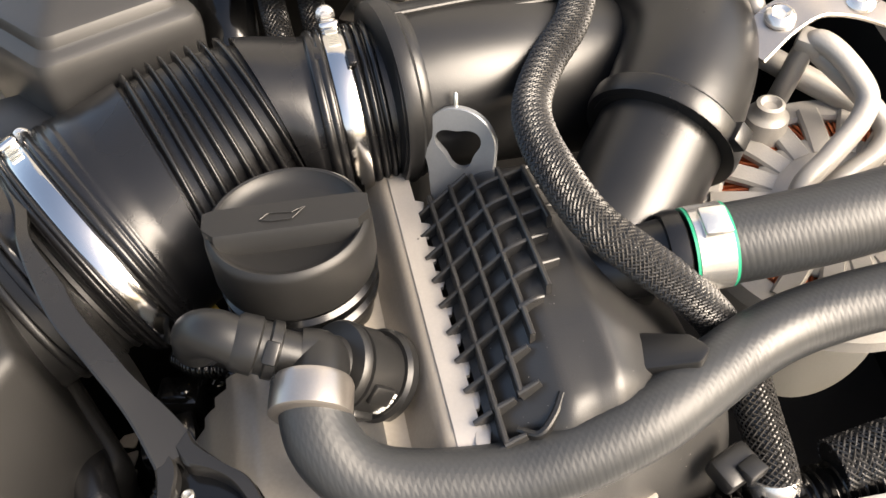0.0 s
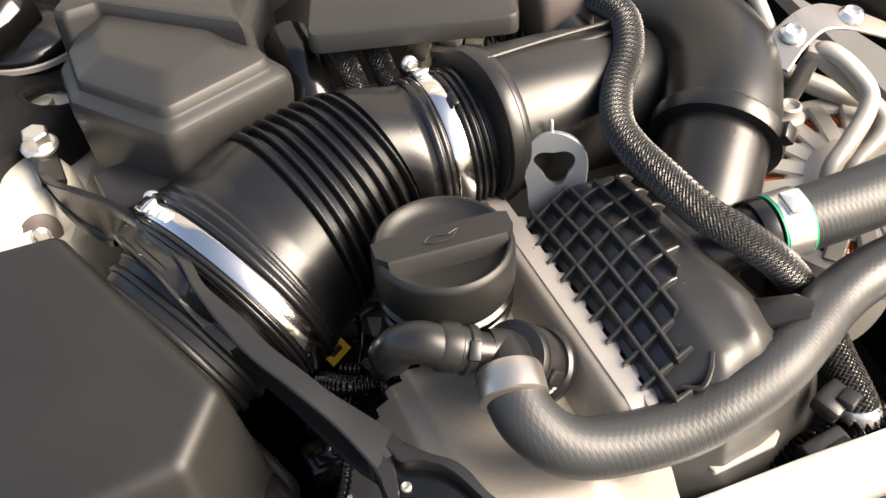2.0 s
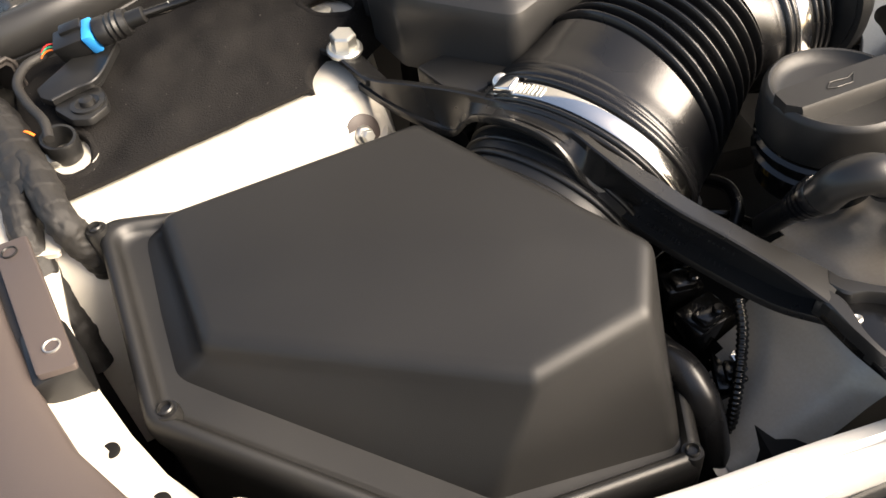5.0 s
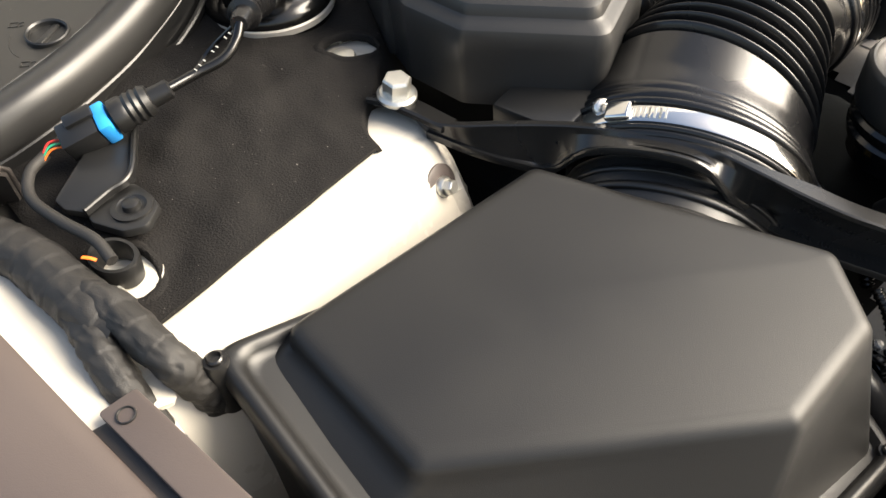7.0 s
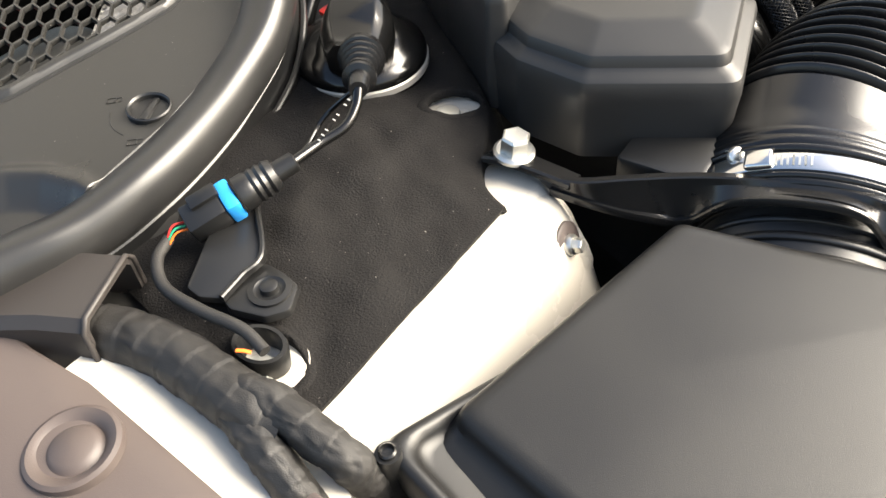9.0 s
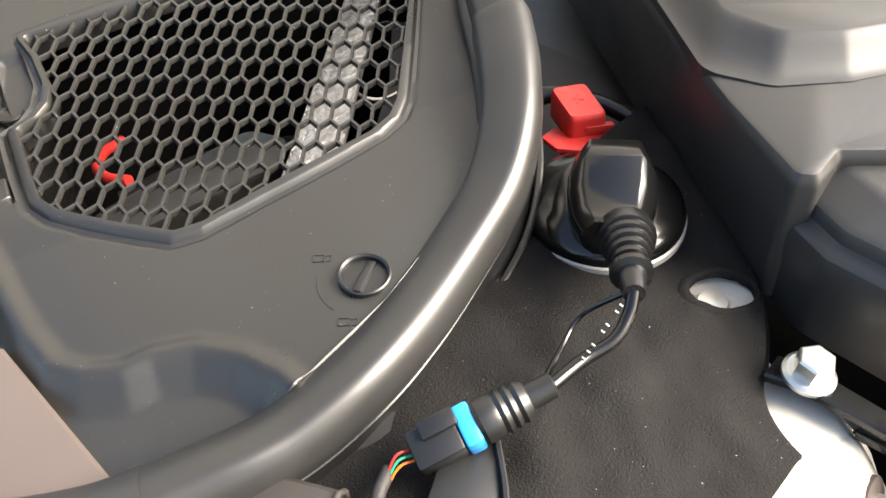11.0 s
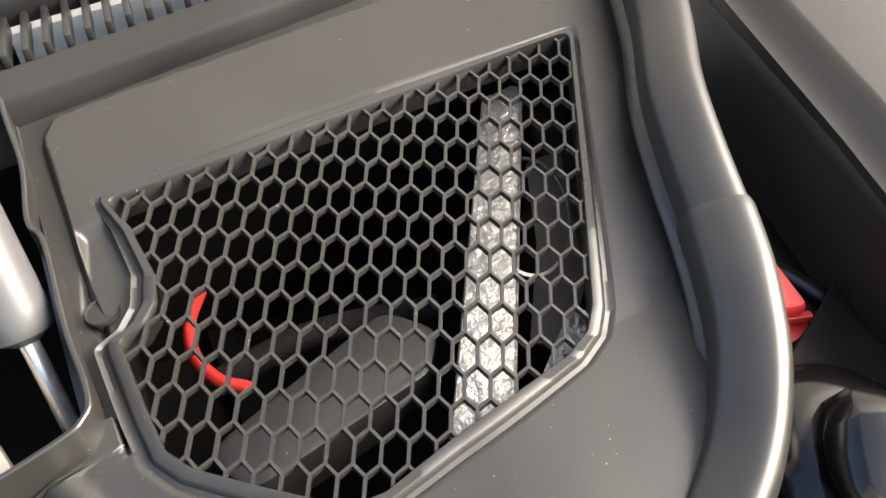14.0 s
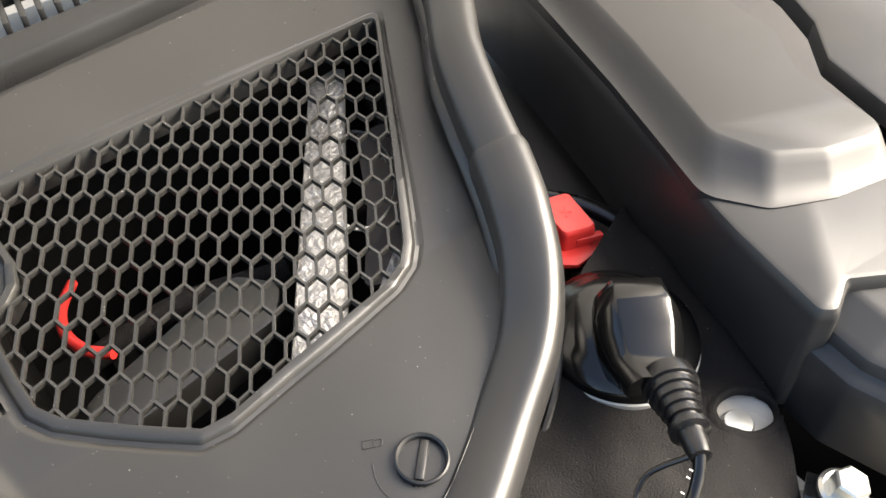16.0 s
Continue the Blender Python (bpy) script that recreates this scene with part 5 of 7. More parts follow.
def cowl():
    ob = thing("windscreen_cowl", "dark grey plastic cowl panel with a honeycomb grille", "car trim", (-0.5, 0.72, 0.88))
    c = (-0.52, 0.745)
    n = 600
    gr = [tuple(p) for p in rounded(GRILLE, 0.004, 3)]
    inner = polar(gr, c, n)
    ctr = V(c)
    outer = polar([tuple(p) for p in rounded(OUT, 0.010, 3)], c, n)
    near = CHANNEL + [(-0.25, 0.93), (-0.25, 0.60), (-0.60, 0.60), (-0.63, 0.70)]
    low = [(-0.95, 0.745)] + RIDGE + [(-0.53, 0.45), (-0.95, 0.45)]

    def height(x, y):
        p = (x, y)
        z = cowl_z(x, y) - 0.001
        z -= 0.0075 * (1 - ease((away(p, CHANNEL) - 0.0035) / 0.0035)) if inside(p, near) or y < 0.745 else 0.0075
        if inside(p, NOTCH):
            z -= 0.005 * ease(away(p, NOTCH + NOTCH[:1]) / 0.007)
        if math.hypot(x + 0.494, y - 0.591) < 0.0115:
            z -= 0.02
        d = away(p, RIDGE) * (1 if inside(p, low) else -1)
        z -= 0.0095 * ease((d + 0.002) / 0.016) - 0.0030 * ease(1 - abs(d + 0.004) / 0.010)
        return z
    bm = mesh()
    rings = []
    for d, dz in ((0.0, -0.014), (0.0, 0.0005), (0.0008, 0.0018), (0.0050, 0.0018), (0.0062, 0.0008), (0.0072, -0.0016), (0.0095, -0.0022), (0.012, -0.0010)):
        ring = []
        for q, o in zip(inner, outer):
            u = (q - ctr).normalized()
            p = q + u * min(d, (o - q).length * 0.7)
            ring.append((p.x, p.y, cowl_z(p.x, p.y) + dz))
        rings.append(ring)
    last = [V(p[:2]) for p in rings[-1]]
    m = 84
    for k in range(1, m + 1):
        ring = []
        for a, b in zip(last, outer):
            p = a.lerp(b, k / m)
            ring.append((p.x, p.y, height(p.x, p.y)))
        rings.append(ring)
    # turned-up edge with a small bead, then the flange below the seal
    out = [V(p[:2]) for p in rings[-1]]
    for d, dz in ((0.0004, 0.0012), (0.0012, 0.0018), (0.0022, 0.0010), (0.0026, -0.003), (0.0045, -0.008), (0.008, -0.009), (0.009, -0.03)):
        rings.append([(x + (x - c[0]) / math.hypot(x - c[0], y - c[1]) * d, y + (y - c[1]) / math.hypot(x - c[0], y - c[1]) * d, z + dz) for x, y, z in [(p.x, p.y, h[2]) for p, h in zip(out, rings[8 + m - 1])]])
    loft(bm, rings, False, False)
    part("panel", bm, GREY, ob, "", 40)
    # honeycomb
    pitch = 0.01157
    base = V((-0.5347, 0.7433))
    rot = radians(-28.7)
    ca, sa = math.cos(rot), math.sin(rot)
    R = pitch / math.sqrt(3)
    bm = mesh()
    seen = set()

    def clip(a, b):
        ia, ib = inside(a, gr), inside(b, gr)
        if ia and ib:
            return a, b
        if not ia and not ib:
            return None
        if ib:
            a, b = b, a
        lo, hi = 0.0, 1.0
        for _ in range(14):
            m = (lo + hi) / 2
            if inside((a[0] + (b[0] - a[0]) * m, a[1] + (b[1] - a[1]) * m), gr):
                lo = m
            else:
                hi = m
        return a, (a[0] + (b[0] - a[0]) * lo, a[1] + (b[1] - a[1]) * lo)
    for i in range(-32, 33):
        for j in range(-22, 23):
            cx, cy = pitch * (i + 0.5 * (j % 2)), pitch * 0.866 * j * HEX_STRETCH
            vs = []
            for k in range(6):
                a = radians(30 + 60 * k)
                lx, ly = cx + R * math.cos(a), cy + R * math.sin(a) * HEX_STRETCH
                vs.append((base.x + lx * ca - ly * sa, base.y + lx * sa + ly * ca))
            for k in range(6):
                a, b = vs[k], vs[(k + 1) % 6]
                key = tuple(sorted(((round(a[0], 4), round(a[1], 4)), (round(b[0], 4), round(b[1], 4)))))
                if key in seen:
                    continue
                seen.add(key)
                e = clip(a, b)
                if not e:
                    continue
                p, q = V(e[0]), V(e[1])
                if (q - p).length < 0.0004:
                    continue
                t = (q - p).normalized()
                s = V((-t.y, t.x))
                rows = []
                for pt in (p - t * 0.0004, q + t * 0.0004):
                    z = cowl_z(pt.x, pt.y)
                    rows.append([(pt.x + s.x * w, pt.y + s.y * w, z + h) for w, h in ((-0.0007, -0.0034), (-0.00095, -0.0006), (-0.0007, 0.0), (0.0007, 0.0), (0.00095, -0.0006), (0.0007, -0.0034))])
                loft(bm, rows)
    tagged(part("honeycomb", bm, GREY, ob, "honeycomb grille of thin plastic walls", 40), "honeycomb grille of thin plastic walls", kind="stuff")
    # quarter-turn lock
    k = V((-0.494, 0.591, cowl_z(-0.494, 0.591)))
    bm = mesh()
    lathe(bm, k, (0.02, -0.1, 1), ((-0.002, 0.0130), (0.001, 0.0130), (0.0016, 0.0122), (0.0005, 0.0112), (-0.004, 0.0108), (-0.016, 0.0105), (-0.016, 0.0)), 40)
    lock = part("lock", bm, BLACK, ob, "black quarter-turn lock")
    bm = mesh()
    box(bm, k + V((0, 0, -0.003)), (0.0045, 0.021, 0.006), Matrix.Rotation(radians(-42), 3, "Z"), 0.001)
    lathe(bm, k + V((-0.002, -0.001, -0.012)), (0, 0, 1), ((0, 0.005), (0.008, 0.0045), (0.0085, 0.003)), 16)
    box(bm, k + V((-0.006, 0.005, -0.006)), (0.006, 0.006, 0.003), Matrix.Rotation(radians(-42), 3, "Z"), 0.001)
    part("turn_bar", bm, BLACK, lock)
    for dx, dy in ((-0.016, 0.021), (-0.018, -0.020)):
        bm = mesh()
        o = V((k.x + dx, k.y + dy))
        rot = Matrix.Rotation(radians(-25), 3, "Z")
        for px, py, w, h in ((0, 0.002, 0.0056, 0.0005), (0, -0.002, 0.0056, 0.0005), (0.0026, 0, 0.0005, 0.0045), (-0.0026, 0, 0.0005, 0.0045)):
            q = rot @ V((px, py, 0))
            box(bm, (o.x + q.x, o.y + q.y, cowl_z(o.x + q.x, o.y + q.y) - 0.0009), (w, h, 0.0007), rot)
        hook = [(o.x + q.x, o.y + q.y, cowl_z(o.x + q.x, o.y + q.y) - 0.0008) for q in (rot @ V(v) for v in ((0.0026, 0.001, 0), (0.006, 0.0015, 0), (0.006, -0.0015, 0), (0.004, -0.002, 0)))]
        tube(bm, hook, 0.0003, 6, 4)
        part("padlock_sign", bm, GREY, lock)
    bm = mesh()
    arc = [(k.x + 0.023 * math.cos(radians(a)), k.y + 0.023 * math.sin(radians(a))) for a in (150, 165, 180, 195, 210)]
    tube(bm, [(x, y, cowl_z(x, y) - 0.0009) for x, y in arc], 0.0003, 6, 4)
    part("turn_arrow", bm, GREY, lock)
    bm = mesh()
    lathe(bm, (-0.6375, 0.797, cowl_z(-0.6375, 0.797) - 0.0065), (0, 0, 1), ((0.0, 0.0085), (0.0012, 0.0080), (0.0008, 0.0070), (-0.008, 0.0065), (-0.008, 0)), 28)
    part("clip_hole", bm, BLACK, ob)


HEX_STRETCH = 1.577
cowl()

# rubber seal along the cowl
SEALP = [(-0.262, 0.93, 1.018), (-0.292, 0.87, 1.006), (-0.316, 0.815, 0.994), (-0.341, 0.77, 0.984), (-0.354, 0.7332, 0.972), (-0.364, 0.698, 0.96), (-0.3765, 0.665, 0.95), (-0.392, 0.6356, 0.938), (-0.4156, 0.6086, 0.924), (-0.451, 0.5842, 0.912), (-0.4843, 0.5611, 0.908), (-0.5171, 0.5426, 0.906), (-0.553, 0.5303, 0.903), (-0.5864, 0.525, 0.905), (-0.6397, 0.525, 0.906), (-0.72, 0.55, 0.908)]
ob = thing("bonnet_seal", "thick black rubber bulb seal along the cowl edge", "seal", (-0.45, 0.585, 0.91))
curve = resample(spline(SEALP, 10), 0.004)
j0 = min(range(len(curve)), key=lambda i: (curve[i] - V((-0.362, 0.704, 0.962))).length)
j1 = min(range(len(curve)), key=lambda i: (curve[i] - V((-0.612, 0.525, 0.905))).length)
SECTION = [(0.0150, -0.0130), (0.0165, -0.0020), (0.0150, 0.0060), (0.0090, 0.0105), (0.0010, 0.0140), (-0.0070, 0.0150), (-0.0125, 0.0120), (-0.0160, 0.0050), (-0.0162, -0.0040), (-0.0120, -0.0130), (0.0, -0.0160)]


def bulb(bm, path, size):
    """The seal's flat-topped bulb section along a path; size scales it as a function of metres along."""
    closed = SECTION[-2:] + SECTION + SECTION[:2]
    out = [V((a, b)) for a, b in closed]
    sec = []
    for k in range(2, len(out) - 2):
        for t in (0.0, 0.25, 0.5, 0.75):
            a, b, c, d = out[k - 1:k + 3]
            sec.append(0.5 * (2 * b + (c - a) * t + (2 * a - 5 * b + 4 * c - d) * t * t + (3 * b - a - 3 * c + d) * t ** 3))
    run, rings = 0.0, []
    for i, p in enumerate(path):
        run += (p - path[i - 1]).length if i else 0.0
        t = (path[min(i + 1, len(path) - 1)] - path[max(i - 1, 0)]).normalized()
        sd = t.cross(V((0, 0, 1))).normalized()
        u = sd.cross(t).normalized()
        rings.append([p + (sd * q.x + u * q.y) * size(run) for q in sec])
    loft(bm, rings)


bm = mesh()
bulb(bm, curve[:j0 + 4], lambda d: 0.93)
part("upper_length", bm, SEAL, ob)
bm = mesh()
bulb(bm, curve[j0:j1 + 3], lambda d: 1.0 + 0.04 * (1 - ease((d - 0.03) / 0.03)) - (0.05 if d < 0.001 else 0))
part("corner_length", bm, SEAL, ob, "seal length with a moulded overlap joint")
bm = mesh()
bulb(bm, curve[j1:], lambda d: 1.05)
part("lower_length", bm, SEAL, ob)
# flat flap that covers the panel's edge
bm = mesh()
rings = []
for i, p in enumerate(curve):
    t = (curve[min(i + 1, len(curve) - 1)] - curve[max(i - 1, 0)]).normalized()
    s = V((t.y, -t.x, 0)).normalized()
    rings.append([p + s * a + V((0, 0, h)) for a, h in ((0.004, -0.008), (0.0125, -0.011), (0.0190, -0.0165), (0.0195, -0.0180), (0.0125, -0.0160), (0.004, -0.016))])
loft(bm, rings)
part("flap", bm, RUBBER, ob, "", 40)
ob = thing("seal_channel", "black plastic wall carrying the rubber seal", "car trim", (-0.45, 0.58, 0.87))
bm = mesh()
strip(bm, [(x + 0.004, y - 0.006, z - 0.036) for x, y, z in SEALP], 0.012, 0.05, (0, 0, 1))
part("wall", bm, BLACK, ob)
bm = mesh()
strip(bm, [(x + 0.010, y - 0.013, z - 0.030) for x, y, z in SEALP], 0.004, 0.006, (0, 0, 1))
part("rib", bm, BLACK, ob)

# under the grille; cavity's shade is put into near-black floor and walls
ob = thing("cowl_interior", "dark cavity below the grille with a white bracket and pipes", "car body", (-0.5, 0.75, 0.8))
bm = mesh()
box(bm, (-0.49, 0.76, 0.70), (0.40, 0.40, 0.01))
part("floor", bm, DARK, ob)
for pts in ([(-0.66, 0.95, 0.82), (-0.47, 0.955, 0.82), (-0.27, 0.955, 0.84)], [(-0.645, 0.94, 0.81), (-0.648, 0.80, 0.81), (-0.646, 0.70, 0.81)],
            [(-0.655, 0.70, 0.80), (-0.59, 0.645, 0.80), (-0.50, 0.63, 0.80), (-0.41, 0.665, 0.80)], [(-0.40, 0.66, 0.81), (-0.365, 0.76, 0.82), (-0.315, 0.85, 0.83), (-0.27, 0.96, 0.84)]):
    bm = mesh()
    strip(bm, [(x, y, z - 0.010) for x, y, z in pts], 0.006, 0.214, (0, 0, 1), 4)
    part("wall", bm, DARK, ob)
bm = mesh()
slab(bm, [(-0.368, 0.868), (-0.398, 0.866), (-0.531, 0.658), (-0.497, 0.655)], lambda x, y: 0.906 + 0.16 * (y - 0.68) + 0.0025 * math.sin(y * 330 + x * 200), 0.004, 0.004, 0.001)
part("bracket", bm, FOIL, ob, "pale embossed metal bracket")
bm = mesh()
slab(bm, [(-0.500, 0.648), (-0.520, 0.668), (-0.462, 0.690), (-0.425, 0.720), (-0.40, 0.70), (-0.44, 0.66)], lambda x, y: 0.898 + 0.16 * (y - 0.68), 0.004, 0.004, 0.001)
part("bracket_foot", bm, FOIL, ob)
bm = mesh()
side_plate = [(-0.385, 0.83), (-0.362, 0.83), (-0.40, 0.742), (-0.428, 0.715), (-0.446, 0.722), (-0.41, 0.775)]
slab(bm, side_plate, lambda x, y: 0.880 + 0.16 * (y - 0.68), 0.004, 0.004, 0.001)
part("side_plate", bm, BROWN, ob, "dark plate beside the bracket")
bm = mesh()
tube(bm, [(-0.590, 0.862, 0.858), (-0.602, 0.830, 0.872), (-0.606, 0.797, 0.884), (-0.600, 0.770, 0.892), (-0.588, 0.756, 0.895)], 0.0036, 12, 8)
part("red_pipe", bm, RED, ob, "red plastic line")
bm = mesh()
slab(bm, [(-0.618, 0.730), (-0.605, 0.700), (-0.505, 0.722), (-0.488, 0.745), (-0.510, 0.770)], 0.898, 0.03, 0.012, 0.004)
part("motor_lid", bm, GREY, ob, "dark grey rounded lid")
bm = mesh()
tube(bm, [(-0.60, 0.80, 0.85), (-0.54, 0.80, 0.86), (-0.47, 0.785, 0.86)], 0.008, 14, 8)
part("pipe", bm, FELT, ob)
bm = mesh()
lathe(bm, (-0.408, 0.79, 0.905), (0.1, -0.1, 1), ((0, 0.024), (0.001, 0.024), (0.001, 0.0228), (0, 0.0228)), 48, False, False, 2.0, (0.85, -0.5, 0))
part("wire_ring", bm, STEEL, ob)


# ---- fender side ----
def zf_(x, y):
    return 0.872 + 0.115 * max(0, y - 0.30) - 0.06 * max(0, 0.30 - y)


bm = mesh()
rim = [(-0.66, 0.635), (-0.614, 0.52), (-0.598, 0.478), (-0.581, 0.445), (-0.543, 0.337), (-0.524, 0.285), (-0.504, 0.238), (-0.484, 0.202), (-0.460, 0.173), (-0.430, 0.147), (-0.392, 0.129), (-0.272, 0.096), (-0.195, 0.075), (-0.08, 0.045)]
far = [(-0.78, 0.68), (-0.74, 0.55), (-0.71, 0.48), (-0.69, 0.42), (-0.60, 0.32), (-0.57, 0.26), (-0.540, 0.215), (-0.515, 0.178), (-0.487, 0.145), (-0.448, 0.113), (-0.402, 0.091), (-0.280, 0.047), (-0.20, 0.026), (-0.09, 0.006)]
rows = []
for (a, b), (c, d) in zip(rim, far):
    n = 6
    row = [V((a, b, zf_(a, b) - 0.012)), V((a, b, zf_(a, b) - 0.002)), V((a - 0.002, b, zf_(a, b)))]
    for k in range(1, n + 1):
        t = k / n
        x, y = a + (c - a) * t, b + (d - b) * t
        row.append(V((x, y, zf_(x, y) + 0.004 * math.sin(t * math.pi))))
    rows.append(row)
loft(bm, rows, False, False, False)
ob = thing("fender_trim", "brown-black grained plastic trim panel along the fender", "car trim", (-0.6, 0.4, 0.86))
part("panel", bm, BROWN, ob, "", 40)
bm = mesh()
c = V((-0.596, 0.413, zf_(-0.596, 0.413) + 0.003))
lathe(bm, c, (0, 0, 1), ((-0.002, 0.0215), (0.002, 0.021), (0.003, 0.019), (0.002, 0.016), (-0.001, 0.013), (0.001, 0.011), (0.0025, 0.009), (0.003, 0.0)), 40)
part("cap", bm, BROWN, ob, "round plug set in the panel")
bm = mesh()
slab(bm, [(-0.537, 0.338), (-0.503, 0.243), (-0.484, 0.245), (-0.519, 0.342)], lambda x, y: 0.876 + 0.06 * (y - 0.3), 0.004, 0.002, 0.0006)
brk = part("bracket", bm, BROWN, ob, "brown bracket strip with two bolt holes")
# dark strip over the white flange, standing for the groove's shade
bm = mesh()
slab(bm, [(-0.546, 0.336), (-0.512, 0.238), (-0.490, 0.246), (-0.524, 0.338)], lambda x, y: 0.869 + 0.06 * (y - 0.3), 0.003, 0.002, 0.0006)
part("groove_shade", bm, UMBER, ob)
for x, y in ((-0.5265, 0.3305), (-0.497, 0.259)):
    bm = mesh()
    z = 0.876 + 0.06 * (y - 0.3)
    lathe(bm, (x, y, z + 0.0004), (0, 0, 1), ((-0.002, 0.0045), (0.0004, 0.0045), (0.0006, 0.004), (-0.001, 0.0032), (-0.001, 0)), 20)
    part("hole_rim", bm, BLACK if y > 0.3 else ZINC, brk)
bm = mesh()
box(bm, (-0.502, 0.262, 0.852), (0.024, 0.04, 0.034), Matrix.Rotation(radians(20), 3, "Z"), 0.004)
part("foot", bm, BLACK, brk)

bm = mesh()
rim = [(-0.612, 0.50), (-0.575, 0.455), (-0.545, 0.36), (-0.524, 0.285), (-0.506, 0.240), (-0.486, 0.204), (-0.462, 0.175), (-0.432, 0.154), (-0.405, 0.145)]
far = [(-0.57, 0.48), (-0.535, 0.44), (-0.520, 0.365), (-0.506, 0.295), (-0.489, 0.250), (-0.471, 0.218), (-0.454, 0.193), (-0.435, 0.173), (-0.412, 0.160)]
rows = []
for (a, b), (c, d) in zip(rim, far):
    z = 0.866 - 0.10 * max(0, 0.42 - b)
    rows.append([V((a, b, z + 0.006)), V((a * 0.5 + c * 0.5, b * 0.5 + d * 0.5, z + 0.002)), V((c, d, z)), V((c + 0.003, d + 0.002, z - 0.004)), V((c + 0.001, d + 0.001, z - 0.014))])
loft(bm, rows, False, False, False)
ob = thing("inner_fender", "white painted inner fender flange", "car body", (-0.5, 0.3, 0.7))
part("flange", bm, WHITE, ob, "", 50)
bm = mesh()
slab(bm, [(-0.592, 0.458), (-0.573, 0.468), (-0.548, 0.452), (-0.533, 0.424), (-0.515, 0.375), (-0.506, 0.338), (-0.548, 0.336)], lambda x, y: zf_(x, y) - 0.0045 - 0.22 * max(0, x + 0.581 - (0.445 - y) * 0.352), 0.004, 0.004, 0.001)
part("plate", bm, WHITE, ob)
bm = mesh()
slab(bm, [(-0.560, 0.530), (-0.527, 0.541), (-0.508, 0.532), (-0.498, 0.512), (-0.516, 0.478), (-0.530, 0.468), (-0.556, 0.480), (-0.575, 0.505)], lambda x, y: 0.882 + 0.25 * (y - 0.50) - 6 * (x + 0.530) ** 2, 0.005, 0.012, 0.003)
part("corner_gusset", bm, GREY, ob, "smooth grey corner piece beside the seal")
# shade of the gap below the flange, given as a near-black wall
bm = mesh()
strip(bm, [(c - 0.004, d - 0.002, 0.78 - 0.08 * max(0, 0.42 - d)) for c, d in far], 0.004, 0.14, (0, 0, 1))
part("inner_wall", bm, DARK, ob, "inner wall, near-black for the shade of the gap")
bm = mesh()
box(bm, (-0.502, 0.358, 0.774), (0.052, 0.062, 0.05), Matrix.Rotation(radians(20), 3, "Z"), 0.006)
part("ledge", bm, WHITE, ob)
bm = mesh()
lathe(bm, (-0.5046, 0.3560, 0.7985), (0, 0, 1), ((0, 0.0075), (0.003, 0.0075), (0.004, 0.005), (0.010, 0.0045), (0.011, 0.003), (0.006, 0.002), (0.006, 0)), 20)
part("peg", bm, CAST, ob, "pale plastic peg")
# open holes, their dark inside drawn as near-black discs
for x, y, z in ((-0.476, 0.210, 0.8455), (-0.452, 0.1785, 0.8425)):
    bm = mesh()
    lathe(bm, (x, y, z), (0, 0, 1), ((-0.003, 0.0048), (0.0006, 0.0048), (0.0009, 0.0042), (0.0004, 0.0)), 24)
    part("dark_hole_disc", bm, DARK, ob)
for x, y, z, r in ((-0.420, 0.166, 0.832, 0.0085), (-0.409, 0.160, 0.830, 0.0105)):
    bm = mesh()
    lathe(bm, (x, y, z), (0.1, 0, 1), ((-0.02, r * 1.1), (0.004, r * 1.1), (0.006, r * 0.85), (0.010, r * 0.7), (0.011, r * 0.5), (0.008, r * 0.3), (0.008, 0)), 24)
    part("buffer", bm, WHITE, ob, "white plastic buffer")
bm = mesh()
sheet(bm, lambda u, v: V((-0.78 - 0.25 * u + 0.32 * max(0, 0.55 - v) * 0.9, v, 0.915 - 0.02 * u - 0.10 * max(0, 0.6 - v) - 0.6 * max(0, u - 0.6))), [0, 0.2, 0.4, 0.6, 0.8, 1.0], [0.0, 0.1, 0.2, 0.3, 0.4, 0.5, 0.6, 0.7, 0.85, 1.0])
part("outer_skin", bm, WHITE, ob, "white painted fender skin", 60)

# harness
ob = thing("wiring_harness", "thick wiring harness wrapped in black cloth tape", "cable", (-0.53, 0.4, 0.82))


def lumpy(bm, pts, r, seed, taper=0.0):
    """A taped loom: overlapping turns of cloth tape, pressed and creased."""
    tube(bm, pts, lambda d, t: r * (1 - taper * d / t) * (1 + 0.045 * ((d * 70 + seed) % 1.0) + 0.10 * noise.noise(V((d * 45, seed, 0)))), 40, 26)
    for v in bm.verts:
        q = v.co
        n = noise.noise_vector(q * 55 + V((seed, 0, 0))) * 0.0012 + noise.noise_vector(V((q.x * 420 + q.y * 180, q.y * 120, q.z * 260 + seed))) * 0.0011
        v.co += n


bm = mesh()
lumpy(bm, [(-0.610, 0.508, 0.874), (-0.584, 0.488, 0.880), (-0.563, 0.470, 0.882), (-0.545, 0.442, 0.883), (-0.533, 0.414, 0.882), (-0.524, 0.390, 0.880), (-0.516, 0.376, 0.876)], 0.0138, 1.0)
trunk = part("trunk", bm, TAPE, ob, "", 70)
bm = mesh()
lumpy(bm, [(-0.531, 0.404, 0.884), (-0.517, 0.387, 0.885), (-0.509, 0.366, 0.882), (-0.501, 0.350, 0.876), (-0.495, 0.346, 0.858), (-0.489, 0.350, 0.835)], 0.0098, 5.0, 0.05)
part("branch", bm, TAPE, ob, "", 70)
bm = mesh()
lumpy(bm, [(-0.534, 0.408, 0.883), (-0.529, 0.383, 0.880), (-0.5265, 0.362, 0.874), (-0.5225, 0.345, 0.862), (-0.518, 0.330, 0.840), (-0.512, 0.315, 0.79)], 0.0092, 9.0, 0.0)
part("branch", bm, TAPE, ob, "", 70)
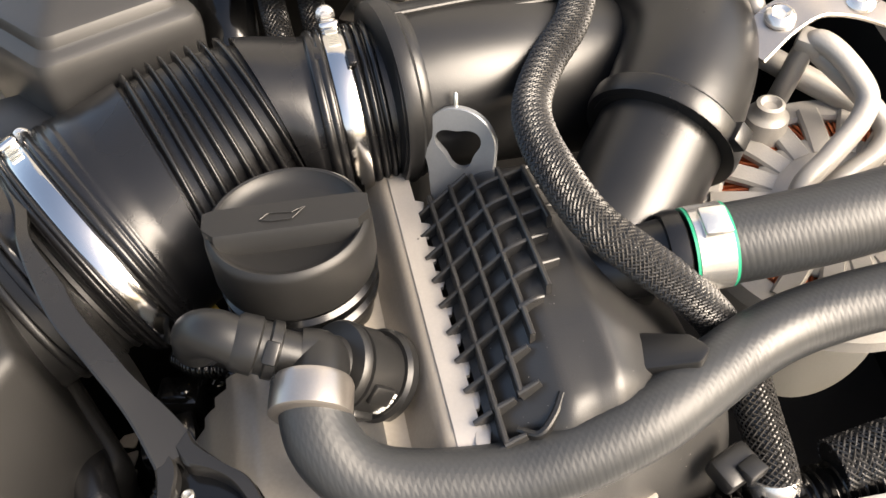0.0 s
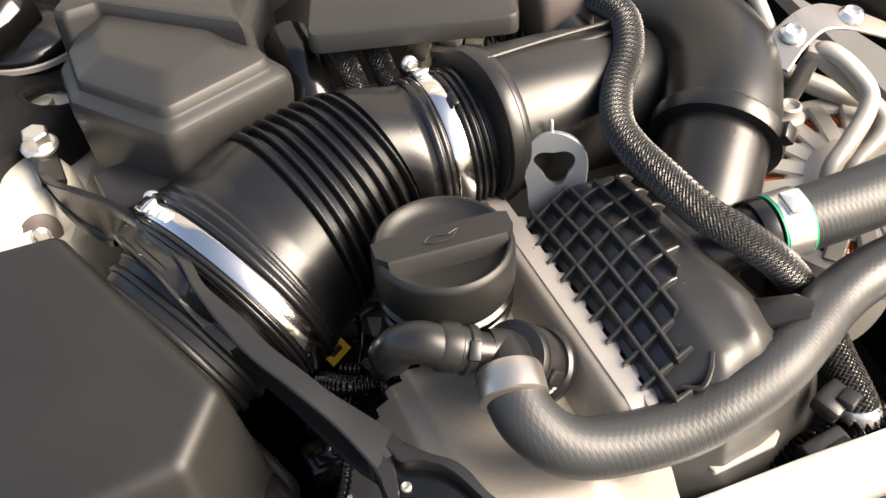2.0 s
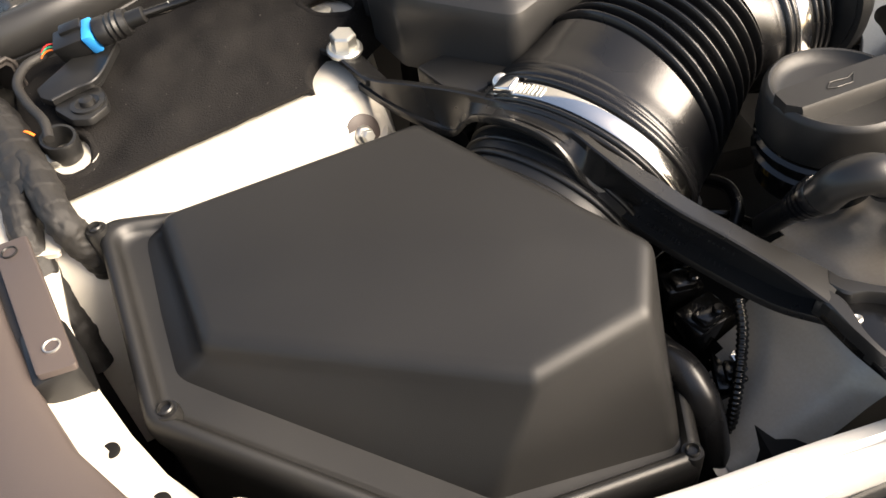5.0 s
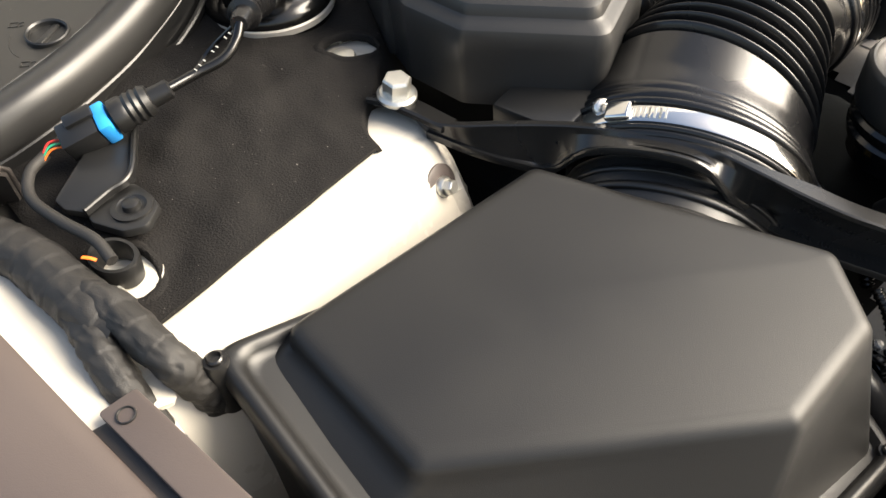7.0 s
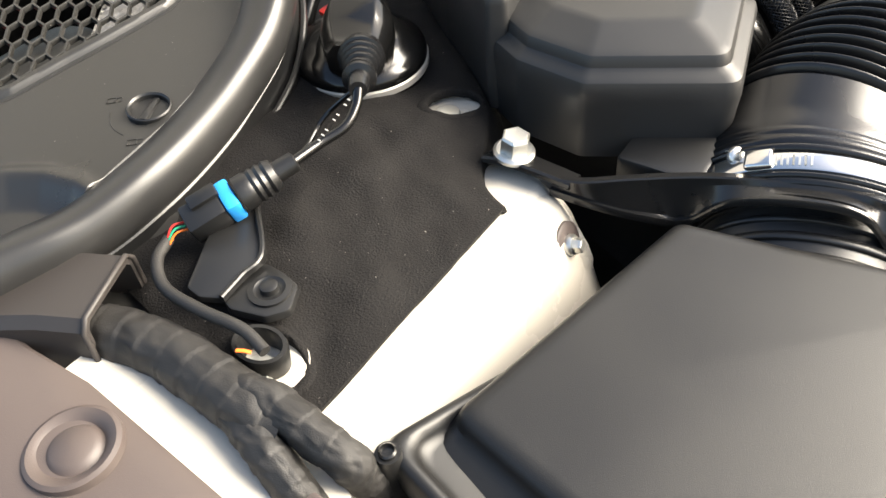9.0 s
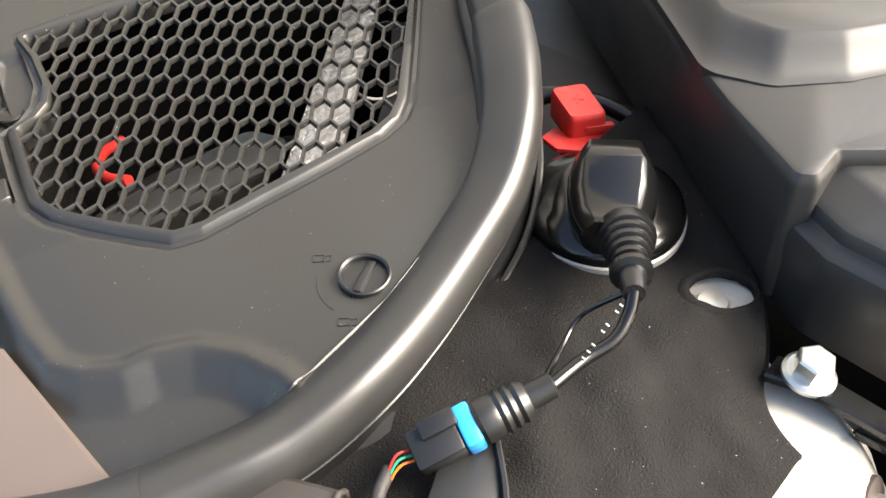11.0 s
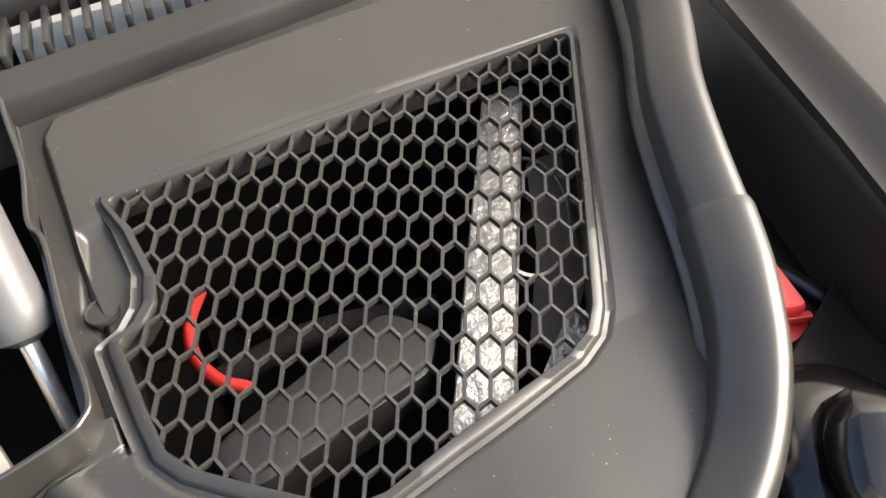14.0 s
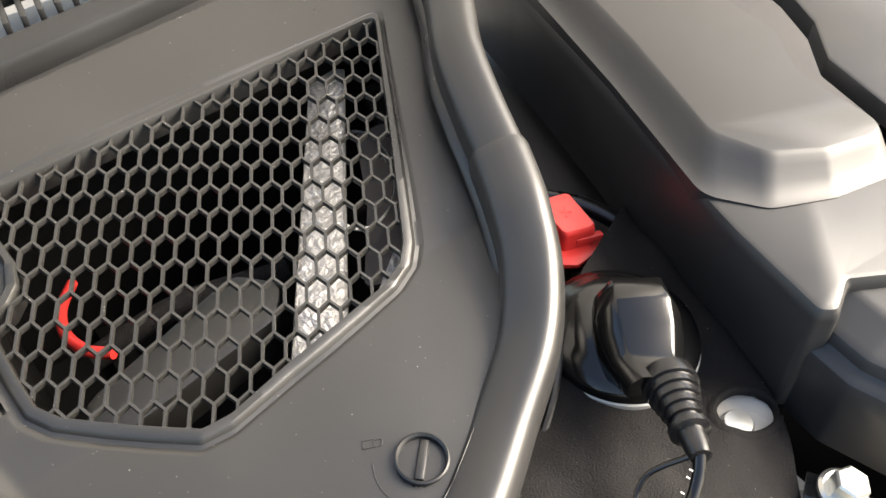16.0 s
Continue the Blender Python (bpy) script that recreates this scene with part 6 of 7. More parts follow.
bm = mesh()
strip(bm, [(-0.5195, 0.410, 0.9005), (-0.5165, 0.408, 0.9000), (-0.5140, 0.4065, 0.8985)], 0.0022, 0.0006, (0.2, 0.1, 1), 3)
part("label_strip", bm, ORANGE, trunk, "small orange tape mark")
ob = thing("harness_box", "black plastic channel where the harness enters", "car trim", (-0.58, 0.5, 0.88))
prof = [(-0.026, -0.028), (-0.026, 0.010), (-0.022, 0.015), (0.020, 0.017), (0.025, 0.012), (0.027, -0.022), (0.024, -0.022), (0.021, 0.010), (0.018, 0.013), (-0.020, 0.011), (-0.0225, 0.008), (-0.0225, -0.028)]
path = [V((-0.557, 0.479, 0.889)), V((-0.576, 0.496, 0.889)), V((-0.600, 0.516, 0.886))]
d = (path[1] - path[0]).normalized()
sd = d.cross(V((0, 0, 1))).normalized()
bm = mesh()
loft(bm, [[p + sd * a * -1 + V((0, 0, b)) for a, b in prof] for p in path])
part("channel", bm, UMBER, ob, "", 30)
bm = mesh()
rim = [path[0] + sd * a * -1 + V((0, 0, b)) for a, b in prof[:6]]
tube(bm, rim, 0.0016, 8, 0)
part("mouth_bead", bm, UMBER, ob, "", 50)

# black clip bracket on the felt
ob = thing("cable_bracket", "black plastic cable bracket fixed to the felt cover", "bracket", (-0.5, 0.455, 0.88))
bm = mesh()
slab(bm, [(-0.470, 0.500), (-0.495, 0.500), (-0.524, 0.468), (-0.521, 0.460), (-0.511, 0.453), (-0.483, 0.466)], lambda x, y: 0.889 + 0.20 * max(0, (y - 0.452) - (x + 0.50) * 0.2), 0.004, 0.003, 0.0012)
part("plate", bm, BLACK, ob)
bm = mesh()
slab(bm, [(-0.512, 0.4535), (-0.511, 0.446), (-0.499, 0.431), (-0.487, 0.428), (-0.477, 0.440), (-0.479, 0.452), (-0.4845, 0.4665)], 0.8885, 0.005, 0.005, 0.0012)
part("foot", bm, BLACK, ob)
bm = mesh()
strip(bm, [(-0.512, 0.4525, 0.8905), (-0.498, 0.4595, 0.8915), (-0.484, 0.4665, 0.8925), (-0.472, 0.499, 0.8965)], 0.003, 0.005, (0, 0, 1))
part("stiffener", bm, BLACK, ob)
bm = mesh()
lathe(bm, (-0.490, 0.445, 0.8885), (0, 0, 1), ((0, 0.011), (0.0015, 0.011), (0.002, 0.008), (0.001, 0.0065), (0.001, 0.005), (0.004, 0.0045), (0.0045, 0.0035), (0.0045, 0)), 30)
part("stud", bm, BLACK, ob)
bm = mesh()
lathe(bm, (-0.5075, 0.4200, 0.872), (0, 0, 1), ((0, 0.0100), (0.012, 0.0112), (0.0138, 0.0108), (0.0138, 0.0090), (0.012, 0.0086), (0.001, 0.0080)), 32, False, False, 1.35, (0.9, 0.45, 0))
solo("loop_clip", bm, BLACK, "black plastic loop clip in the white cut-out", "clip")

# ---- gas strut and hinge well ----
ob = thing("gas_strut", "silver bonnet gas strut with a grey sleeve", "gas strut", (-0.668, 0.74, 0.84))
S0, S1, S2, S3 = V((-0.664, 0.738, 0.850)), V((-0.671, 0.798, 0.938)), V((-0.676, 0.842, 1.002)), V((-0.690, 0.96, 1.175))
bm = mesh()
lathe(bm, S0, S1 - S0, ((0, 0.0045), ((S1 - S0).length + 0.01, 0.0045)), 24)
part("rod", bm, STEEL, ob, "bright steel rod")
bm = mesh()
lathe(bm, S1, S2 - S1, ((-0.004, 0.006), (-0.003, 0.0075), (0, 0.0130), (0.004, 0.0145), (0.012, 0.0150), ((S2 - S1).length, 0.0148), ((S2 - S1).length + 0.001, 0.013)), 36)
part("sleeve", bm, material("grey_sleeve", (0.075, 0.076, 0.08), 0.38, 0.2, grain=900, bump=0.05), ob, "matt grey end sleeve")
bm = mesh()
lathe(bm, S2 - (S3 - S2).normalized() * 0.004, S3 - S2, ((0, 0.0118), ((S3 - S2).length, 0.0118)), 36)
tubep = part("tube", bm, STEEL, ob, "polished steel cylinder")
t = (S3 - S2).normalized()
sd = V((0.75, -0.6, 0))
sd = (sd - t * sd.dot(t)).normalized()
u = t.cross(sd)
bm = mesh()
for row in range(3):
    for k in range(16):
        if (k * 7 + row * 3) % 6 == 5:
            continue
        a = radians(10 - 22 * row)
        d = math.cos(a) * sd + math.sin(a) * u
        box(bm, S2 + t * (0.018 + 0.0042 * k) + d * 0.0119, (0.0030, 0.0030, 0.0005), Matrix((t, d.cross(t), d)).transposed())
part("print", bm, material("blue_print", (0.05, 0.25, 0.42), 0.5, bump=0.0), tubep, "rows of blue printed marks")

ob = thing("hinge_well", "dark bonnet hinge well with a thin raised lip", "car trim", (-0.68, 0.82, 0.8))
bm = mesh()
strip(bm, [(-0.648, 0.960, 0.962), (-0.652, 0.920, 0.952), (-0.651, 0.880, 0.944), (-0.655, 0.845, 0.938), (-0.651, 0.828, 0.936), (-0.652, 0.780, 0.928), (-0.6505, 0.750, 0.924), (-0.6535, 0.737, 0.922), (-0.668, 0.7295, 0.920), (-0.72, 0.721, 0.914), (-0.79, 0.711, 0.908)], 0.0025, 0.05, (0, 0, 1), 6)
part("lip", bm, GREY, ob)
# added near-black floor and walls hide the white skin, as the well's shade
bm = mesh()
box(bm, (-0.70, 0.84, 0.80), (0.12, 0.26, 0.01))
part("floor", bm, DARK, ob)
for at, size in (((-0.745, 0.84, 0.87), (0.01, 0.30, 0.16)), ((-0.70, 0.985, 0.88), (0.12, 0.01, 0.18))):
    bm = mesh()
    box(bm, at, size)
    part("wall", bm, DARK, ob)
bm = mesh()
strip(bm, [(-0.722, 0.860, 0.925), (-0.708, 0.80, 0.918), (-0.690, 0.735, 0.912)], 0.006, 0.03, (0, 0, 1))
part("rail", bm, ALU, ob, "pale metal hinge rail")
bm = mesh()
lathe(bm, (-0.712, 0.812, 0.915), (0.9, -0.2, 0.3), ((0, 0.013), (0.004, 0.013), (0.005, 0.009), (0.014, 0.008), (0.015, 0.006)), 20)
lathe(bm, (-0.716, 0.850, 0.93), (0.7, -0.2, 0.6), ((0, 0.014), (0.006, 0.014), (0.008, 0.010), (0.012, 0.009)), 20)
part("hinge_bolt", bm, CAST, ob)

# ---- rear ledge with slots ----
ob = thing("wiper_ledge", "black plastic ledge below the windscreen with a slotted vent", "car trim", (-0.45, 1.0, 0.95))
bm = mesh()
prof = [(0.9215, -0.03), (0.9225, 0.004), (0.924, 0.008), (0.927, 0.0095), (0.942, 0.013), (0.9445, 0.012), (0.946, 0.004), (0.946, -0.03)]
loft(bm, [[V((x, y + 0.075 * (x + 0.65), 0.970 + 0.062 * (x + 0.65) + z)) for y, z in prof] for x in (-0.72, -0.6, -0.45, -0.3, -0.15, 0.0)], False, False, False)
part("ledge", bm, BLACK, ob, "", 30)
for k in range(34):
    bm = mesh()
    x = -0.72 + 0.0112 * k
    box(bm, (x, 0.966 + 0.075 * (x + 0.65), 0.984 + 0.062 * (x + 0.65)), (0.004, 0.042, 0.010), Matrix.Rotation(radians(-6), 3, "Z"), 0.001)
    part("slat", bm, BLACK, ob)
bm = mesh()
box(bm, (-0.50, 0.985, 0.966), (0.46, 0.075, 0.004), Matrix.Rotation(radians(-3.5), 3, "Y"))
part("vent_floor", bm, CAST, ob, "pale surface seen through the vent")
bm = mesh()
box(bm, (-0.42, 1.012, 1.004), (0.60, 0.05, 0.02), Matrix.Rotation(radians(-3.5), 3, "Y"), 0.004)
part("rear_bar", bm, BLACK, ob)


# ---- right side of the engine ----
def alternator():
    ob = thing("alternator", "cast aluminium alternator with copper windings behind slots", "engine part", (0.22, 0.36, 0.72))
    bm = mesh()
    lathe(bm, (0.225, 0.375, 0.76), (-0.1, -0.25, 1), ((0, 0.045), (0.045, 0.060), (0.07, 0.079), (0.078, 0.076), (0.082, 0.070)), 48, True, False)
    part("case", bm, CAST, ob)
    ax = V((-0.1, -0.25, 1)).normalized()
    c = V((0.225, 0.375, 0.76)) + ax * 0.082
    bm = mesh()
    lathe(bm, c - ax * 0.004, ax, ((0, 0.034), (0.003, 0.044), (0.006, 0.058), (0.0, 0.068)), 64, False, False)
    wind = part("windings", bm, COPPER, ob, "copper wire windings")
    bm = mesh()
    for k in range(120):
        a = 2 * math.pi * k / 120
        s = ax.orthogonal().normalized()
        u2 = ax.cross(s)
        d0 = math.cos(a) * s + math.sin(a) * u2
        d1 = math.cos(a + 0.12) * s + math.sin(a + 0.12) * u2
        tube(bm, [c + d0 * 0.036 + ax * 0.001, c + d0.lerp(d1, 0.5) * 0.05 + ax * 0.004, c + d1 * 0.066], 0.0011, 5, 2)
    tagged(part("wire_winding", bm, COPPER, wind), kind="stuff")
    s = ax.orthogonal().normalized()
    u2 = ax.cross(s)
    bm = mesh()
    lathe(bm, c, ax, ((-0.01, 0.0), (0.007, 0.0001), (0.009, 0.020), (0.008, 0.044), (0.006, 0.047), (-0.004, 0.048)), 48, False, False)
    part("hub", bm, CAST, ob)
    bm = mesh()
    lathe(bm, c, ax, ((-0.004, 0.061), (0.004, 0.061), (0.006, 0.063), (0.006, 0.074), (0.0, 0.079)), 64, False, False)
    part("ring", bm, CAST, ob)
    for k in range(18):
        a = 2 * math.pi * (k + 0.3) / 18
        d0 = math.cos(a) * s + math.sin(a) * u2
        bm = mesh()
        strip(bm, [c + d0 * 0.035 + ax * 0.006, c + d0 * 0.05 + ax * 0.0065, c + d0 * 0.067 + ax * 0.005], 0.0125, 0.006, ax, 3)
        part("spoke", bm, CAST, ob)
    bm = mesh()
    lathe(bm, (0.187, 0.410, 0.845), (0, -0.1, 1), ((0, 0.014), (0.022, 0.012), (0.024, 0.010), (0.026, 0.0085), (0.030, 0.008), (0.031, 0.006), (0.028, 0.004), (0.028, 0.0)), 28)
    part("boss", bm, CAST, ob, "threaded boss with a socket screw")
    return ob


alternator()
ob = thing("coolant_line", "bare aluminium coolant pipes bent round each other", "pipe", (0.2, 0.38, 0.8))
bm = mesh()
tube(bm, [(0.199, 0.432, 0.855), (0.201, 0.428, 0.875), (0.204, 0.424, 0.898), (0.209, 0.419, 0.907), (0.220, 0.407, 0.902), (0.231, 0.394, 0.889), (0.226, 0.382, 0.880), (0.208, 0.366, 0.868), (0.193, 0.354, 0.857), (0.188, 0.338, 0.835), (0.186, 0.325, 0.805), (0.18, 0.31, 0.77)], 0.0062, 20, 8)
part("pipe", bm, CAST, ob)
bm = mesh()
tube(bm, [(0.205, 0.425, 0.903), (0.235, 0.405, 0.880), (0.246, 0.390, 0.868), (0.238, 0.376, 0.862), (0.215, 0.362, 0.853), (0.205, 0.352, 0.840)], 0.0060, 20, 8)
part("pipe", bm, CAST, ob)
bm = mesh()
tube(bm, [(0.190, 0.452, 0.880), (0.215, 0.435, 0.872), (0.250, 0.412, 0.862)], 0.0075, 20, 6)
part("pipe", bm, CAST, ob)
bm = mesh()
box(bm, (0.206, 0.4225, 0.9045), (0.016, 0.014, 0.010), turn_to((0, -0.3, 1), (0.8, -0.5, 0)), 0.003)
part("block", bm, CAST, ob)
bm = mesh()
tube(bm, [(0.165, 0.52, 0.955), (0.172, 0.47, 0.935), (0.183, 0.44, 0.905)], 0.0055, 18, 6)
part("dipstick_tube", bm, CAST, ob, "pale straight tube")
bm = mesh()
strip(bm, [(0.168, 0.412, 0.906), (0.187, 0.427, 0.9155), (0.208, 0.437, 0.921), (0.232, 0.438, 0.917), (0.268, 0.430, 0.905)], lambda s: 0.024 - 0.012 * max(0, s - 0.6) / 0.4, 0.003, (-0.1, -0.3, 1))
ob = thing("pipe_bracket", "bent zinc-plated steel bracket with two pan-head screws", "bracket", (0.21, 0.43, 0.9))
part("plate", bm, CRIMP, ob)
for x, y, z in ((0.187, 0.427, 0.917), (0.233, 0.438, 0.919)):
    bm = mesh()
    lathe(bm, (x, y, z), (-0.1, -0.3, 1), ((0, 0.0085), (0.002, 0.0085), (0.004, 0.007), (0.005, 0.005), (0.0035, 0.003), (0.0035, 0)), 26)
    part("screw", bm, STEEL, ob)
bm = mesh()
tube(bm, [(0.20, 0.60, 0.955), (0.27, 0.52, 0.935), (0.34, 0.455, 0.90), (0.42, 0.40, 0.86)], 0.05, 40, 8)
solo("air_intake_pipe", bm, BLACK, "wide satin black plastic air pipe behind the alternator", "air duct")

# belt with printed signs
ob = thing("drive_belt", "black ribbed drive belt with green printing on a pulley", "belt", (0.2, 0.33, 0.74))
bm = mesh()
lathe(bm, (0.205, 0.335, 0.775), (0.25, -0.9, 0.3), ((-0.014, 0.040), (-0.014, 0.043), (0.014, 0.043), (0.014, 0.040)), 48, False, False)
part("belt", bm, RUBBER, ob)
bm = mesh()
lathe(bm, (0.205, 0.335, 0.775), (0.25, -0.9, 0.3), ((-0.016, 0.039), (-0.016, 0.0402), (0.017, 0.0402), (0.018, 0.044), (0.020, 0.044), (0.020, 0.03)), 48)
part("pulley", bm, ZINC, ob)
ax = V((0.25, -0.9, 0.3)).normalized()
for row in range(3):
    for col in range(3):
        cu = bpy.data.curves.new("belt_text", "FONT")
        cu.body, cu.size, cu.extrude = "7 PK 1624", 0.0072, 0.0002
        tx = bpy.data.objects.new("belt_text", cu)
        scene.collection.objects.link(tx)
        me = bpy.data.meshes.new_from_object(tx)
        bpy.data.objects.remove(tx)
        me.materials.append(GREEN)
        o = new("printing", me)
        a = radians(-28 + 17 * row - 6)
        up = V((0, 0.2, 1)); up = (up - ax * up.dot(ax)).normalized()
        sd = ax.cross(up)
        d = math.cos(a) * up + math.sin(a) * sd
        xdir = -(-math.sin(a) * up + math.cos(a) * sd)
        xdir = xdir if xdir.x > 0 else -xdir
        rot = Matrix((xdir, d.cross(xdir), d)).transposed().to_4x4()
        at = V((0.205, 0.335, 0.775)) + d * 0.0434 + ax * (0.008 - 0.009 * col) - xdir * 0.016
        o.parent = ob
        o.matrix_local = Matrix.Translation(at - ORIGIN[ob]) @ rot
        if row == 0:
            break

# lower lines on the right
braided("braided_hose", [(0.148, 0.262, 0.826), (0.153, 0.244, 0.812), (0.158, 0.226, 0.800), (0.160, 0.215, 0.792)], 0.010, "short coolant hose in a woven sleeve", 18)
ob = thing("corrugated_pipe", "black corrugated plastic pipe low on the engine front", "pipe", (0.2, 0.22, 0.76))
bm = mesh()
tube(bm, [(0.10, 0.198, 0.772), (0.14, 0.205, 0.780), (0.18, 0.215, 0.786), (0.24, 0.232, 0.790), (0.33, 0.25, 0.79)], lambda d, t: 0.0125 + 0.0018 * math.sin(d * 1400), 24, 10, 0.0007)
part("pipe", bm, GLOSS, ob, "", 70)
bm = mesh()
lathe(bm, (0.158, 0.220, 0.796), (0.1, -0.4, -0.7), ((0, 0.0115), (0.004, 0.0125), (0.010, 0.0125), (0.012, 0.011)), 28)
part("ferrule", bm, STEEL, ob)
braided("braided_line", [(0.185, 0.222, 0.800), (0.22, 0.232, 0.806), (0.27, 0.245, 0.81), (0.33, 0.26, 0.81)], 0.012, "braided line running out beside the radiator", 20)
for (x, y, z), sz, rz in (((0.135, 0.215, 0.812), (0.022, 0.016, 0.012), 35), ((0.128, 0.196, 0.79), (0.03, 0.02, 0.016), 20), ((0.112, 0.183, 0.775), (0.02, 0.02, 0.02), 50), ((0.16, 0.19, 0.76), (0.04, 0.025, 0.02), 10)):
    bm = mesh()
    box(bm, (x, y, z), sz, Matrix.Rotation(radians(rz), 3, "Z") @ Matrix.Rotation(radians(12), 3, "X"), 0.003)
    box(bm, (x + 0.006, y - 0.004, z + sz[2] * 0.45), (sz[0] * 0.5, sz[1] * 0.6, 0.006), Matrix.Rotation(radians(rz), 3, "Z"), 0.0012)
    solo("plug_connector", bm, BLACK, "small black plastic plug connector low on the engine", "connector", group="plug connectors")
ob = thing("shield_end", "torn-edged aluminium end of the heat shield", "engine part", (0.085, 0.19, 0.79))
bm = mesh()
slab(bm, [(0.050, 0.190), (0.054, 0.183), (0.094, 0.196), (0.100, 0.203), (0.095, 0.210)], lambda x, y: 0.812 - 0.1 * (x - 0.07), 0.003, 0.002, 0.0008)
plate = part("plate", bm, ALU, ob)
for k in range(4):
    bm = mesh()
    x = 0.083 + 0.006 * k
    slab(bm, [(x - 0.004, 0.2035 + 0.002 * k), (x, 0.205 + 0.002 * k), (x - 0.002, 0.213 + 0.001 * k), (x - 0.006, 0.211 + 0.001 * k)], 0.8122, 0.003, 0.001, 0.0004, 2)
    part("tooth", bm, ALU, plate)

# ---- behind the intake pipe ----
ob = thing("ignition_connector", "light grey-brown plastic ignition coil connectors", "connector", (-0.02, 0.53, 0.85))
TAN = material("grey_tan_plastic", (0.16, 0.145, 0.125), 0.5, grain=1200, bump=0.1)
for (x, y, z), sz, rz in (((-0.052, 0.520, 0.882), (0.018, 0.040, 0.016), -28), ((-0.030, 0.525, 0.886), (0.024, 0.030, 0.014), -24), ((-0.006, 0.530, 0.888), (0.014, 0.034, 0.016), -20), ((-0.020, 0.500, 0.882), (0.018, 0.016, 0.012), -24), ((-0.004, 0.492, 0.880), (0.026, 0.018, 0.010), -20)):
    bm = mesh()
    box(bm, (x, y, z), sz, Matrix.Rotation(radians(rz), 3, "Z") @ Matrix.Rotation(radians(20), 3, "X"), 0.002)
    box(bm, (x, y - sz[1] * 0.3, z + sz[2] * 0.45), (sz[0] * 0.6, sz[1] * 0.25, 0.005), Matrix.Rotation(radians(rz), 3, "Z"), 0.001)
    part("housing", bm, TAN, ob)
bm = mesh()
lathe(bm, (0.016, 0.520, 0.880), (0.1, -0.4, 1), ((0, 0.018), (0.006, 0.018), (0.008, 0.015), (0.009, 0.008), (0.006, 0.006), (0.006, 0)), 28)
part("cap", bm, TAN, ob)
ob = thing("breather_box", "black plastic breather box with an angled hose stub", "engine part", (0.045, 0.5, 0.88))
bm = mesh()
box(bm, (0.046, 0.502, 0.915), (0.042, 0.05, 0.040), Matrix.Rotation(radians(8), 3, "Z") @ Matrix.Rotation(radians(-14), 3, "X"), 0.008, 3)
part("box", bm, BROWN, ob)
bm = mesh()
tube(bm, [(0.048, 0.478, 0.910), (0.056, 0.466, 0.905), (0.068, 0.456, 0.892)], 0.0145, 28, 6)
part("stub", bm, BLACK, ob)
for pts in ([(-0.115, 0.52, 0.90), (-0.105, 0.485, 0.895), (-0.098, 0.465, 0.872), (-0.095, 0.45, 0.84)], [(-0.09, 0.53, 0.90), (-0.082, 0.492, 0.893), (-0.074, 0.470, 0.868), (-0.07, 0.455, 0.84)]):
    braided("ignition_lead", pts, 0.008, "woven black ignition lead going down behind the duct", 16)
bm = mesh()
tube(bm, [(-0.148, 0.53, 0.90), (-0.138, 0.497, 0.892), (-0.132, 0.475, 0.872), (-0.13, 0.455, 0.84)], 0.018, 28, 8)
solo("vacuum_pipe", bm, GLOSS, "shiny black curved pipe behind the intake duct", "pipe")

ob = thing("control_unit", "black plastic control unit under the engine cover", "control unit", (-0.245, 0.415, 0.83))
bm = mesh()
rotm = Matrix.Rotation(radians(24), 3, "Z")
box(bm, (-0.232, 0.425, 0.862), (0.085, 0.05, 0.03), rotm, 0.003)
part("case", bm, BLACK, ob)
for k in range(3):
    bm = mesh()
    box(bm, V((-0.232, 0.425, 0.862)) + rotm @ V((-0.02 + 0.022 * k, -0.027, 0.004)), (0.016, 0.008, 0.018), rotm, 0.002)
    part("plug", bm, BLACK, ob)

# colour carries the deep shade under the covers
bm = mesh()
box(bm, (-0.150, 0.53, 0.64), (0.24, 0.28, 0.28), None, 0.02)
solo("engine_block", bm, DARK, "engine block deep below the covers, near-black for shade", "engine part")
# things in the gap between filter housing and valve cover
ob = thing("warning_label", "yellow warning label with a black triangle sign on the duct", "label", (-0.143, 0.333, 0.785))
fr = turn_to((0.35, -0.70, 0.62), AX_A)
bm = mesh()
box(bm, (-0.1430, 0.3330, 0.7850), (0.017, 0.024, 0.0010), fr)
part("label", bm, YELLOW, ob)
bm = mesh()
tri = [fr @ V((0.0048 * math.cos(radians(a)), 0.0048 * math.sin(radians(a)), 0.0008)) + V((-0.1430, 0.3330, 0.7850)) + fr @ V((0, 0.003, 0)) for a in (90, 210, 330)]
for a, b in zip(tri, tri[1:] + tri[:1]):
    strip(bm, [a, a.lerp(b, 0.5), b], 0.0014, 0.0006, fr @ V((0, 0, 1)), 1)
box(bm, V((-0.1430, 0.3330, 0.7850)) + fr @ V((0, -0.006, 0.0007)), (0.009, 0.0035, 0.0005), fr)
part("triangle_sign", bm, BLACK, ob)
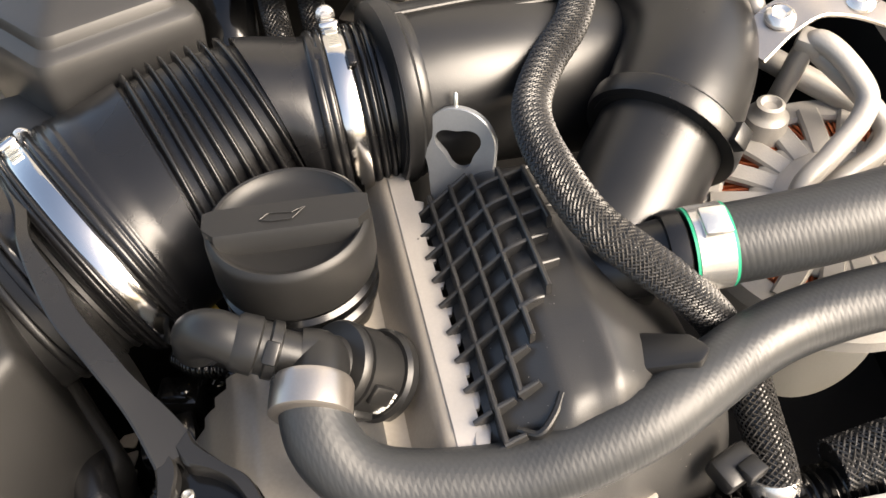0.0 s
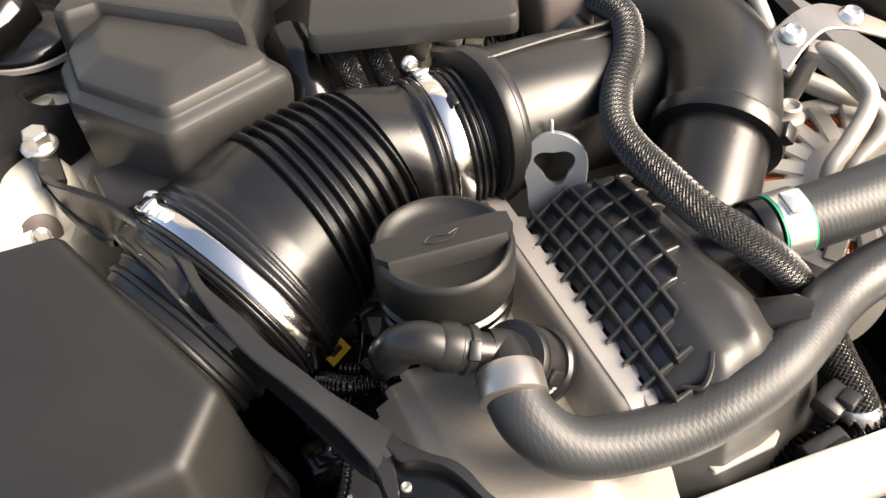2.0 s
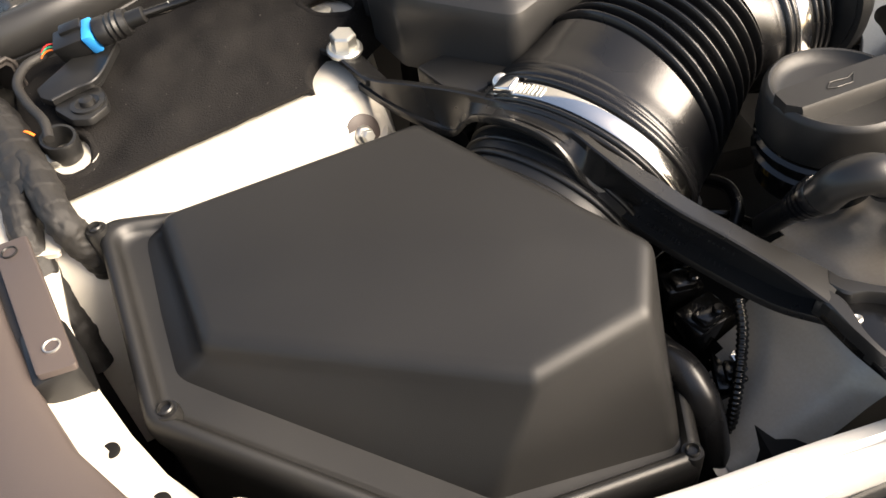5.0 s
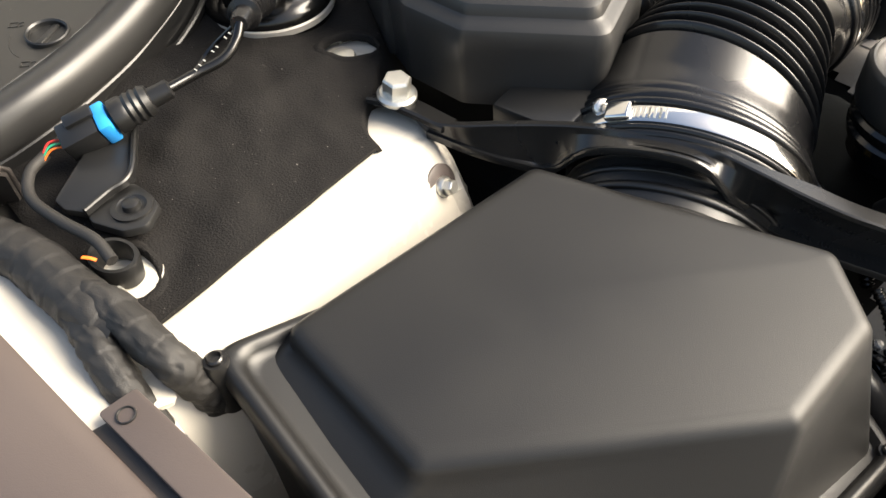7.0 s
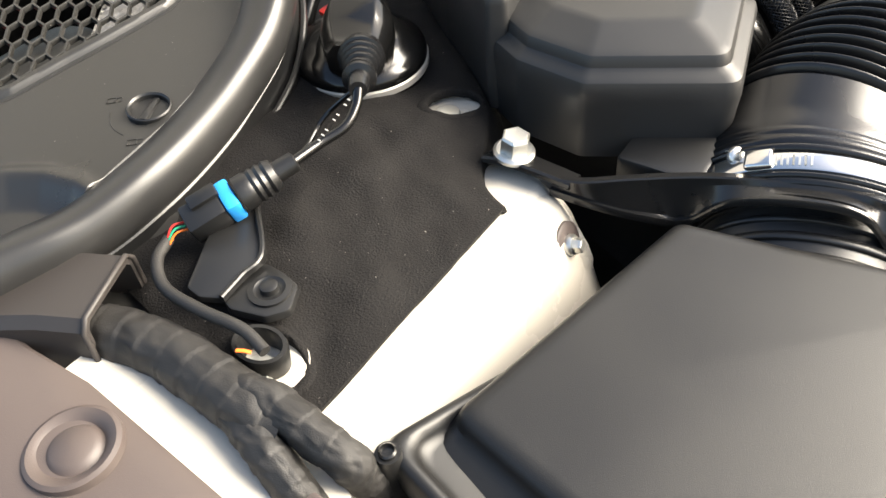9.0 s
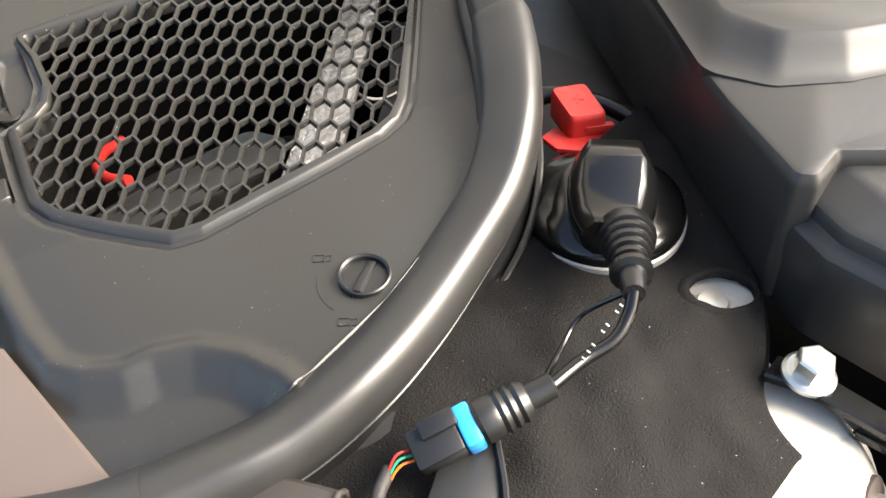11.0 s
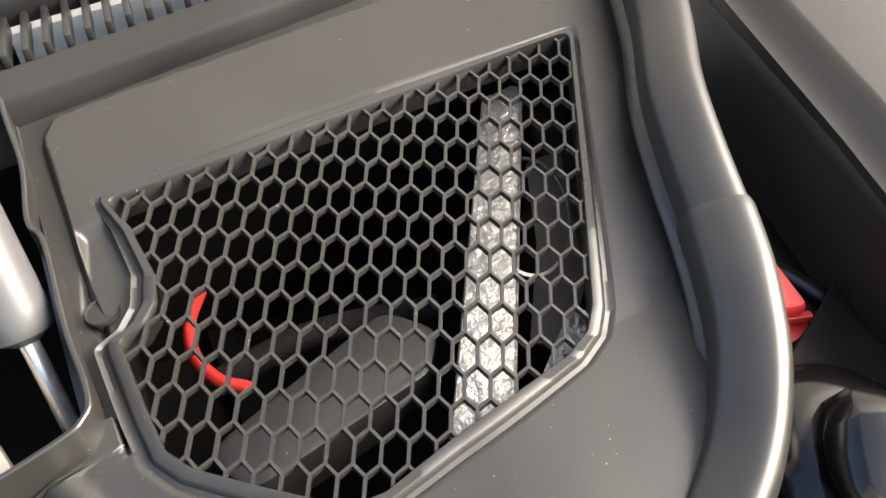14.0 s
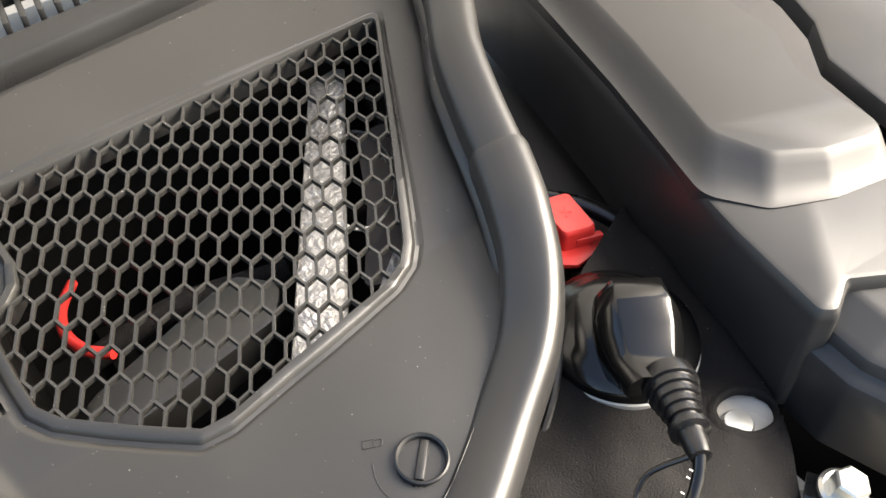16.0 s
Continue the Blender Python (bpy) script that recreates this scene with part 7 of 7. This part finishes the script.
for k, (pts, r) in enumerate((([(-0.1365, 0.3114, 0.785), (-0.1186, 0.3025, 0.790), (-0.1085, 0.291, 0.792), (-0.1053, 0.2767, 0.785), (-0.108, 0.262, 0.768)], 0.0042), ([(-0.12, 0.30, 0.80), (-0.11, 0.275, 0.808), (-0.105, 0.25, 0.80), (-0.112, 0.225, 0.785), (-0.125, 0.21, 0.75)], 0.0045), ([(-0.15, 0.30, 0.79), (-0.13, 0.285, 0.80), (-0.105, 0.285, 0.80)], 0.006), ([(-0.135, 0.245, 0.800), (-0.139, 0.228, 0.790), (-0.150, 0.205, 0.765), (-0.16, 0.185, 0.70)], 0.0034))):
    bm = mesh()
    tube(bm, pts, lambda d, t, r=r: r * (1 + 0.12 * math.sin(d * 1900)), 16, 10, 0.0006)
    solo("corrugated_conduit", bm, GLOSS, "thin black corrugated wiring conduit beside the engine", "cable", group="wiring conduits", sharp=70)
bm = mesh()
tube(bm, [(-0.205, 0.262, 0.76), (-0.186, 0.238, 0.778), (-0.174, 0.216, 0.776), (-0.168, 0.198, 0.752), (-0.166, 0.18, 0.70), (-0.165, 0.17, 0.62)], 0.0105, 28, 12, 0.0012)
solo("vent_hose", bm, RUBBER, "thick black rubber hose beside the filter housing", "hose")
bm = mesh()
tube(bm, [(-0.1262, 0.3517, 0.785), (-0.1088, 0.3556, 0.792), (-0.0965, 0.3421, 0.796), (-0.096, 0.3266, 0.796), (-0.1014, 0.313, 0.794), (-0.1112, 0.3033, 0.790), (-0.1259, 0.3091, 0.784)], 0.0044, 18, 10)
solo("vacuum_hose", bm, RUBBER, "thin grey-black rubber hose bent in a loop", "hose")
bm = mesh()
slab(bm, [(-0.1166, 0.3559), (-0.1076, 0.3538), (-0.1092, 0.3449), (-0.1141, 0.3383)], 0.781, 0.004, 0.002, 0.0006)
solo("metal_tab", bm, CAST, "pale metal tab on the cylinder head", "bracket")
for k, pts in enumerate(([(-0.135, 0.345, 0.775), (-0.118, 0.330, 0.788), (-0.100, 0.320, 0.788), (-0.080, 0.318, 0.775)], [(-0.140, 0.312, 0.765), (-0.128, 0.312, 0.775), (-0.105, 0.300, 0.783), (-0.085, 0.300, 0.775)], [(-0.128, 0.372, 0.785), (-0.122, 0.345, 0.790), (-0.124, 0.320, 0.785), (-0.135, 0.295, 0.770)])):
    bm = mesh()
    tube(bm, pts, 0.0030 - 0.0005 * k, 12, 8)
    solo("engine_wire", bm, GLOSS, "black wire lying over the cylinder head", "cable", group="engine wires")
for (x, y, z), sz, rz in (((-0.148, 0.255, 0.772), (0.03, 0.024, 0.02), 20), ((-0.142, 0.225, 0.752), (0.022, 0.03, 0.02), -15), ((-0.135, 0.315, 0.752), (0.04, 0.03, 0.02), 30), ((-0.15, 0.285, 0.765), (0.025, 0.02, 0.03), 0)):
    bm = mesh()
    box(bm, (x, y, z), sz, Matrix.Rotation(radians(rz), 3, "Z"), 0.003)
    box(bm, (x, y - 0.004, z + sz[2] * 0.5), (sz[0] * 0.6, sz[1] * 0.5, 0.008), Matrix.Rotation(radians(rz), 3, "Z"), 0.0015)
    lathe(bm, (x + 0.006, y - 0.004, z + sz[2] * 0.5), (0, 0, 1), ((0, 0.004), (0.006, 0.004), (0.007, 0.003)), 12)
    solo("plug_connector", bm, GLOSS, "small black plastic plug connector beside the engine", "connector", group="plug connectors")
for x, y, z in ((-0.140, 0.228, 0.768), (-0.132, 0.205, 0.755)):
    bm = mesh()
    lathe(bm, (x, y, z), (0.2, -0.4, 1), ((0, 0.004), (0.003, 0.004), (0.004, 0.0025)), 6)
    solo("small_nut", bm, STEEL, "small bright nut in the gap beside the engine", "nut")



# ---- open bonnet above, out of view ----
# white is made up: it reflects light onto the upper cowl and seal
LINER = material("white_bonnet_reflector", (0.55, 0.54, 0.52), 0.45, grain=500, bump=0.05, vary=0.04)
ob = thing("bonnet", "unseen open bonnet, its inner face made white as a reflector", "bonnet", (0, 1.15, 1.08))
tagged(ob, "unseen open bonnet, its inner face made white as a reflector", "bonnet", kind="structure")
bm = mesh()
slab(bm, [(-0.80, 0.98), (0.80, 0.98), (0.80, 1.20), (-0.80, 1.20)], lambda x, y: 1.10 + 3.8 * (1.20 - y), 0.03, 0.05, 0.006)
part("reflecting_face", bm, LINER, ob)

# bulkhead between the cowl and the engine; shelf colour holds the gap's shade
ob = thing("bulkhead", "bulkhead behind the engine, umber-dark for the shade of the gap", "car body", (-0.3, 0.8, 0.7))
bm = mesh()
slab(bm, [(-0.40, 0.66), (-0.20, 0.66), (0.30, 0.66), (0.30, 0.99), (-0.30, 0.99), (-0.36, 0.80)], 0.845, 0.01, 0.01, 0.003)
part("shelf", bm, UMBER, ob)
bm = mesh()
tube(bm, [(-0.352, 0.71, 0.855), (-0.318, 0.735, 0.875), (-0.285, 0.705, 0.875), (-0.268, 0.665, 0.865), (-0.262, 0.62, 0.845)], 0.006, 16, 8)
part("battery_cable", bm, RUBBER, ob, "thick black battery cable")
